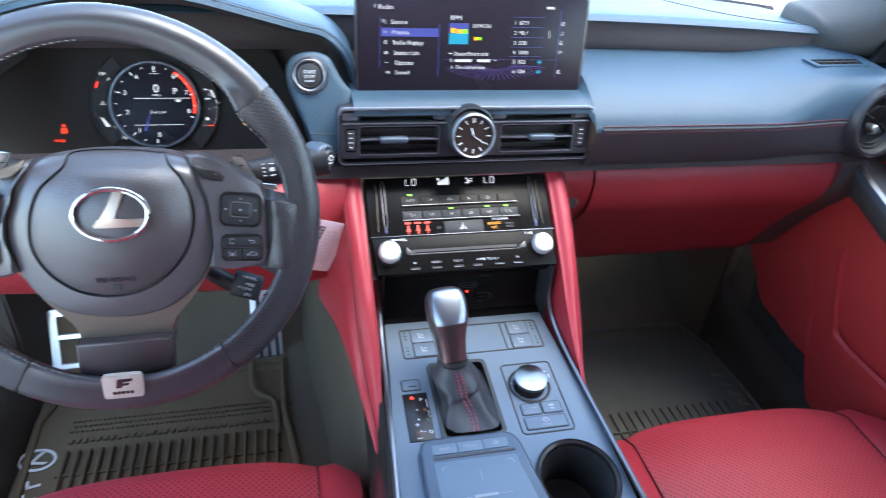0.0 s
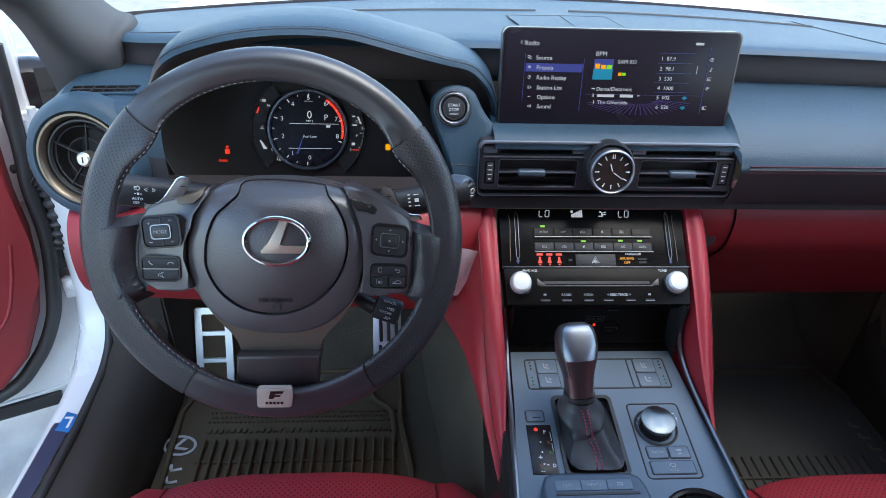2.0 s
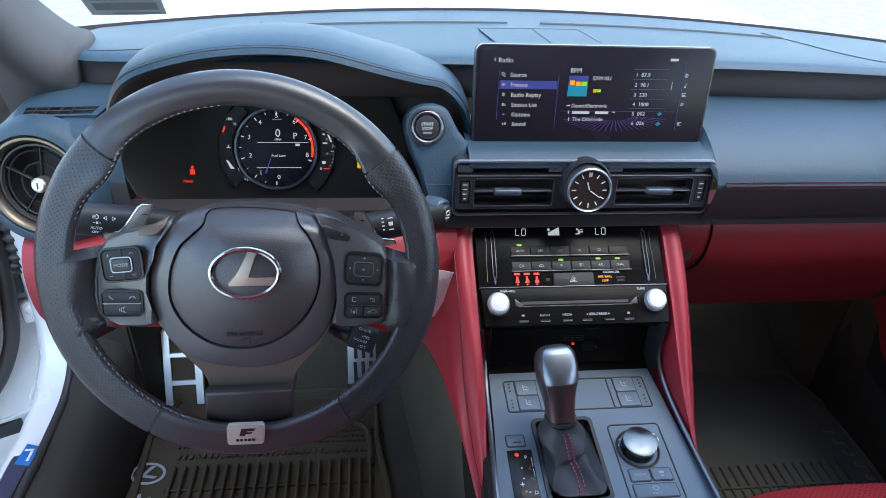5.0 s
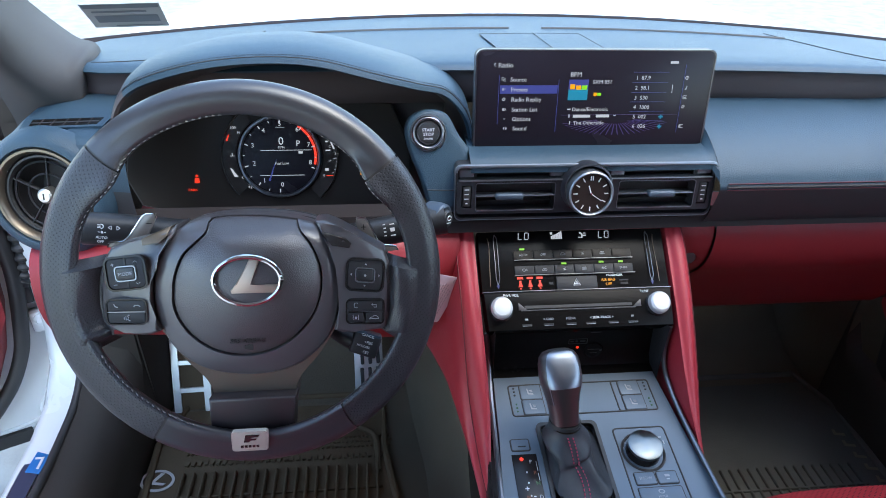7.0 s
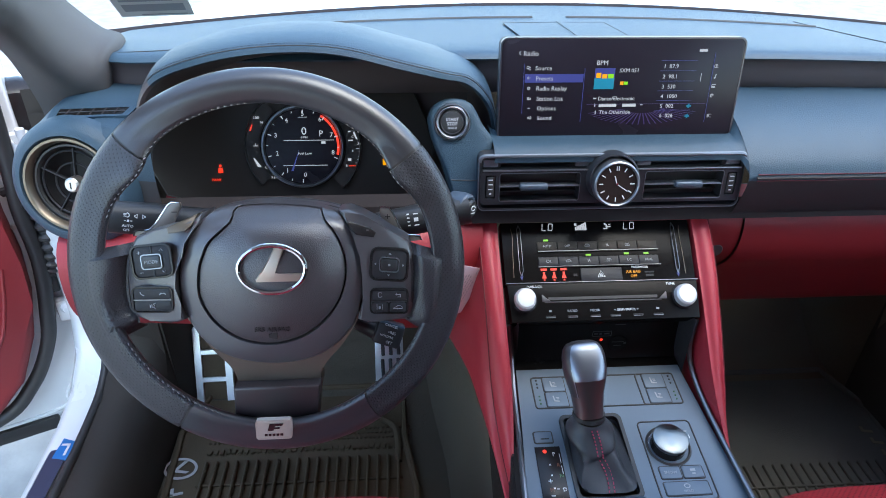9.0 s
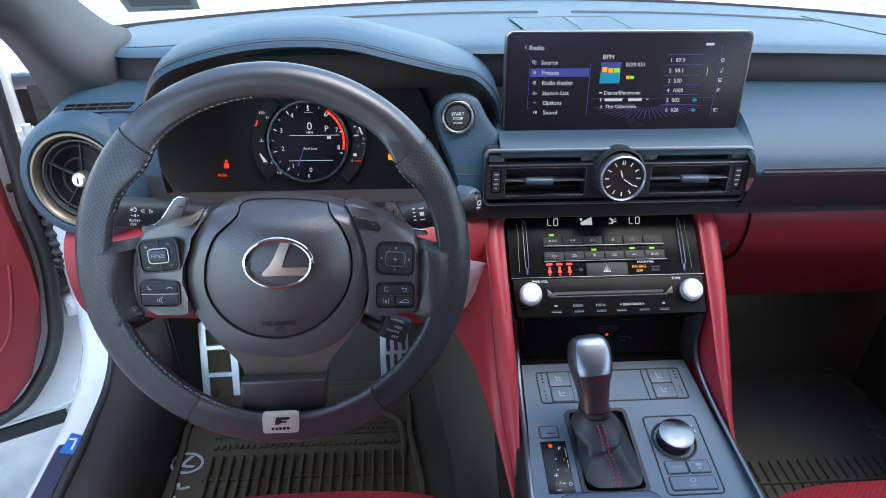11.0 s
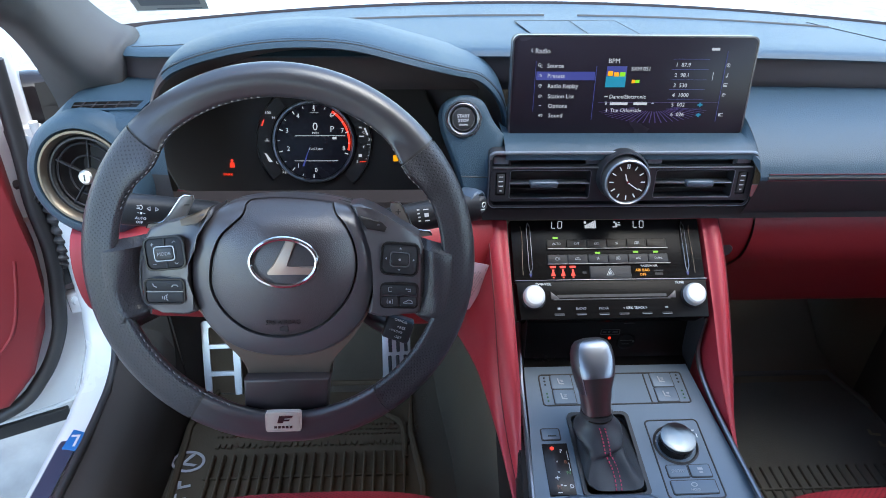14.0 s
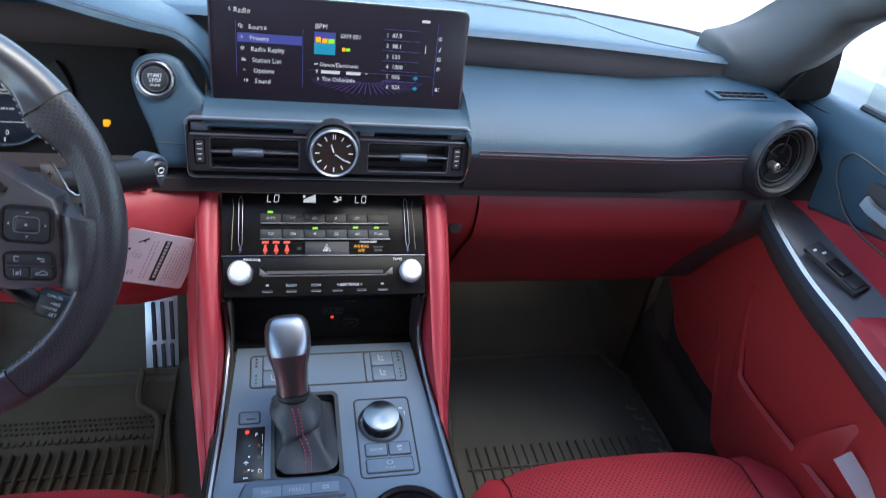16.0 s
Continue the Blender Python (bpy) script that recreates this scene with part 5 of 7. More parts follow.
    part("warning_lamp", belt, LIT_RED, g, "lit red seat belt lamp", m=pose(-0.1320, -0.0360, -0.0078) @ Matrix.Diagonal((0.85, 0.85, 1, 1)))
    part("warning_lamp", lettering("PARK", 0.0058, -0.1388, -0.0588, -0.0076, "CENTER"), LIT_RED, g, "lit red lettering")
    part("warning_lamp", join(prism(rrect(0.0075, 0.0095, 0.001, 2, 0.1128, -0.0335), -0.008, -0.0074, 0), bars([(0.1178, -0.0320, 0.0015, 0.006)], -0.0077)), LIT_AMBER, g, "lit amber fuel lamp")
    return g


def build_start_pod():
    p = thing("start_pod", HERE, "slate pod beside the instruments", "trim panel")
    at = pose(-0.188, 0.889, 0.984, 68)
    edge = smooth_line([(-0.0010, -0.0920, 0), (-0.0052, -0.0765, 0), (-0.0109, -0.0579, 0), (-0.0199, -0.0348, 0), (-0.0266, -0.0144, 0), (-0.0292, 0.0040, 0), (-0.0250, 0.0170, 0), (-0.0158, 0.0247, 0), (-0.0021, 0.0280, 0), (0.0116, 0.0268, 0), (0.0230, 0.0211, 0), (0.0299, 0.0099, 0), (0.0357, -0.0014, 0), (0.0420, -0.0105, 0), (0.0500, -0.0200, 0)], 4)
    edge = [(q.x, q.y) for q in edge] + [(0.0500, -0.1000), (0.0010, -0.1000)]
    mid = (0.004, -0.020)
    # a soft shoulder rolls over from the face to the wall behind
    shell = [[(mid[0] + (x - mid[0]) * k, mid[1] + (y - mid[1]) * k, z) for x, y in edge] for k, z in ((1.0, -0.060), (1.0, -0.012), (0.985, -0.0065), (0.95, -0.0030), (0.88, -0.0012), (0.7, -0.0006), (0.3, -0.0006))]
    part("shell", loft(shell, closed=True, caps=True), SLATE, p, m=at)
    part("joint", tube([(-0.004, -0.0705, -0.0010), (0.02, -0.0715, -0.0002), (0.04, -0.0715, -0.001)], 0.0008, 6), DEEP, p, m=at)
    b = thing("start_button", at @ pose(-0.002, -0.001, 0) @ Matrix.Diagonal((0.86, 0.86, 0.9, 1)), "round engine start button with chrome ring", "button")
    part("ring", lathe([(0.0185, 0.003), (0.0195, 0.0052), (0.0210, 0.0060), (0.0225, 0.0052), (0.0232, 0.003)], 48), DARK_SILVER, b, "dark chrome ring")
    part("outer_ring", lathe([(0.0232, 0.003), (0.0240, 0.0042), (0.0252, 0.0040), (0.0262, 0.001), (0.0265, -0.010)], 48), DARK_SILVER, b)
    part("bright_line", lathe([(0.0222, 0.0056), (0.0226, 0.0060), (0.0231, 0.0054)], 48), CHROME, b, "thin chrome line")
    part("inner_ring", lathe([(0.0150, 0.0045), (0.0165, 0.0045), (0.0172, 0.003), (0.0178, 0.001)], 40), DARK_SILVER, b)
    part("key", lathe([(0, 0.0052), (0.012, 0.0050), (0.0148, 0.0042), (0.0152, 0.0)], 40), BUTTON, b, "dark grey key")
    part("writing", join(lettering("START", 0.0062, 0, 0.0022, 0.0054, "CENTER"), lettering("STOP", 0.0062, 0, -0.0040, 0.0054, "CENTER"), lettering("ENGINE", 0.0036, 0, -0.0092, 0.0054, "CENTER")), LEGEND, b)


def build_round_vent(s, name):
    v = thing(name, pose(s * 0.634, 0.842, 0.929, 78 if s < 0 else 84, 0, s * 7) @ Matrix.Diagonal((1.06, 1.06, 1, 1) if s < 0 else (0.94, 0.94, 1, 1)), "round black air vent with bronze ring set in the dash end", "air vent", "round side vents")
    pod = [(0.0535, -0.003), (0.0550, 0.0012), (0.0600, 0.0008), (0.0660, -0.004), (0.0712, -0.013), (0.0735, -0.024)] if s < 0 else [(0.0535, -0.003), (0.0545, 0.001), (0.0570, 0.0005), (0.0605, -0.006), (0.0630, -0.020), (0.0640, -0.05)]
    # passenger's shoulder and bezel are darker copies: shade put into their colour
    part("shoulder", lathe(pod, 56), SLATE if s < 0 else VENT_SATIN, v)
    part("bezel", lathe([(0.0465, -0.009), (0.0475, -0.002), (0.0495, 0.0002), (0.0520, 0.0002), (0.0535, -0.003)], 56), RING_BRONZE if s < 0 else DEEP, v, "satin bezel")
    part("throat", lathe([(0.0, -0.055), (0.030, -0.055), (0.044, -0.038), (0.0465, -0.009)], 40), DEEP, v)
    ball = part("barrel", lathe([(0.0405, -0.0125), (0.0420, -0.0085), (0.0440, -0.0085), (0.0455, -0.0125), (0.0440, -0.022), (0.0405, -0.0125)], 48), TRIM, v)
    for r, z in ((0.0365, -0.012), (0.0225, -0.013)):
        part("ring", lathe([(r - 0.0012, z), (r, z + 0.0012), (r + 0.0012, z), (r, z - 0.004), (r - 0.0012, z)], 44), BUTTON_GREY, ball)
    for a in (85, 155, 235, 325):
        part("spoke", box((0.0245, 0, -0.013), (0.031, 0.0018, 0.005), 0.0005, 1), BUTTON_GREY, ball, m=pose(0, 0, 0, 0, 0, a))
    off = (0, 0) if s < 0 else (-0.010, -0.010)
    part("knob", lathe([(0, -0.001), (0.0062, -0.0014), (0.0082, -0.0035), (0.0086, -0.016)], 24), SILVER, v, "metal knob", m=pose(off[0], off[1], 0) @ Matrix.Diagonal((1, 1, 1, 1) if s < 0 else (0.75, 0.75, 1, 1)))
    part("knob_slot", box((off[0], off[1], -0.0009), (0.0012, 0.007, 0.001), 0), INK, v)


def pad_z(x, y):
    line = pad_profile(x)[:6]
    for (a, y1, z1), (b, y2, z2) in zip(line, line[1:]):
        if y2 <= y <= y1:
            return z1 + (z2 - z1) * (y - y1) / (y2 - y1)
    return line[-1][2]


def build_slot_vent(s, name):
    x, y = (0.583, 0.914) if s > 0 else (-0.615, 0.902)
    z0, z1 = pad_z(x - 0.04, y), pad_z(x + 0.04, y)
    zf, zb = pad_z(x, y - 0.014), pad_z(x, y + 0.014)
    v = thing(name, pose(x, y, max((z0 + z1) / 2, (zf + zb) / 2) + 0.0008, math.degrees(math.atan2(zb - zf, 0.028)), -math.degrees(math.atan2(z1 - z0, 0.08)), 0), "slim black demister slot in the dash top", "air vent", "demister slots")
    part("frame", ring_prism([(-0.046, -0.013), (0.046, -0.013), (0.050, 0.017), (-0.050, 0.017)], [(-0.038, -0.008), (0.038, -0.008), (0.041, 0.012), (-0.041, 0.012)], -0.004, 0.0010), SLATE, v)
    # flat plate; the slot's inner shade is only its black colour
    part("recess", box((0, 0.002, 0.0), (0.081, 0.021, 0.0012), 0), PANEL, v)
    part("slat", box((0, 0.0015, 0.0006), (0.076, 0.0016, 0.002), 0.0003, 1), SLATE_DARK, v)
    for i in range(5):
        part("fin", box((-0.028 + i * 0.014, 0.002, 0.0006), (0.0016, 0.019, 0.002), 0.0003, 1), FRIT, v)


build_cluster()
build_start_pod()
build_round_vent(-1, "round_vent_driver")
build_round_vent(1, "round_vent_passenger")
build_slot_vent(-1, "slot_vent_driver")
build_slot_vent(1, "slot_vent_passenger")


# ---- what the display shows ----
def menu_icon(i, x, y, z):
    """Small pale symbols before the menu words."""
    if i == 0:
        return join(outline_icon(rrect(0.0026, 0.0026, 0.0005, 2, x - 0.0008, y + 0.0006), z), outline_icon(rrect(0.0020, 0.0026, 0.0004, 2, x + 0.0014, y - 0.0008), z))
    if i == 1:
        return bars([(x - 0.0015, y, 0.0006, 0.0026), (x, y + 0.0003, 0.0006, 0.0034), (x + 0.0015, y, 0.0006, 0.0026)], z)
    if i == 2:
        return join(outline_icon(ellipse(0.0017, 0.0017, 14, x, y, 0, 320), z), bars([(x, y + 0.0004, 0.0005, 0.0014), (x + 0.0005, y, 0.0012, 0.0005)], z))
    if i == 3:
        return join(bars([(x - 0.0008, y + 0.0013, 0.0026, 0.0006), (x - 0.0008, y, 0.0026, 0.0006), (x - 0.0008, y - 0.0013, 0.0026, 0.0006)], z), outline_icon([(x + 0.0010, y - 0.0015), (x + 0.0018, y + 0.0012), (x + 0.0026, y - 0.0015)], z))
    if i == 4:
        return bars([(x, y, 0.0034, 0.0007)], z)
    return join(prism([(x - 0.0018, y - 0.0006), (x - 0.0018, y + 0.0006), (x - 0.0004, y + 0.0016), (x - 0.0004, y - 0.0016)][::-1], z, z + 0.0003, 0), outline_icon(ellipse(0.0012, 0.0014, 8, x + 0.0002, y, -60, 60), z), outline_icon(ellipse(0.0022, 0.0022, 8, x + 0.0004, y, -55, 55), z))


def key_icon(i, x, v, z):
    """White symbols on the climate keys: screen heating, fans, air paths."""
    r = 0.00032
    k = i % 4
    if k == 0:
        return join(outline_icon([(x - 0.003, v - 0.0014), (x - 0.0024, v + 0.0016), (x + 0.0024, v + 0.0016), (x + 0.003, v - 0.0014), (x - 0.003, v - 0.0014)], z, r), bars([(x + d, v, 0.0004, 0.0022) for d in (-0.0011, 0, 0.0011)], z))
    if k == 1:
        return join(outline_icon(ellipse(0.0020, 0.0016, 16, x - 0.0008, v), z, r), bars([(x + 0.0025, v, 0.0014, 0.0004), (x + 0.0025, v + 0.001, 0.0014, 0.0004), (x + 0.0025, v - 0.001, 0.0014, 0.0004)], z))
    if k == 2:
        return join(outline_icon([(x - 0.0032, v - 0.0012), (x - 0.0030, v + 0.0002), (x - 0.0014, v + 0.0014), (x + 0.0012, v + 0.0014), (x + 0.0030, v), (x + 0.0032, v - 0.0012), (x - 0.0032, v - 0.0012)], z, r), bars([(x, v - 0.0001, 0.0020, 0.0004)], z))
    fan = bmesh.new()
    for a in range(4):
        bmesh.ops.create_cube(fan, size=1, matrix=Matrix.Translation((x, v, z)) @ Matrix.Rotation(radians(45 + 90 * a), 4, "Z") @ Matrix.Translation((0.0011, 0.0003, 0)) @ Matrix.Diagonal((0.0018, 0.0007, 0.0003, 1)))
    return fan


def fill_display(d):
    z = 0.0011
    menu = (("Source", 0.0251), ("Presets", 0.0131), ("Radio Replay", 0.001), ("Station List", -0.0114), ("Options", -0.0232), ("Sound", -0.0351))
    part("highlight", bars([(-0.0833, 0.0128, 0.0715, 0.0100)], z - 0.0002), LIT_BLUE, d, "blue highlighted row")
    part("writing", lettering("Radio", 0.0080, -0.1225, 0.0392, z), LIT_WHITE, d)
    part("writing", join(*[lettering(w, 0.0072, -0.1070 + 0.0012 * i, y - 0.0027, z) for i, (w, y) in enumerate(menu)]), LIT_WHITE, d, "pale menu words")
    part("back_arrow", tube([(-0.1255, 0.0445, z), (-0.1275, 0.0425, z), (-0.1255, 0.0405, z)], 0.0004, 5), LIT_WHITE, d)
    for i, (w, y) in enumerate(menu):
        part("icon", menu_icon(i, -0.1152 + 0.0008 * i, y, z), LIT_WHITE, d)
    each("rule", [(-0.1205, 0.0000, 0.0005, 0.060), (-0.0465, -0.008, 0.0006, 0.065), (0.1120, 0.000, 0.0005, 0.085)], z, LIT_BLUE, d)
    part("writing", lettering("BPM", 0.0078, -0.0330, 0.0282, z), LIT_WHITE, d)
    part("writing", lettering("SXM 051", 0.0066, -0.0040, 0.0195, z), LIT_WHITE, d)
    part("tile", bars([(-0.0215, 0.0060, 0.0245, 0.0130)], z), LIT_TEAL, d, "blue cover tile")
    part("tile", bars([(-0.0215, 0.0185, 0.0245, 0.0120)], z), LIT_BLUE, d, "blue cover tile")
    part("tile_band", join(bars([(-0.0290, 0.0160, 0.006, 0.006), (-0.0215, 0.0150, 0.006, 0.005)], z + 0.0003), bars([(0.0005, 0.0065, 0.004, 0.004)], z)), LIT_AMBER, d)
    part("tile_band", join(bars([(-0.0140, 0.0150, 0.007, 0.005)], z + 0.0003), bars([(0.0055, 0.0065, 0.005, 0.0035)], z)), LIT_GREEN, d)
    part("writing", join(lettering("Dance/Electronic", 0.0066, -0.0270, -0.0142, z), lettering("The Otherside", 0.0066, -0.0240, -0.0311, z)), LIT_WHITE, d)
    each("name_bar", [(-0.0140, -0.0204, 0.0220, 0.0036), (0.0130, -0.0204, 0.0170, 0.0036)], z, LIT_WHITE, d)
    each("icon", [(-0.0310, -0.0118, 0.004, 0.0014), (-0.0300, -0.0202, 0.0014, 0.004), (-0.0285, -0.0288, 0.0012, 0.004), (0.0285, -0.0200, 0.003, 0.0012)], z, LIT_WHITE, d)
    st = (("1  87.9", 0.0500, 0.0266), ("2  98.1", 0.0505, 0.0144), ("3  530", 0.0510, 0.0021), ("4  1000", 0.0515, -0.0097), ("5  002", 0.0522, -0.0216), ("6  026", 0.0530, -0.0337))
    part("writing", join(*[lettering(w, 0.0068, x, y - 0.0024, z) for w, x, y in st]), LIT_WHITE, d, "pale station list")
    each("rule", [(0.0690, y + 0.0066, 0.0450, 0.0004) for w, x, y in st], z, LIT_BLUE, d)
    each("icon", [(0.0965, 0.0450, 0.010, 0.003), (0.0985, 0.0130, 0.0007, 0.010)], z, LIT_WHITE, d)
    part("icon", join(outline_icon(ellipse(0.0020, 0.0020, 16, 0.1155, 0.0263), z), bars([(0.1155, 0.0263, 0.0006, 0.0022)], z)), LIT_WHITE, d)
    part("icon", join(bars([(0.1168, 0.0145, 0.0005, 0.0042), (0.1174, 0.0160, 0.0014, 0.0006)], z), outline_icon(ellipse(0.0009, 0.0007, 10, 0.1160, 0.0124), z)), LIT_WHITE, d)
    part("icon", join(outline_icon(rrect(0.0046, 0.0036, 0.0004, 2, 0.1165, 0.0024), z), bars([(0.1165, 0.0018, 0.003, 0.0008)], z)), LIT_WHITE, d)
    part("icon", join(bars([(0.1160, -0.0110, 0.0030, 0.0007), (0.1150, -0.0095, 0.0008, 0.0030), (0.1182, -0.0088, 0.0016, 0.0007)], z), outline_icon(ellipse(0.0008, 0.0008, 10, 0.1166, -0.0082), z)), LIT_WHITE, d)
    part("icon", join(outline_icon(rrect(0.0052, 0.0034, 0.0003, 2, 0.1175, -0.0343), z), bars([(0.1164, -0.0343, 0.0016, 0.0018)], z)), LIT_WHITE, d)
    each("icon", [(0.0889, -0.0219, 0.006, 0.002), (0.0889, -0.0219, 0.002, 0.005), (0.0889, -0.0345, 0.006, 0.002), (0.0889, -0.0345, 0.002, 0.005)], z, LIT_TEAL, d)
    fan = bmesh.new()
    for i in range(24):
        a = radians(200 + i * 6.2)
        bmesh.ops.create_cube(fan, size=1, matrix=Matrix.Translation((0.030, -0.0225, z - 0.0001)) @ Matrix.Diagonal((1.35, 0.42, 1, 1)) @ Matrix.Rotation(a, 4, "Z") @ Matrix.Translation((0.036, 0, 0)) @ Matrix.Diagonal((0.034, 0.0010, 0.0002, 1)))
    part("ray_pattern", fan, LIT_VIOLET, d, "faint violet ray pattern")
    part("ray_pattern", bars([(0.035, -0.0190, 0.150, 0.0004)], z), LIT_VIOLET, d)


# ---- what the climate and audio panel carries ----
def fill_climate(c):
    z = 0.0006
    for x0 in (-0.0635, 0.0450):
        for dx in (-0.0046, 0.0036):
            rects = [(dx - 0.0026, 0.0021, 0.0009, 0.0038), (dx - 0.0026, -0.0021, 0.0009, 0.0038), (dx, -0.0043, 0.0042, 0.0009)]
            if dx > 0:
                rects += [(dx + 0.0026, 0.0021, 0.0009, 0.0038), (dx + 0.0026, -0.0021, 0.0009, 0.0038), (dx, 0.0043, 0.0042, 0.0009)]
            bm = bars(rects, 0)
            bmesh.ops.transform(bm, matrix=Matrix(((1, 0.12, 0, 0), (0, 1, 0, 0), (0, 0, 1, 0), (0, 0, 0, 1))), verts=bm.verts)
            part("lit_figure", bm, LIT_WHITE, c, "lit white figure", m=pose(x0, 0.0592, z))
    part("fan_bars", bars([(-0.0262 + i * 0.0022, 0.0565 + i * 0.0005, 0.0019, 0.004 + i * 0.001) for i in range(7)] + [(-0.0262, 0.0620, 0.003, 0.003)], z), LIT_WHITE, c)
    part("airflow_mark", bars([(0.0130, 0.0620, 0.0022, 0.0022), (0.0150, 0.0585, 0.002, 0.006), (0.0180, 0.0585, 0.005, 0.0014), (0.0125, 0.0560, 0.005, 0.0012), (0.0190, 0.0615, 0.003, 0.001)], z), LIT_WHITE, c)
    for row, (v, names) in enumerate(((0.0342, ("AUTO", "OFF", "", "", "", "")), (0.0148, ("", "", "", "", "A/C", "DUAL")))):
        for i in range(6):
            x = -0.0668 + i * 0.0264
            key = part("key", prism(rrect(0.0258, 0.0110, 0.0008, 2, x, v), -0.003, 0.0022, 0.0008), SATIN_BROWN if row == 0 else BUTTON_GREY, c)
            if names[i]:
                part("writing", lettering(names[i], 0.0040, x, v - 0.0014, 0.0024, "CENTER"), LEGEND_DIM, key)
            elif (row, i) != (0, 5):
                part("legend", key_icon(i + row, x, v, 0.0024), LEGEND_DIM, key)
    part("key_lip", bars([(0, 0.0276, 0.158, 0.0006), (0, 0.0082, 0.160, 0.0006)], 0.002, 0.003), DARK_SILVER, c)
    each("indicator", [(x, y, 0.0065, 0.0024) for x, y in ((-0.0675, 0.0421), (-0.0136, 0.0224), (0.0367, 0.0232), (0.0630, 0.0230))], z, LIT_GREEN, c)
    for i in range(3):
        x = -0.0735 + i * 0.0128
        part("belt_lamp", join(bars([(x, 0.0050, 0.0080, 0.0028), (x, -0.0082, 0.0024, 0.0020)], z), prism([(x - 0.0030, -0.0062), (x + 0.0030, -0.0062), (x + 0.0012, -0.0006), (x + 0.0015, 0.0018), (x - 0.0015, 0.0018), (x - 0.0012, -0.0006)], z, z + 0.0003, 0)), LIT_RED, c, "lit red belt lamp")
    part("legend", bars([(-0.0330, -0.0025, 0.005, 0.003)], z), BUTTON_GREY, c)
    hz = part("hazard_key", prism(rrect(0.054, 0.0165, 0.0012, 2, 0.0005, -0.0028), -0.003, 0.0025, 0.001), BUTTON_GREY, c, "grey hazard key")
    part("hazard_mark", join(outline_icon([(-0.0046, -0.0064), (0.0046, -0.0064), (0.0, 0.0018), (-0.0046, -0.0064)], 0.0027, 0.0004), outline_icon([(-0.0022, -0.0050), (0.0022, -0.0050), (0.0, -0.0012), (-0.0022, -0.0050)], 0.0027, 0.0003)), LEGEND, hz, "white double triangle")
    part("hazard_mark", prism([(-0.0026, -0.0056), (0.0026, -0.0056), (0.0, -0.0006)], 0.0025, 0.0028, 0), LEGEND_DIM, hz)
    part("writing", lettering("PASSENGER", 0.0042, 0.0520, 0.0042, z, "CENTER"), LEGEND, c)
    part("writing", join(lettering("AIR BAG", 0.0050, 0.0430, -0.0018, z, "CENTER"), lettering("OFF", 0.0050, 0.0430, -0.0074, z, "CENTER")), LIT_AMBER, c, "lit amber lettering")
    part("legend", bars([(0.0640, -0.0050, 0.010, 0.003), (0.0640, -0.001, 0.012, 0.0018)], z), BUTTON_GREY, c)
    for s, x in ((-1, -0.1025), (1, 0.1020)):
        for k in (-1, 1):
            part("slider", tube([(x, 0.062, 0.0006), (x + k * 0.0022, 0.056, 0.002), (x + k * 0.0022, 0.004, 0.002), (x, -0.003, 0.0006)], 0.0006, 6), DARK_SILVER, c, "slim metal slider rail")
        # gold reflection beside each slider, made as a thin coloured line
        part("slider_edge", tube(smooth_line([(x + s * 0.0100, 0.058, 0.0), (x + s * 0.0085, 0.046, 0.0006), (x + s * 0.0095, 0.020, 0.0004), (x + s * 0.0100, -0.004, 0.0)], 5), 0.0005, 6), SILL_GOLD, c, "gold reflection drawn as a fine edge line")
        part("slider_bed", box((x, 0.028, 0.0005), (0.0026, 0.054, 0.002), 0.0008, 1), PANEL, c)
        part("slider_mark", prism([(x - 0.0022, -0.003), (x, -0.0075), (x + 0.0022, -0.003)], 0, 0.001, 0), LIT_BLUE, c)
        k = part("volume_knob" if s < 0 else "tune_knob", lathe([(0, 0.0170), (0.0105, 0.0165), (0.0128, 0.0145), (0.0136, 0.010), (0.0136, 0.0)], 40), KNOB_SILVER, c, "pale silver knob", m=pose(x, -0.0335, 0.002))
        part("collar", lathe([(0.0136, 0.006), (0.0155, 0.005), (0.0165, 0.001), (0.0165, -0.004)], 36), GLOSS, k)
    part("writing", lettering("PWR-VOL", 0.0046, -0.0885, -0.0190, 0.0056, "CENTER"), LEGEND, c)
    part("writing", lettering("TUNE", 0.0046, 0.0870, -0.0190, 0.0056, "CENTER"), LEGEND, c)
    part("disc_slot", box((-0.002, -0.0366, 0.0052), (0.150, 0.0014, 0.002), 0.0004, 1), DARK_SILVER, c)
    part("disc_slot_shadow", box((-0.002, -0.0325, 0.0050), (0.140, 0.0035, 0.001), 0), DEEP, c)
    for s in (-1, 1):
        part("slot_horn", prism([(s * 0.080, -0.0270), (s * 0.080, -0.0360), (s * 0.069, -0.0360)][::s], 0.004, 0.0062, 0.0004), SATIN, c)
    for i, (x, w) in enumerate(((-0.0710, ""), (-0.0430, "RADIO"), (-0.0142, "MEDIA"), (0.0113, ""), (0.0405, ""), (0.0663, ""))):
        key = part("slim_key", box((x, -0.0545, 0.0055), (0.0125, 0.0026, 0.0024), 0.0006, 1), BUTTON, c)
        part("key_line", bars([(x, -0.0556, 0.0118, 0.0005)], 0.0068), LEGEND_DIM, key)
        if w:
            part("writing", lettering(w, 0.0042, x, -0.0492, 0.0056, "CENTER"), LEGEND_DIM, key)
        elif i in (0, 5):
            part("legend", bars([(x, -0.0475, 0.0035, 0.0022)], 0.0056), LEGEND_DIM, key)
    part("writing", lettering("< SEEK-TRACK >", 0.0042, 0.0260, -0.0492, 0.0056, "CENTER"), LEGEND, c)


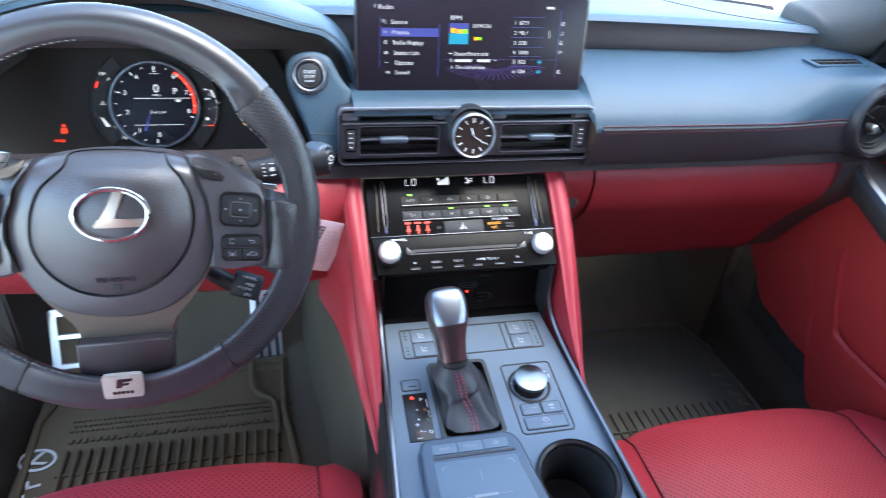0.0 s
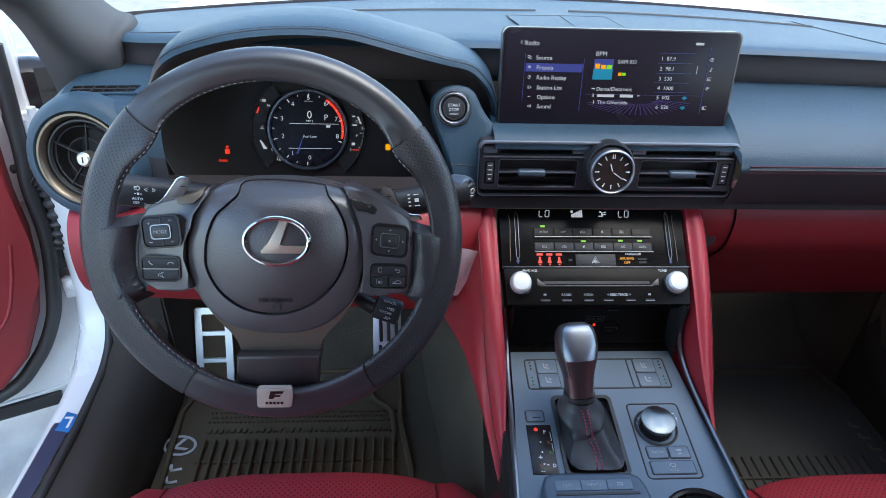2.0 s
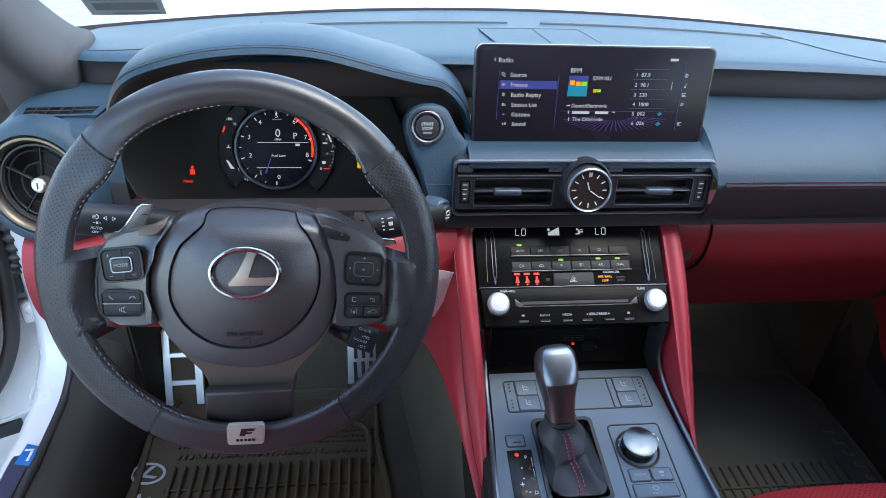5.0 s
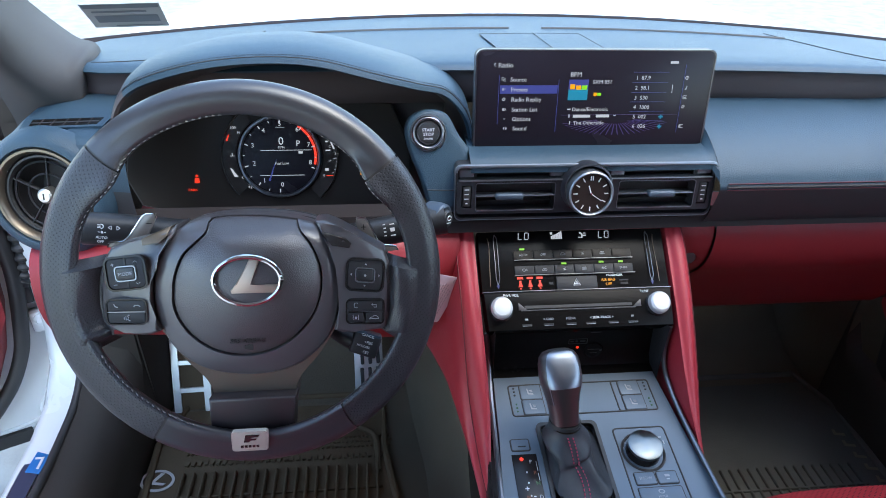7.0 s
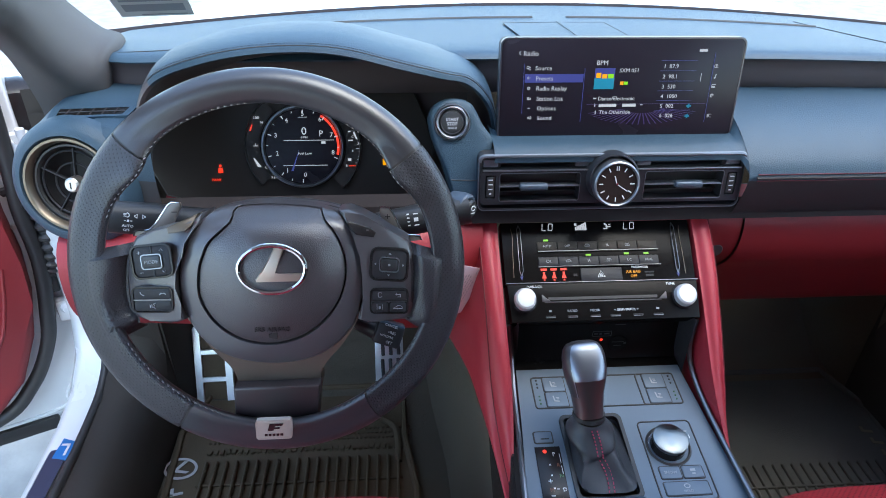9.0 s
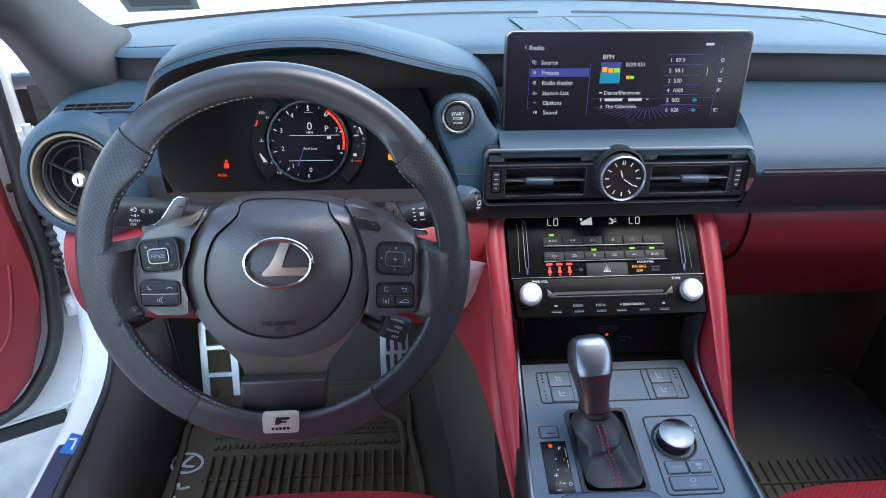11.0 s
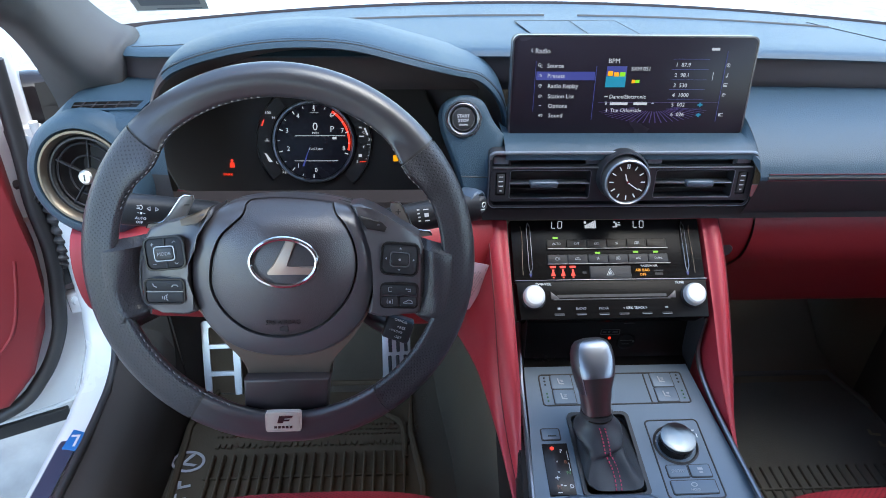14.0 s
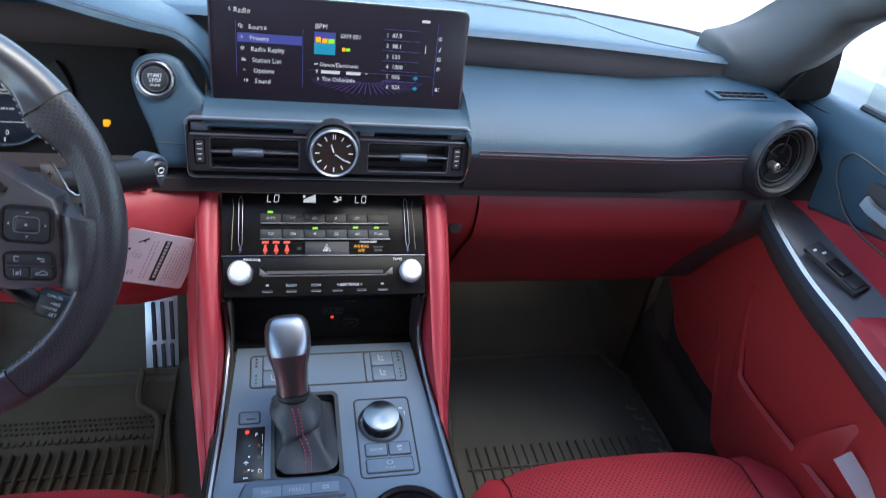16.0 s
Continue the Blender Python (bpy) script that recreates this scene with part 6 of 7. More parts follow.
def build_pocket():
    p = thing("pocket", HERE, "glossy black storage pocket under the audio panel", "pocket")
    rows = [[(x, 0.776, 0.768), (x, 0.794, 0.764), (x, 0.800, 0.756), (x, 0.7985, 0.725), (x, 0.795, 0.694), (x, 0.788, 0.685), (x, 0.768, 0.683)] for x in span(-0.112, 0.112, 6)]
    part("liner", loft(rows), PANEL, p)
    for s in (-1, 1):
        part("cheek", loft([[(s * 0.1125, y, 0.768), (s * 0.1115, y, 0.72), (s * 0.112, y, 0.675)] for y in (0.760, 0.78, 0.802)]), SLATE_DARK, p)
    face = pose(0, 0.7975, 0.725, 87)
    part("legend", join(ring_prism(rrect(0.026, 0.0085, 0.001, 2, 0.0, 0.0), rrect(0.0245, 0.0070, 0.001, 2, 0.0, 0.0), 0, 0.0006), bars([(-0.008, 0, 0.005, 0.0022), (-0.002, 0, 0.003, 0.003), (0.0065, 0, 0.007, 0.0022)], 0.0003)), BUTTON_GREY, p, "small framed legend", m=face @ pose(0.009, -0.004, 0.0006))
    part("lamp", lathe([(0, 0.0014), (0.0018, 0.001), (0.0022, 0)], 12), LIT_RED, p, "tiny lit red lamp", m=face @ pose(0.009, -0.014, 0.0006))
    sock = part("socket", lathe([(0, 0.0), (0.011, 0.0), (0.0125, 0.0012), (0.0135, 0.0)], 24), PANEL, p, "covered power socket", m=face @ pose(0.032, -0.020, 0.0008))
    part("socket_mark", bars([(0, 0.002, 0.016, 0.0009), (0.010, 0.000, 0.003, 0.003), (0, -0.004, 0.010, 0.0007)], 0.0006), BUTTON_GREY, sock)
    part("legend", bars([(0.060, -0.036, 0.006, 0.0009), (0.032, 0.010, 0.014, 0.0008)], 0.001), BUTTON_GREY, p, m=face)



fill_display(bpy.data.objects["display"])
fill_climate(bpy.data.objects["climate_panel"])
build_pocket()


# ---- console switches, gear lever ----
def fill_console(c):
    z = 0.0004
    def groove(pts, name="groove"):
        part(name, tube([(x, y, 0.0) for x, y in pts + pts[:1]], 0.0011, 6, caps=False), DEEP, c)
    groove(rrect(0.188, 0.048, 0.004, 3, 0.003, 0.0145))
    for s in (-1, 1):
        cx = 0.003 + s * 0.066
        groove(rrect(0.050, 0.0475, 0.003, 3, 0.003 + s * 0.069, 0.0145))
        for k, v in enumerate((0.0262, 0.0030)):
            key = part("seat_key", prism(rrect(0.027, 0.0215, 0.002, 3, cx, v), -0.002, 0.0016, 0.0008), CONSOLE, c, "grey seat heating key")
            part("key_gap", tube([(x, y, 0.0002) for x, y in rrect(0.028, 0.0225, 0.002, 3, cx, v)] + [(cx + 0.014, v + 0.00925, 0.0002)], 0.0007, 5), DEEP, key)
            part("legend", join(prism([(cx - 0.005, v + 0.005), (cx - 0.0035, v + 0.005), (cx - 0.0025, v - 0.002), (cx + 0.003, v - 0.003), (cx + 0.003, v - 0.0045), (cx - 0.004, v - 0.004)], 0.0015, 0.002, 0),
                                bars([(cx + 0.001 * k, v + 0.002, 0.004, 0.0012), (cx + 0.001, v, 0.003, 0.001)], 0.0018)), LEGEND_DIM, key)
        for k in range(3):
            part("dot", lathe([(0, 0.0006), (0.0012, 0.0005), (0.0014, 0)], 10), INK, c, m=pose(0.003 + s * 0.0875, 0.0335 - k * 0.0055, z))
            part("dot", lathe([(0, 0.0006), (0.0011, 0.0005), (0.0013, 0)], 10), LIT_GREEN_DIM, c, m=pose(0.003 + s * 0.0875, 0.0085 - k * 0.0055, z))
    key = part("small_key", prism(rrect(0.021, 0.0145, 0.002, 3, -0.0905, -0.051), -0.002, 0.0012, 0.0006), CONSOLE, c)
    groove(rrect(0.022, 0.0155, 0.002, 3, -0.0905, -0.051))
    part("legend", bars([(-0.0890, -0.0535, 0.010, 0.0016)], 0.0013), INK, key)
    # gear indicator
    g = part("gear_indicator", prism([(-0.1035, -0.064), (-0.0735, -0.064), (-0.0745, -0.130), (-0.1045, -0.130)][::-1], -0.002, 0.0012, 0.0005), GLOSS, c, "glossy black gear indicator")
    for n, x, v, m in (("P", -0.0825, -0.0735, LEGEND), ("R", -0.0795, -0.0880, LIT_AMBER_DIM), ("N", -0.0785, -0.1015, LIT_GREEN_DIM), ("D", -0.0780, -0.1185, LEGEND), ("M", -0.0925, -0.1185, LIT_AMBER_DIM)):
        part("writing", lettering(n, 0.0064, x, v - 0.003, 0.0014, "CENTER"), m, g)
    part("legend", bars([(-0.0895, v, 0.0018, 0.0018) for v in (-0.088, -0.1015, -0.1175)] + [(-0.0760, -0.0805, 0.0006, 0.012), (-0.0762, -0.0950, 0.0006, 0.010), (-0.0925, -0.1085, 0.005, 0.0009), (-0.0925, -0.1085, 0.0009, 0.005), (-0.0925, -0.1265, 0.005, 0.0009), (-0.0855, -0.1185, 0.003, 0.0009)], 0.0015), LEGEND, g)
    part("lamp", lathe([(0, 0.0008), (0.0022, 0.0006), (0.0026, 0)], 12), LIT_RED, g, "lit red lamp", m=pose(-0.0925, -0.0705, 0.0012))
    # drive mode panel
    groove(rrect(0.065, 0.103, 0.005, 3, 0.0610, -0.0865))
    part("knob_well", lathe([(0.0235, 0.0005), (0.0250, 0.002), (0.0270, 0.0005)], 40), DEEP, c, m=pose(0.0570, -0.0695, 0))
    k = part("drive_knob", lathe([(0.0, 0.0148), (0.0002, 0.0148), (0.0196, 0.0154), (0.0204, 0.0150), (0.0206, 0.0125), (0.0200, 0.0105)], 64), TURNED, c, "round turned metal knob", m=pose(0.0565, -0.0690, 0))
    part("knob_skirt", lathe([(0.0190, 0.0108), (0.0198, 0.0106), (0.0206, 0.0)], 48), GLOSS, k)
    part("legend", join(bars([(0.0345, -0.062, 0.0008, 0.006), (0.037, -0.056, 0.004, 0.001), (0.0405, -0.0505, 0.005, 0.001), (0.058, -0.0425, 0.010, 0.0014), (0.062, -0.0455, 0.005, 0.001), (0.083, -0.0505, 0.005, 0.001), (0.0865, -0.058, 0.001, 0.005)], z)), LEGEND, c)
    for cx, w, v, h, word in ((0.0480, 0.0235, -0.1045, 0.0150, "SNOW"), (0.0745, 0.0235, -0.1045, 0.0150, ""), (0.0612, 0.0510, -0.1245, 0.0160, "HOLD")):
        key = part("drive_key", prism(rrect(w, h, 0.0015, 3, cx, v), -0.002, 0.0014, 0.0006), CONSOLE, c)
        part("key_gap", tube([(x, y, 0.0002) for x, y in rrect(w + 0.0012, h + 0.0012, 0.002, 3, cx, v)] + [(cx + w / 2 + 0.0006, v + h / 2 - 0.0014, 0.0002)], 0.0007, 5), DEEP, key)
        if word == "SNOW":
            part("writing", lettering(word, 0.0050, cx, v - 0.0018, 0.0016, "CENTER"), LEGEND_DIM, key)
        elif word:
            part("writing", lettering(word, 0.0040, cx, v - 0.0050, 0.0016, "CENTER"), LEGEND_DIM, key)
            part("legend", ring_prism(ellipse(0.0038, 0.0028, 16, cx, v + 0.0025), ellipse(0.0026, 0.0019, 16, cx, v + 0.0025), 0.0012, 0.0018), LEGEND_DIM, key)
        else:
            part("legend", bars([(cx, v + 0.002, 0.006, 0.003), (cx, v - 0.0025, 0.004, 0.0016)], 0.0016), LEGEND_DIM, key)
    # touch pad
    t = part("touch_pad_frame", prism([(-0.0985, -0.150), (-0.094, -0.138), (-0.084, -0.1335), (0.004, -0.1350), (0.014, -0.140), (0.019, -0.152), (0.036, -0.262), (-0.100, -0.262)][::-1], -0.004, 0.011, 0.004, 3), SATIN_CONSOLE, c, "raised touch pad frame")
    part("touch_pad", prism([(-0.085, -0.1650), (0.008, -0.1665), (0.022, -0.250), (-0.087, -0.250)][::-1], 0.009, 0.0116, 0.0006), CONSOLE, t, "smooth grey touch surface")
    for i, w in enumerate(("MAP", "MENU", "")):
        x = -0.0705 + i * 0.0295
        key = part("key", prism(rrect(0.0285, 0.0125, 0.001, 2, x, -0.1505), 0.009, 0.0122, 0.0006), CONSOLE, t)
        if w:
            part("writing", lettering(w, 0.0055, x, -0.1525, 0.0124, "CENTER"), LEGEND_DIM, key)
        else:
            part("legend", bars([(x, -0.1515, 0.007, 0.001), (x + 0.003, -0.1500, 0.001, 0.003), (x, -0.1488, 0.006, 0.001)], 0.0123), LEGEND_DIM, key)
    part("pad_gap", box((-0.038, -0.1605, 0.0113), (0.094, 0.0030, 0.001), 0), DEEP, t)
    part("legend", bars([(-0.037, -0.186, 0.0006, 0.012), (-0.037, -0.210, 0.026, 0.0030), (-0.060, -0.2103, 0.014, 0.0006), (-0.014, -0.2103, 0.014, 0.0006), (-0.0745, -0.172, 0.006, 0.0006), (-0.0775, -0.1745, 0.0006, 0.005), (0.0000, -0.172, 0.006, 0.0006), (0.0030, -0.1745, 0.0006, 0.005)], 0.0118), LEGEND_DIM, t)
    # cup holder
    part("cup_ring", lathe([(0.0415, -0.002), (0.0425, 0.003), (0.0455, 0.0045), (0.0485, 0.003), (0.049, -0.002)], 48), GLOSS, c, "glossy cup holder ring", m=pose(0.0735, -0.2000, 0.0))
    part("cup_well", lathe([(0.0, -0.070), (0.032, -0.070), (0.037, -0.066), (0.0395, -0.03), (0.0412, -0.004), (0.0422, 0.0008)], 40), TRIM, c, "dark cup well", m=pose(0.0735, -0.2000, 0.0))


def build_gear_lever():
    g = thing("gear_lever", HERE, "metal and leather gear lever with stitched leather boot", "gear lever")
    con = pose(0, 0.72, 0.677, 8)
    fr = [con @ Vector((x, y, 0.0)) for x, y in rrect(0.073, 0.109, 0.007, 6, -0.0285, -0.0785)]
    part("boot_frame", ring_prism(rrect(0.077, 0.113, 0.008, 6, -0.0285, -0.0785), rrect(0.068, 0.104, 0.006, 6, -0.0285, -0.0785), -0.004, 0.003), TRIM, g, m=con)
    base, neck = con @ Vector((-0.0285, -0.0785, 0.0005)), Vector((-0.0430, 0.662, 0.714))
    rows = []
    n = 48
    def at(keys, f):
        k = min(int(f * (len(keys) - 1)), len(keys) - 2)
        g = f * (len(keys) - 1) - k
        g = g * g * (3 - 2 * g)
        return keys[k] + (keys[k + 1] - keys[k]) * g
    for k in range(21):
        f = k / 20
        row = []
        rx = at((0.0342, 0.0312, 0.0265, 0.0230, 0.0218, 0.0228, 0.0245, 0.0242, 0.0218, 0.0197, 0.0185), f)
        ry = at((0.0522, 0.0485, 0.0425, 0.0375, 0.0345, 0.0325, 0.0300, 0.0262, 0.0228, 0.0203, 0.0190), f)
        q = 2.0 + 3.2 * (1 - f) ** 2
        for i in range(n):
            a = 2 * math.pi * i / n
            ca, sa = math.cos(a), math.sin(a)
            k2 = (abs(ca) ** q + abs(sa) ** q) ** (-1 / q)
            # soft diagonal folds running from the corners to the middle
            slack = math.sin(math.pi * min(1, f * 1.15)) if f < 0.87 else 0
            front = a - 1.5 * math.pi
            env = math.sin(math.pi * min(1.0, f / 0.55))
            puff = math.exp(-((f - 0.66) / 0.13) ** 2)
            fold = 0.0085 * env * (math.exp(-((front + 0.75) / 0.22) ** 2) + math.exp(-((front - 0.70) / 0.20) ** 2)) - 0.0050 * env * math.exp(-(front / 0.42) ** 2)
            fold += 0.0055 * puff * max(0.0, -ca) ** 2 + 0.0025 * puff * max(0.0, ca) - 0.0040 * math.exp(-((f - 0.46 - 0.12 * ca) / 0.07) ** 2) * max(0.0, -sa) + 0.0010 * math.sin(5 * a + 9 * f) * slack
            q0 = base.lerp(neck, f)
            row.append(Vector((q0.x, q0.y, base.z + (neck.z - base.z) * f ** 1.35)) + Vector((ca * k2 * (rx + fold), sa * k2 * (ry + fold), 0)))
        rows.append(row)
    part("boot", loft(rows, closed=True), BOOT, g, "creased black leather boot")
    for off in (-1, 1):
        st = bmesh.new()
        line = [r[36] + Vector((off * 0.0030 + 0.004 * math.sin(math.pi * i / 10) * (1 if i < 10 else -0.4), -0.0004, 0.0006)) for i, r in enumerate(rows)]
        line = smooth_line(line, 4)
        for i in range(2, len(line) - 4, 4):
            d = line[i + 1] - line[i]
            m = Matrix.Translation(line[i]) @ d.to_track_quat("Y", "Z").to_matrix().to_4x4() @ Matrix.Diagonal((0.0011, d.length * 2.2, 0.0010, 1))
            bmesh.ops.create_cube(st, size=1, matrix=m)
        part("stitching", st, STITCH_BRIGHT, g, "red thread stitches")
    part("collar", tube([neck + Vector((0, 0, -0.002)), neck + Vector((0, 0.001, 0.003))], 0.0186, 24), TRIM, g)
    # knob: sections along the axis, a metal face towards the seats
    top = Vector((-0.0505, 0.703, 0.789))
    # height, half width, depth towards the seats, depth away from them
    prof = ((0.0, 0.0178, 0.0172, 0.0165), (0.12, 0.0180, 0.0182, 0.0170), (0.30, 0.0200, 0.0205, 0.0180), (0.44, 0.0232, 0.0235, 0.0195), (0.54, 0.0255, 0.0262, 0.0205), (0.60, 0.0264, 0.0258, 0.0210), (0.70, 0.0270, 0.0222, 0.0215), (0.82, 0.0266, 0.0175, 0.0215), (0.91, 0.0245, 0.0130, 0.0200), (0.97, 0.0205, 0.0095, 0.0160), (1.0, 0.0150, 0.0055, 0.0105), (1.009, 0.0075, 0.0030, 0.0055), (1.01, 0.0004, 0.0002, 0.0003))
    ax = (top - neck).normalized()
    side = Vector((1, 0, 0)); side = (side - ax * side.dot(ax)).normalized()
    back = ax.cross(side)
    def skin(a0, a1, n, f0=0.0, f1=1.01, grow=0.0, q=2.6):
        out = []
        for f, rx, rb, rf in [(f, rx * 0.91, rb * 0.95, rf * 0.95) for f, rx, rb, rf in prof]:
            if f0 <= f <= f1:
                r = []
                for i in range(n + 1):
                    a = radians(a0 + (a1 - a0) * i / n)
                    ca, sa = math.cos(a), math.sin(a)
                    k2 = (abs(ca) ** q + abs(sa) ** q) ** (-1 / q)
                    r.append(neck.lerp(top, f) + side * (ca * k2 * (rx + grow)) + back * (sa * k2 * ((rb if sa < 0 else rf) + grow)))
                out.append(r)
        return loft(out)
    part("knob_body", skin(0, 360, 48), WHEEL_LEATHER, g, "black leather knob sides")
    part("knob_face", skin(226, 314, 24, 0.54, 1.01, 0.0008), KNOB_METAL, g, "polished metal face")
    part("knob_front", skin(230, 310, 22, 0.0, 0.56, 0.0008), KNOB_BROWN_SHEEN, g, "metal lower face, brown reflection in its colour")
    for a in (225, 312):
        part("knob_edge", skin(a, a + 3, 2, 0.30, 0.72, 0.0012), KNOB_METAL, g)
    part("knob_stem", skin(180, 360, 24, 0.0, 0.31, 0.0004), KNOB_BROWN_SHEEN, g, "dark metal stem")


fill_console(bpy.data.objects["centre_console"])
build_gear_lever()


# ---- seats, mats, pedals ----
def build_seat(name, cx, y1, label):
    s = thing(name, pose(cx, 0, 0), label, "car seat", "front seats")
    rows, side_l, side_r = [], [], []
    for y, z in ((y1 - 0.012, 0.40), (y1, 0.455), (y1 - 0.008, 0.485), (y1 - 0.035, 0.50), (y1 - 0.12, 0.498), (y1 - 0.30, 0.475), (y1 - 0.5, 0.46)):
        rows.append([(x, y - 0.026 * (x / 0.2) ** 4, z + 0.004 * math.cos(x / 0.17 * 1.5)) for x in span(-0.187, 0.187, 12)])
        for k, st in ((-1, side_l), (1, side_r)):
            st.append([(k * 0.1875, y - 0.020, z - 0.001), (k * 0.212, y - 0.026, z + 0.010), (k * 0.242, y - 0.050, z + 0.010), (k * 0.262, y - 0.10, z - 0.03), (k * 0.268, y - 0.14, z - 0.10)])
    part("cushion", loft(rows), RED_PERF, s, "perforated red leather cushion")
    for st in (side_l, side_r):
        part("side_bolster", loft(st), RED, s)
    for k in (-1, 1):
        part("seam", tube([(k * 0.1876, y - 0.020, z + 0.0005) for y, z in ((y1, 0.455), (y1 - 0.008, 0.486), (y1 - 0.035, 0.501), (y1 - 0.12, 0.499), (y1 - 0.3, 0.476))], 0.0013, 6), RED_SEAM, s)
    part("base", box((0, y1 - 0.30, 0.36), (0.40, 0.46, 0.14), 0.02), TRIM, s)
    back = [[(x, y1 - 0.52 - 0.27 * f - 0.03 * math.cos(x * 6), 0.47 + 0.62 * f) for x in span(-0.22, 0.22, 8)] for f in (0, 0.25, 0.5, 0.75, 1.0)]
    part("backrest", thick(loft(back), 0.09), RED, s)
    return s


build_seat("car_seat", -0.393, 0.745, "red perforated leather driver's seat")
build_seat("car_seat", 0.440, 0.722, "red perforated leather passenger seat")


def build_mat(name, cx, mirror, label, dy=0.0):
    m = thing(name, pose(cx, 0, 0), label, "floor mat", "floor mats")
    k = -1 if mirror else 1
    rubber = RUBBER_CLEAN if mirror else RUBBER
    out = [(-0.27, 0.45), (0.155, 0.45), (0.15, 0.90), (0.13, 1.02), (0.13, 1.16), (-0.26, 1.16), (-0.30, 1.05), (-0.29, 0.85)]
    out = [(k * x, y) for x, y in out]
    part("sheet", prism(out if k > 0 else out[::-1], 0.278, 0.286, 0.003), rubber, m)
    rim = [(x, y, 0.288) for x, y in out] + [(*out[0], 0.288)]
    part("rim", tube(rim, 0.007, 8), rubber, m)
    for i in range(20):
        x = k * (-0.235 + i * 0.0185)
        part("rib", box((x, 0.84 + dy, 0.290 if not mirror else 0.2875), (0.005, 0.27, 0.012 if not mirror else 0.006), 0.002, 1), rubber, m)
    for j in range(4):
        part("cross_rib", box((k * -0.06, 0.745 + dy + j * 0.06, 0.288), (0.37, 0.004, 0.006), 0.001, 1), rubber, m)
    return m


build_mat("driver_mat", -0.385, False, "dusty black ribbed rubber floor mat with emblem")
build_mat("passenger_mat", 0.400, True, "black ribbed rubber floor mat in the passenger footwell", -0.06)


# ---- pedals, footrest, mat marks ----
def build_pedals():
    a = thing("accelerator_pedal", pose(-0.282, 1.205, 0.345, 62, 0, 4), "brushed metal accelerator pedal with black rubber bars", "pedal")
    part("plate", prism([(-0.030, 0.080), (0.030, 0.080), (0.026, -0.082), (-0.034, -0.082)][::-1], -0.008, 0.0, 0.002), PEDAL, a)
    for i in range(3):
        x = -0.017 + i * 0.0165
        part("rubber_bar", box((x + 0.002, 0.030, 0.001), (0.0075, 0.078, 0.004), 0.0015, 1), TRIM, a, "black rubber bar")
        part("rubber_bar", box((x, -0.045, 0.001), (0.0075, 0.058, 0.004), 0.0015, 1), TRIM, a, "black rubber bar")
    part("toe_flap", prism([(-0.034, -0.060), (-0.034, -0.082), (-0.050, -0.082)], -0.004, 0.0, 0.001), PEDAL, a)
    f = thing("footrest", pose(-0.640, 1.165, 0.345, 66, 0, 2), "white metal framed footrest with rubber pad", "footrest")
    part("frame", ring_prism(rrect(0.074, 0.185, 0.006, 4), rrect(0.046, 0.158, 0.004, 4), -0.006, 0.003), PEDAL, f, "pale metal frame")
    part("pad", box((0, 0, -0.004), (0.050, 0.160, 0.004), 0.001), RUBBER, f)
    for v in (-0.020, 0.038):
        part("cross_bar", box((0, v, 0.0), (0.050, 0.011, 0.005), 0.0015, 1), PEDAL, f)


build_pedals()


def mark_mats():
    m = bpy.data.objects["driver_mat"]
    random.seed(4)
    studs = bmesh.new()
    for i in range(34):
        bmesh.ops.create_cube(studs, size=1, matrix=Matrix.Translation((-0.235 + i * 0.0112, 0.998 + 0.002 * random.random(), 0.2885)) @ Matrix.Rotation(random.uniform(-0.4, 0.4), 4, "Z") @ Matrix.Diagonal((0.0065, 0.010, 0.005, 1)))
    for i in range(46):
        for j in range(3):
            bmesh.ops.create_cube(studs, size=1, matrix=Matrix.Translation((-0.24 + i * 0.0084 + 0.004 * (j % 2), 1.022 + j * 0.012, 0.288)) @ Matrix.Rotation(0.785, 4, "Z") @ Matrix.Diagonal((0.0035, 0.0035, 0.004, 1)))
    tagged(part("stud", studs, RUBBER, m, "small raised rubber studs"), "small raised rubber studs", kind="stuff")
    part("heel_lip", tube(smooth_line([(0.118, 0.96, 0.289), (0.112, 1.04, 0.292), (0.075, 1.075, 0.296), (0.070, 1.15, 0.305)], 5), 0.006, 8), RUBBER, m, "raised rubber lip beside the pedal")
    e = pose(-0.281, 0.966, 0.2875, 0, 0, -10)
    part("emblem", ring_prism(ellipse(0.031, 0.024, 32), ellipse(0.026, 0.019, 32), 0, 0.0012), MAT_PRINT, m, "pale oval emblem", m=e)
    part("emblem_bar", prism([(0.000, 0.017), (0.007, 0.017), (-0.004, -0.004), (0.018, -0.004), (0.014, -0.009), (-0.012, -0.009)], 0, 0.0012, 0), MAT_PRINT, m, m=e)
    for i in range(4):
        part("brand_bar", join(box((0, 0, 0), (0.016, 0.006, 0.001), 0), box((0.006, 0.008, 0), (0.005, 0.022, 0.001), 0)), MAT_PRINT, m, "pale plain bar", m=pose(-0.283 - 0.001 * i, 0.915 - i * 0.027, 0.2875, 0, 0, -78))
    m = bpy.data.objects["passenger_mat"]
    for i in range(5):
        part("brand_bar", join(box((0, 0, 0), (0.006, 0.022, 0.001), 0), box((0.006, 0.008, 0), (0.010, 0.006, 0.001), 0)), MAT_PRINT_DIM, m, "faint pale bar", m=pose(0.262 + 0.004 * i, 0.985 - i * 0.029, 0.2875, 0, 0, 80))


mark_mats()


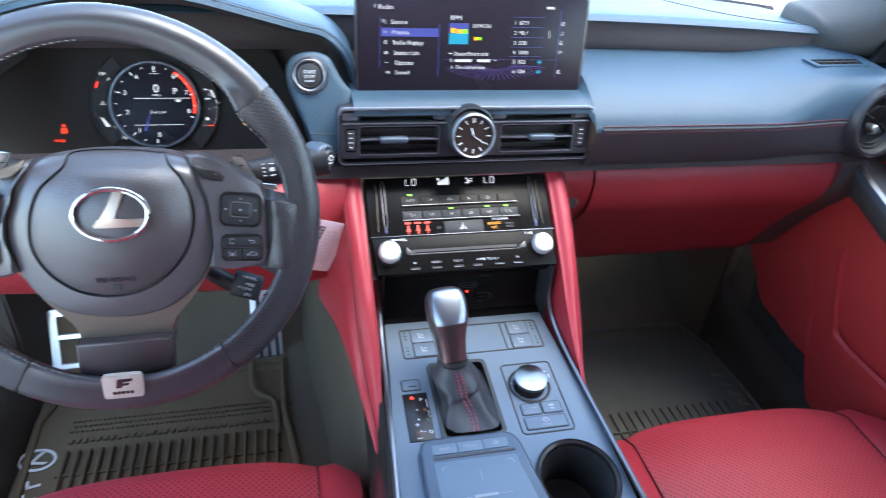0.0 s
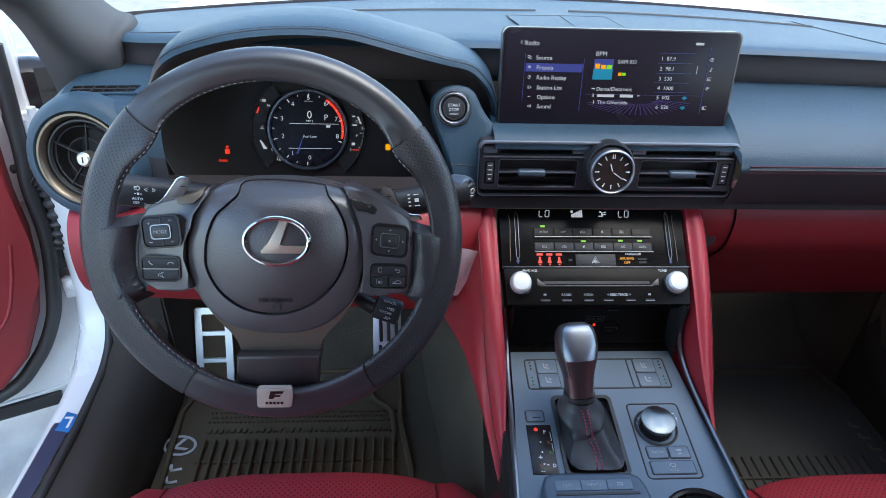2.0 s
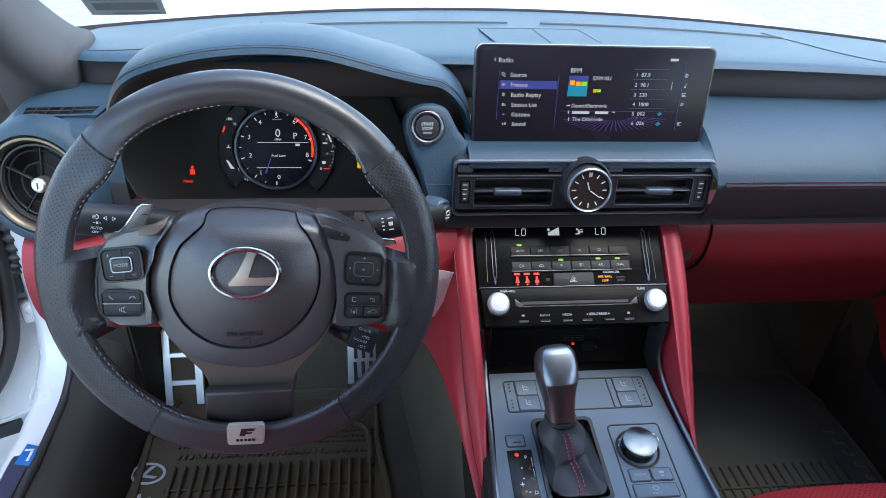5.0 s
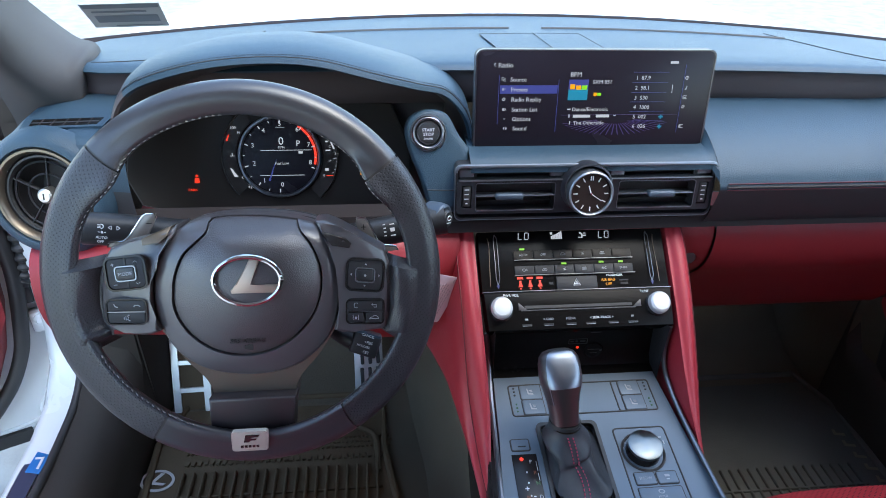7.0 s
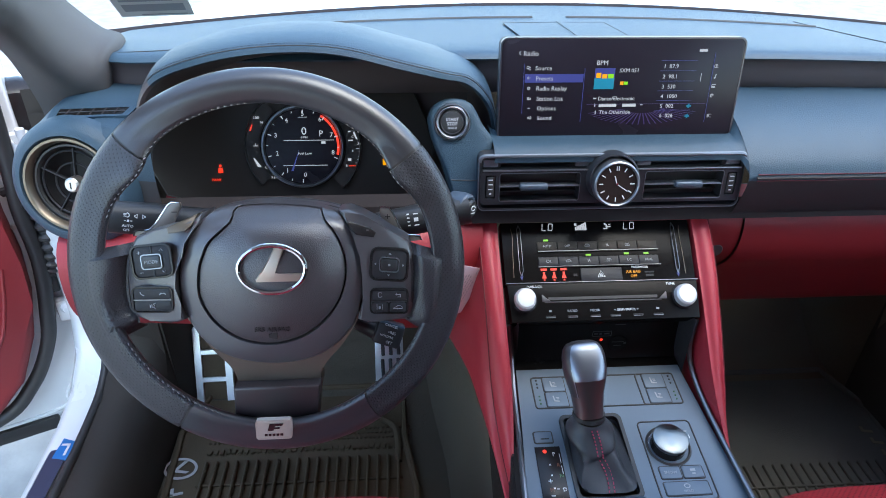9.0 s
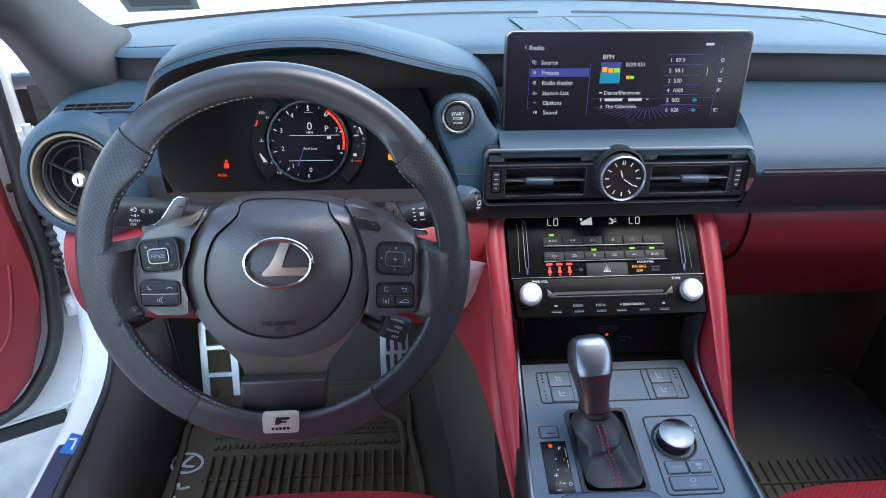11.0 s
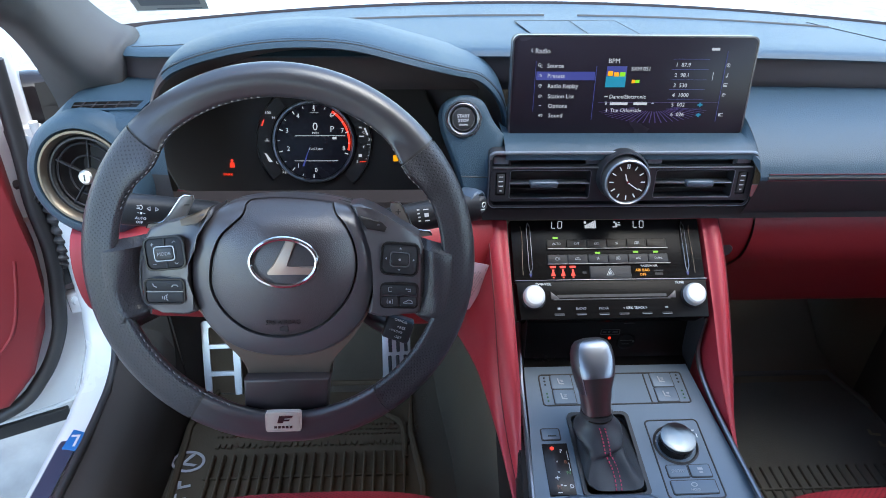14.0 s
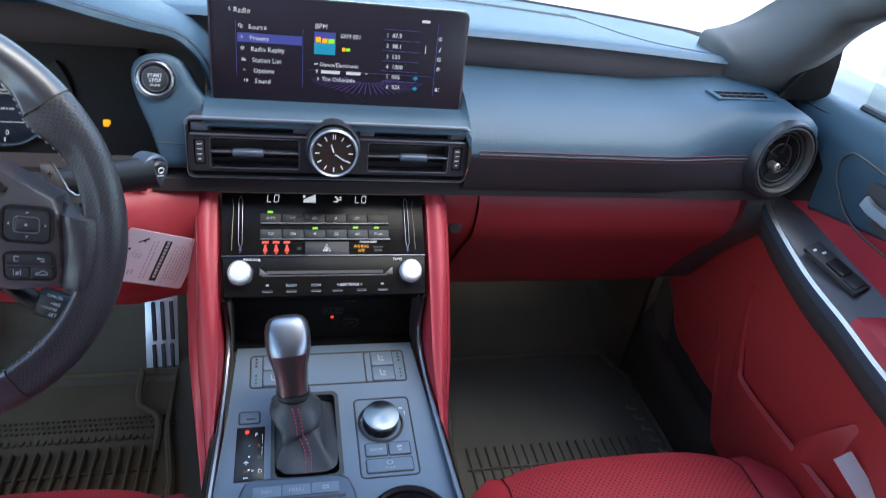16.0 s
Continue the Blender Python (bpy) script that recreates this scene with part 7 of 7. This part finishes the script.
def build_tag():
    across, up = Vector((0.88, 0.27, -0.39)).normalized(), Vector((0.408, -0.012, 0.913)).normalized()
    m = Matrix((across, up, across.cross(up))).transposed().to_4x4()
    m.translation = (-0.1986, 0.820, 0.786)
    t = thing("paper_tag", m, "pinkish paper tag with printed text hanging on the knee panel", "tag")
    part("card", prism(rrect(0.084, 0.078, 0.004, 4), -0.0006, 0.0, 0), PAPER_TAG, t)
    part("print_bar", box((0.0050, -0.001, 0.0003), (0.0075, 0.062, 0.0005), 0), INK, t, "black printed bar")
    part("print_line", bars([(0.0050, 0.027 - i * 0.0052, 0.0030, 0.0036) for i in range(11)], 0.0007), TAG_GREY, t)
    random.seed(7)
    for x, w in ((-0.0105, 0.0016), (-0.0060, 0.0016), (0.0150, 0.0014), (0.0185, 0.0014), (0.0220, 0.0014), (0.0255, 0.0014), (0.0290, 0.0014), (0.0325, 0.0014)):
        low = random.uniform(-0.033, -0.022)
        part("print_line", bars([(x, v, w, 0.0030 + 0.0014 * random.random()) for v in np.arange(low, 0.027 if x < 0.028 else 0.020, 0.0054)], 0.0003), TAG_GREY, t)
    part("print_picture", outline_icon(rrect(0.0085, 0.0060, 0.0015, 3, 0.0345, 0.0330), 0.0003, 0.0004), TAG_GREY, t)
    part("print_picture", join(outline_icon(ellipse(0.0050, 0.0034, 16, -0.0230, 0.003), 0.0003, 0.0006), bars([(-0.0230, 0.003, 0.0035, 0.0018)], 0.0003)), TAG_GREY, t)
    part("print_picture", prism([(-0.0275, 0.0215), (-0.0215, 0.0265), (-0.0175, 0.0300), (-0.0165, 0.0275), (-0.0205, 0.0245), (-0.0180, 0.0225), (-0.0230, 0.0235), (-0.0260, 0.0205)], 0, 0.0004, 0), SATIN_BROWN, t)
    part("print_picture", join(*[bars([(-0.0250 + 0.004 * k, -0.024 + 0.0015 * k, 0.0022, 0.0075)], 0.0003) for k in range(2)]), TAG_GREY, t)
    part("print_mark", bars([(-0.0335, 0.010, 0.0026, 0.0030), (-0.0335, -0.010, 0.0026, 0.0030)], 0.0003), INK, t)


build_tag()


def build_sticker():
    s = thing("windscreen_sticker", HERE, "translucent registration sticker on the windscreen", "sticker")
    b = bpy.data.objects["windscreen"]
    def at(u, v):
        x0, y0, z0 = -0.555, 0.905, 1.103
        return Vector((x0 + 0.080 * u + 0.010 * v, y0 - 0.058 * v - 0.006 * u, z0 + 0.036 * v + 0.004 * u))
    def sheet(u0, u1, v0, v1, lift):
        q = [at(u0, v0), at(u1, v0), at(u1, v1), at(u0, v1)]
        n = (q[1] - q[0]).cross(q[3] - q[0]).normalized() * 0.0006
        return loft([[q[0] + n * lift, q[1] + n * lift], [q[3] + n * lift, q[2] + n * lift]])
    part("film", sheet(0, 1, 0, 1, 0), STICKER, s)
    part("print_bar", sheet(0.10, 0.92, 0.25, 0.55, 1), STICKER_BAR, s, "grey printed bar")
    part("print_bar", sheet(0.10, 0.80, 0.66, 0.74, 1), STICKER_BAR, s)
    part("print_bar", sheet(0.02, 0.98, 0.84, 1.0, 1), STICKER_BAR, s)
    part("print_bar", sheet(0.30, 0.92, 0.08, 0.13, 1), STICKER_BAR, s)


build_sticker()


# ---- body side and doors ----
def build_body_side(s, name):
    """White door frame: front post and outer sill."""
    path = [(1.12, 0.86), (1.12, 0.75), (1.12, 0.62), (1.115, 0.52), (1.095, 0.455), (1.05, 0.42), (0.98, 0.405), (0.82, 0.398), (0.3, 0.395), (-0.6, 0.395)]
    rows, seal = [], []
    for i, (y, z) in enumerate(path):
        a, b = path[max(i - 1, 0)], path[min(i + 1, len(path) - 1)]
        d = Vector((b[0] - a[0], b[1] - a[1])).normalized()
        o = Vector((-d.y, d.x))
        rows.append([(s * x, y + o.x * k, z + o.y * k) for x, k in ((0.800, 0.0), (0.815, 0.003), (0.845, 0.006), (0.862, 0.016), (0.872, 0.040), (0.885, 0.060), (0.890, 0.16))])
        seal.append((s * 0.800, y - o.x * 0.004, z - o.y * 0.004))
    part_ob = thing(name, HERE, "white painted door frame post and sill with black seal", "car body", kind="structure")
    part("post_and_sill", loft(rows), WHITE_PAINT, part_ob)
    part("seal", tube(smooth_line(seal, 5), 0.008, 10), TRIM, part_ob, "black rubber seal")
    if s < 0:
        part("scuff_plate", loft([[(-0.809, y, z + 0.006), (-0.822, y, z + 0.007), (-0.838, y, z + 0.004), (-0.845, y, z - 0.004)] for y, z in ((0.915, 0.403), (0.86, 0.402), (0.3, 0.399), (-0.5, 0.399))]), SCUFF, part_ob, "dark blue-grey scuff plate")
        tag = part("protective_tag", prism([(-0.829, 0.897), (-0.805, 0.892), (-0.803, 0.930), (-0.826, 0.938)], 0.408, 0.4105, 0.0005), BLUE, part_ob, "blue protective film tab")
        part("tag_mark", join(box((-0.8165, 0.9235, 0.4108), (0.014, 0.004, 0.0006), 0), box((-0.8115, 0.912, 0.4108), (0.004, 0.022, 0.0006), 0)), PAPER, tag, "white plain bar")
    return part_ob


build_body_side(-1, "body_side_driver")
build_body_side(1, "body_side_passenger")

DOOR_ANGLE = 65


def build_driver_door():
    """Open driver's door; in its own frame x runs along it from the hinge, y is up, z faces the cabin."""
    a = radians(DOOR_ANGLE)
    m = Matrix(((-math.sin(a), 0, math.cos(a), -0.86), (-math.cos(a), 0, -math.sin(a), 1.17), (0, 1, 0, 0), (0, 0, 0, 1)))
    d = thing("driver_door", m, "white driver's door standing open with red inner panel and black seal", "car door")
    shell = [(0.0, 1.00), (0.0, 0.50), (0.014, 0.45), (0.039, 0.373), (0.067, 0.309), (0.110, 0.248), (0.16, 0.236), (1.0, 0.25), (1.02, 1.00)]
    part("shell", prism(shell, -0.09, 0.0, 0.006, 3), WHITE_PAINT, d, "white painted door shell")
    trim = [(0.055, 0.95), (0.061, 0.735), (0.057, 0.658), (0.063, 0.577), (0.080, 0.507), (0.121, 0.416), (0.178, 0.357), (0.95, 0.34), (0.95, 0.95)]
    # panel and crease use the darker red: shade painted, not a second trim colour
    part("inner_panel", prism(trim, -0.002, 0.062, 0.016, 4), SHADED_RED, d, "red moulded inner panel, darkened for shade")
    part("panel_crease", tube(smooth_line([(0.085, 0.66, 0.061), (0.105, 0.58, 0.062), (0.135, 0.51, 0.062), (0.20, 0.45, 0.062)], 5), 0.003, 8), SHADED_RED, d)
    seal = [(0.020, 0.98), (0.028, 0.82), (0.035, 0.744), (0.034, 0.644), (0.050, 0.54), (0.069, 0.468), (0.114, 0.39), (0.187, 0.329), (0.35, 0.315), (0.95, 0.31)]
    part("seal", tube([(p.x, p.y, 0.030) for p in smooth_line([(x, y, 0) for x, y in seal], 6)], 0.013, 10), TRIM, d, "black rubber seal")
    part("lower_strip", box((0.50, 0.262, 0.003), (0.80, 0.030, 0.012), 0.003), TRIM, d, "black rubber strip")
    part("inner_edge", box((0.030, 0.72, 0.016), (0.022, 0.30, 0.02), 0.004), TRIM, d)
    part("press_mark", tube(smooth_line([(0.03, 0.40, 0.001), (0.07, 0.325, 0.001), (0.12, 0.285, 0.001), (0.5, 0.285, 0.001)], 5), 0.004, 8), WHITE_PAINT, d)
    for z in (0.525, 0.845):
        h = part("hinge", join(box((0.012, z, 0.012), (0.050, 0.045, 0.022), 0.005), box((-0.022, z, 0.016), (0.040, 0.030, 0.016), 0.004)), WHITE_PAINT, d, "white painted hinge")
        part("bolt", lathe([(0, 0.012), (0.006, 0.011), (0.008, 0.006), (0.011, 0.004), (0.011, 0)], 14), WHITE_PAINT, h, m=pose(0.020, z + 0.008, 0.022))
        part("pin", tube([(-0.002, z - 0.030, 0.020), (-0.002, z + 0.030, 0.020)], 0.007, 10), WHITE_PAINT, h)
    part("wiring_boot", ridged([(0.028, 0.76, 0.028), (0.012, 0.74, 0.030), (0.010, 0.68, 0.030), (0.018, 0.63, 0.026), (0.030, 0.615, 0.020)], 0.013, 0.0025, 26), TRIM, d, "black ribbed wiring boot")
    part("check_strap", tube(smooth_line([(0.05, 0.775, 0.02), (0.02, 0.782, 0.035), (-0.03, 0.785, 0.06), (-0.08, 0.786, 0.09)], 4), 0.008, 8), TRIM, d)
    part("screw", lathe([(0, 0.003), (0.004, 0.0025), (0.005, 0)], 10), SILVER, d, m=pose(0.055, 0.705, 0.008))
    mir = part("mirror_housing", mirror_shape(), GLOSS, d, "black mirror housing", m=pose(0.00, 0.875, -0.045))
    part("mirror_shell", mirror_shape(0.9, 0.012), WHITE_PAINT, mir, "white mirror cap", m=pose(0, -0.01, -0.03))
    part("window_frame", tube([(0.02, 1.0, -0.04), (0.20, 1.16, -0.03), (0.55, 1.33, -0.02), (0.95, 1.36, -0.02)], 0.014, 8), TRIM, d)
    return d


def ridged(pts, r, dr, n):
    line = smooth_line(pts, 12)
    rs = [r + (dr if (i // 2) % 2 else -dr) for i in range(len(line))]
    return tube(line, rs, 14)


def mirror_shape(k=1.0, off=0.0):
    rows = []
    for f, w, h in ((-0.035, 0.3, 0.3), (-0.030, 0.75, 0.75), (-0.015, 0.95, 0.95), (0.01, 1.0, 1.0), (0.04, 0.9, 0.85), (0.06, 0.6, 0.55), (0.068, 0.2, 0.2)):
        rows.append([(0.095 * k * w * math.cos(radians(a)), 0.062 * k * h * math.sin(radians(a)) + off, -f) for a in range(0, 360, 20)])
    return loft(rows, closed=True, caps=True)


build_driver_door()


def build_passenger_door():
    def insert_z(y):
        return 0.849 + 0.185 * max(0.0, min(0.868 - y, 0.175)) + 0.02 * max(0.0, 0.693 - y)
    def front_y(z):
        return 0.845 + 0.125 * max(0.0, min(1.0, (z - 0.93) / 0.05)) ** 1.6 + (0.06 if z > 0.99 else 0)
    d = thing("passenger_door", HERE, "closed passenger door with slate upper trim, red panels and dark armrest", "car door")
    ys = span(1.0, -0.30, 26)
    rows = []
    for y in ys:
        k = max(0.0, min(1.0, (0.95 - y) / 0.5))
        rows.append([(x, min(y, front_y(z)), z) for x, z in ((0.752, 1.000), (0.738, 1.001), (0.726, 0.996), (0.713, 0.980), (0.706, 0.96), (0.704, 0.92), (0.709, insert_z(y) + 0.006), (0.722, insert_z(y) - 0.004))])
    part("upper_trim", loft(rows), SLATE, d)
    part("window_seal", tube([(0.750, y, 1.003) for y in span(0.87, -0.3, 6)], 0.006, 8), TRIM, d)
    rows = []
    for y in ys:
        k = max(0.0, min(1.0, (0.93 - y) / 0.5))
        rows.append([(0.720, y, insert_z(y) + 0.006), (0.7165, y, insert_z(y) - 0.01), (0.716, y, 0.80), (0.720, y, 0.76)])
    part("red_insert", loft(rows), RED, d, "red leather door insert")
    rows = []
    for y in span(1.07, -0.30, 30):
        zb = 0.452 + 2.5 * max(0.0, y - 0.88) ** 2
        rows.append([(0.725, y, 0.80), (0.716, y, 0.74), (0.708, y, 0.68), (0.704, y, max(zb + 0.10, 0.62)), (0.703, y, zb + 0.075), (0.702, y, zb + 0.035), (0.706, y, zb + 0.010), (0.735, y, zb)])
    part("lower_trim", loft(rows), RED_PLASTIC, d, "red moulded door panel")
    # speaker swell and map pocket
    part("speaker_swell", lathe([(0.056, 0.0), (0.062, 0.002), (0.068, 0.0025), (0.076, 0.0)], 36), RED_PLASTIC, d, m=pose(0.704, 0.957, 0.550, 90, 0, -90) @ pose(0, 0, 0))
    lip = smooth_line([(0.703, 0.872, 0.69), (0.699, 0.846, 0.63), (0.693, 0.815, 0.572), (0.689, 0.780, 0.549), (0.686, 0.60, 0.547), (0.686, 0.30, 0.545), (0.69, 0.0, 0.545)], 6)
    part("map_pocket", loft([[(0.706, p.y, p.z - 0.01), (p.x + 0.012, p.y, p.z - 0.004), (p.x + 0.006, p.y, p.z + 0.002), (p.x, p.y, p.z - 0.003), (p.x - 0.001, p.y, p.z - 0.02), (p.x + 0.010, p.y, p.z - 0.09), (0.70, p.y, p.z - 0.16)] for p in lip]), RED_PLASTIC, d, "red map pocket")
    part("lower_edge", loft([[(0.735, y, 0.456 + 2.5 * max(0.0, y - 0.88) ** 2), (0.728, y, 0.436 + 2.5 * max(0.0, y - 0.88) ** 2), (0.735, y, 0.35)] for y in span(1.07, -0.30, 30)]), TRIM, d, "black lower edge")
    part("pocket_divider", loft([[(x, y, z), (x - 0.001, y - 0.004, z + 0.003), (x, y - 0.013, z - 0.001), (x, y - 0.016, 0.53), (x, y, 0.53)] for x, y, z in ((0.685, 0.650, 0.560), (0.686, 0.647, 0.577), (0.694, 0.632, 0.610), (0.704, 0.612, 0.645), (0.710, 0.606, 0.648))], closed=True, caps=True), RED_PLASTIC, d)
    arm = smooth_line([(0.680, 0.905, 0.842), (0.664, 0.850, 0.829), (0.661, 0.75, 0.797), (0.660, 0.66, 0.781), (0.660, 0.58, 0.764), (0.660, 0.45, 0.746), (0.660, 0.20, 0.740), (0.665, -0.2, 0.740)], 6)
    part("armrest_side", loft([[(p.x, p.y, p.z), (p.x - 0.001, p.y, p.z - 0.014), (p.x + 0.004, p.y, p.z - 0.034), (p.x + 0.016, p.y, p.z - 0.056), (0.692, p.y, p.z - 0.064), (0.722, p.y, p.z - 0.076)] for p in arm]), DEEP, d, "black armrest underside")
    part("switch_panel", loft([[(0.730, p.y, 0.842 + 0.14 * min(0.06, p.y - 0.791)), (0.718, p.y, 0.834 + 0.14 * min(0.06, p.y - 0.791)), (0.690, p.y, p.z * 0.5 + 0.414 + 0.07 * min(0.06, p.y - 0.791)), (p.x + 0.008, p.y, p.z + 0.004), (p.x + 0.004, p.y, p.z + 0.002)] for p in arm]), SATIN, d, "satin dark switch panel")
    part("trim_strip", loft([[(p.x + 0.006, p.y, p.z + 0.0035), (p.x + 0.002, p.y, p.z + 0.0055), (p.x - 0.003, p.y, p.z + 0.002)] for p in arm]), SILVER, d, "satin silver strip")
    part("trim_band", loft([[(p.x - 0.0032, p.y, p.z + 0.0018), (p.x - 0.0045, p.y, p.z - 0.004), (p.x - 0.004, p.y, p.z - 0.011)] for p in arm]), SATIN_CONSOLE, d, "blue-grey lower band")
    arms = [p for p in arm if p.y < 0.668]
    def lift(p):
        return 1 - math.exp(-max(0.0, 0.672 - p.y) / 0.02)
    part("arm_pad", loft([[(0.716, p.y - 0.02, p.z + 0.026), (0.702, p.y - 0.018, p.z + 0.020 + 0.012 * lift(p)), (p.x + 0.026, p.y - 0.006, p.z + 0.010 + 0.018 * lift(p)), (p.x + 0.012, p.y, p.z + 0.006 + 0.015 * lift(p)), (p.x + 0.006, p.y, p.z + 0.003)] for p in arms]), RED, d, "red leather arm pad")
    sw = part("window_switch", prism(rrect(0.026, 0.094, 0.002, 3), -0.004, 0.0025, 0.001), TRIM, d, "black window switch panel", m=pose(0.690, 0.737, 0.8200, 10, -20, 8))
    part("switch_key", box((0, -0.004, 0.003), (0.018, 0.030, 0.006), 0.002), GLOSS, sw)
    part("switch_key", box((0, -0.032, 0.003), (0.020, 0.020, 0.003), 0.001), BUTTON, sw)
    part("legend", bars([(-0.004, 0.036, 0.005, 0.004), (0.003, 0.026, 0.006, 0.004)], 0.0030), LEGEND, sw)
    # inner handle; a flat dark plate paints the shade of its dished recess
    side = Matrix(((0, 0, -1, 0.704), (1, 0, 0, 0), (0, 1, 0, 0), (0, 0, 0, 1)))
    dish = [(p.x, p.y) for p in smooth_line([(0.815, 0.915, 0), (0.822, 0.940, 0), (0.812, 0.957, 0), (0.79, 0.960, 0), (0.70, 0.952, 0), (0.56, 0.945, 0), (0.50, 0.93, 0), (0.50, 0.89, 0), (0.56, 0.868, 0), (0.70, 0.868, 0), (0.77, 0.880, 0), (0.815, 0.915, 0)], 5)]
    part("dish_groove", tube([(x, y, 0.0006) for x, y in dish], 0.0018, 6, caps=False), DEEP, d, m=side)
    hole = [(p.x, p.y) for p in smooth_line([(0.765, 0.935, 0), (0.755, 0.943, 0), (0.70, 0.940, 0), (0.58, 0.935, 0), (0.57, 0.90, 0), (0.60, 0.885, 0), (0.70, 0.885, 0), (0.745, 0.900, 0), (0.765, 0.935, 0)], 5)][:-1]
    part("handle_recess", prism(hole[::-1], -0.002, 0.0015, 0.0005), DEEP, d, m=side)
    part("pull_handle", loft([[(0.698, y, z + 0.014), (0.692, y, z + 0.012), (0.688, y, z), (0.692, y, z - 0.004)] for y, z in ((0.750, 0.912), (0.735, 0.907), (0.70, 0.905), (0.64, 0.905), (0.58, 0.907))]), DARK_SILVER, d, "satin metal door pull")
    part("window_glass", box((0.752, 0.28, 1.17), (0.004, 1.18, 0.34), 0), TINTED, d, "window glass, lightly tinted to trim light")
    part("outer_skin", box((0.85, 0.40, 0.62), (0.03, 1.55, 0.80), 0.01), WHITE_PAINT, d, "white painted outer skin")
    part("door_mirror", mirror_shape(), WHITE_PAINT, d, "white door mirror", m=pose(1.02, 0.90, 1.02, 90, 0, 20))
    part("mirror_arm", tube([(0.84, 0.88, 0.965), (0.96, 0.90, 0.99)], 0.018, 10), WHITE_PAINT, d)
    part("mirror_glass", prism(ellipse(0.085, 0.052, 28), 0.028, 0.036, 0.001), MIRROR, d, "bluish mirror glass", m=pose(1.02, 0.90, 1.02, 90, 0, 20))
    c = thing("folded_cloth", pose(0.692, 0.540, 0.595, 30, -15, 10), "white folded paper in the door pocket", "paper")
    part("sheet", thick(loft([[(-0.012, y, 0.0), (0.0, y, 0.003), (0.016, y, 0.001)] for y in span(-0.03, 0.05, 4)]), 0.006), PAPER, c)


build_passenger_door()
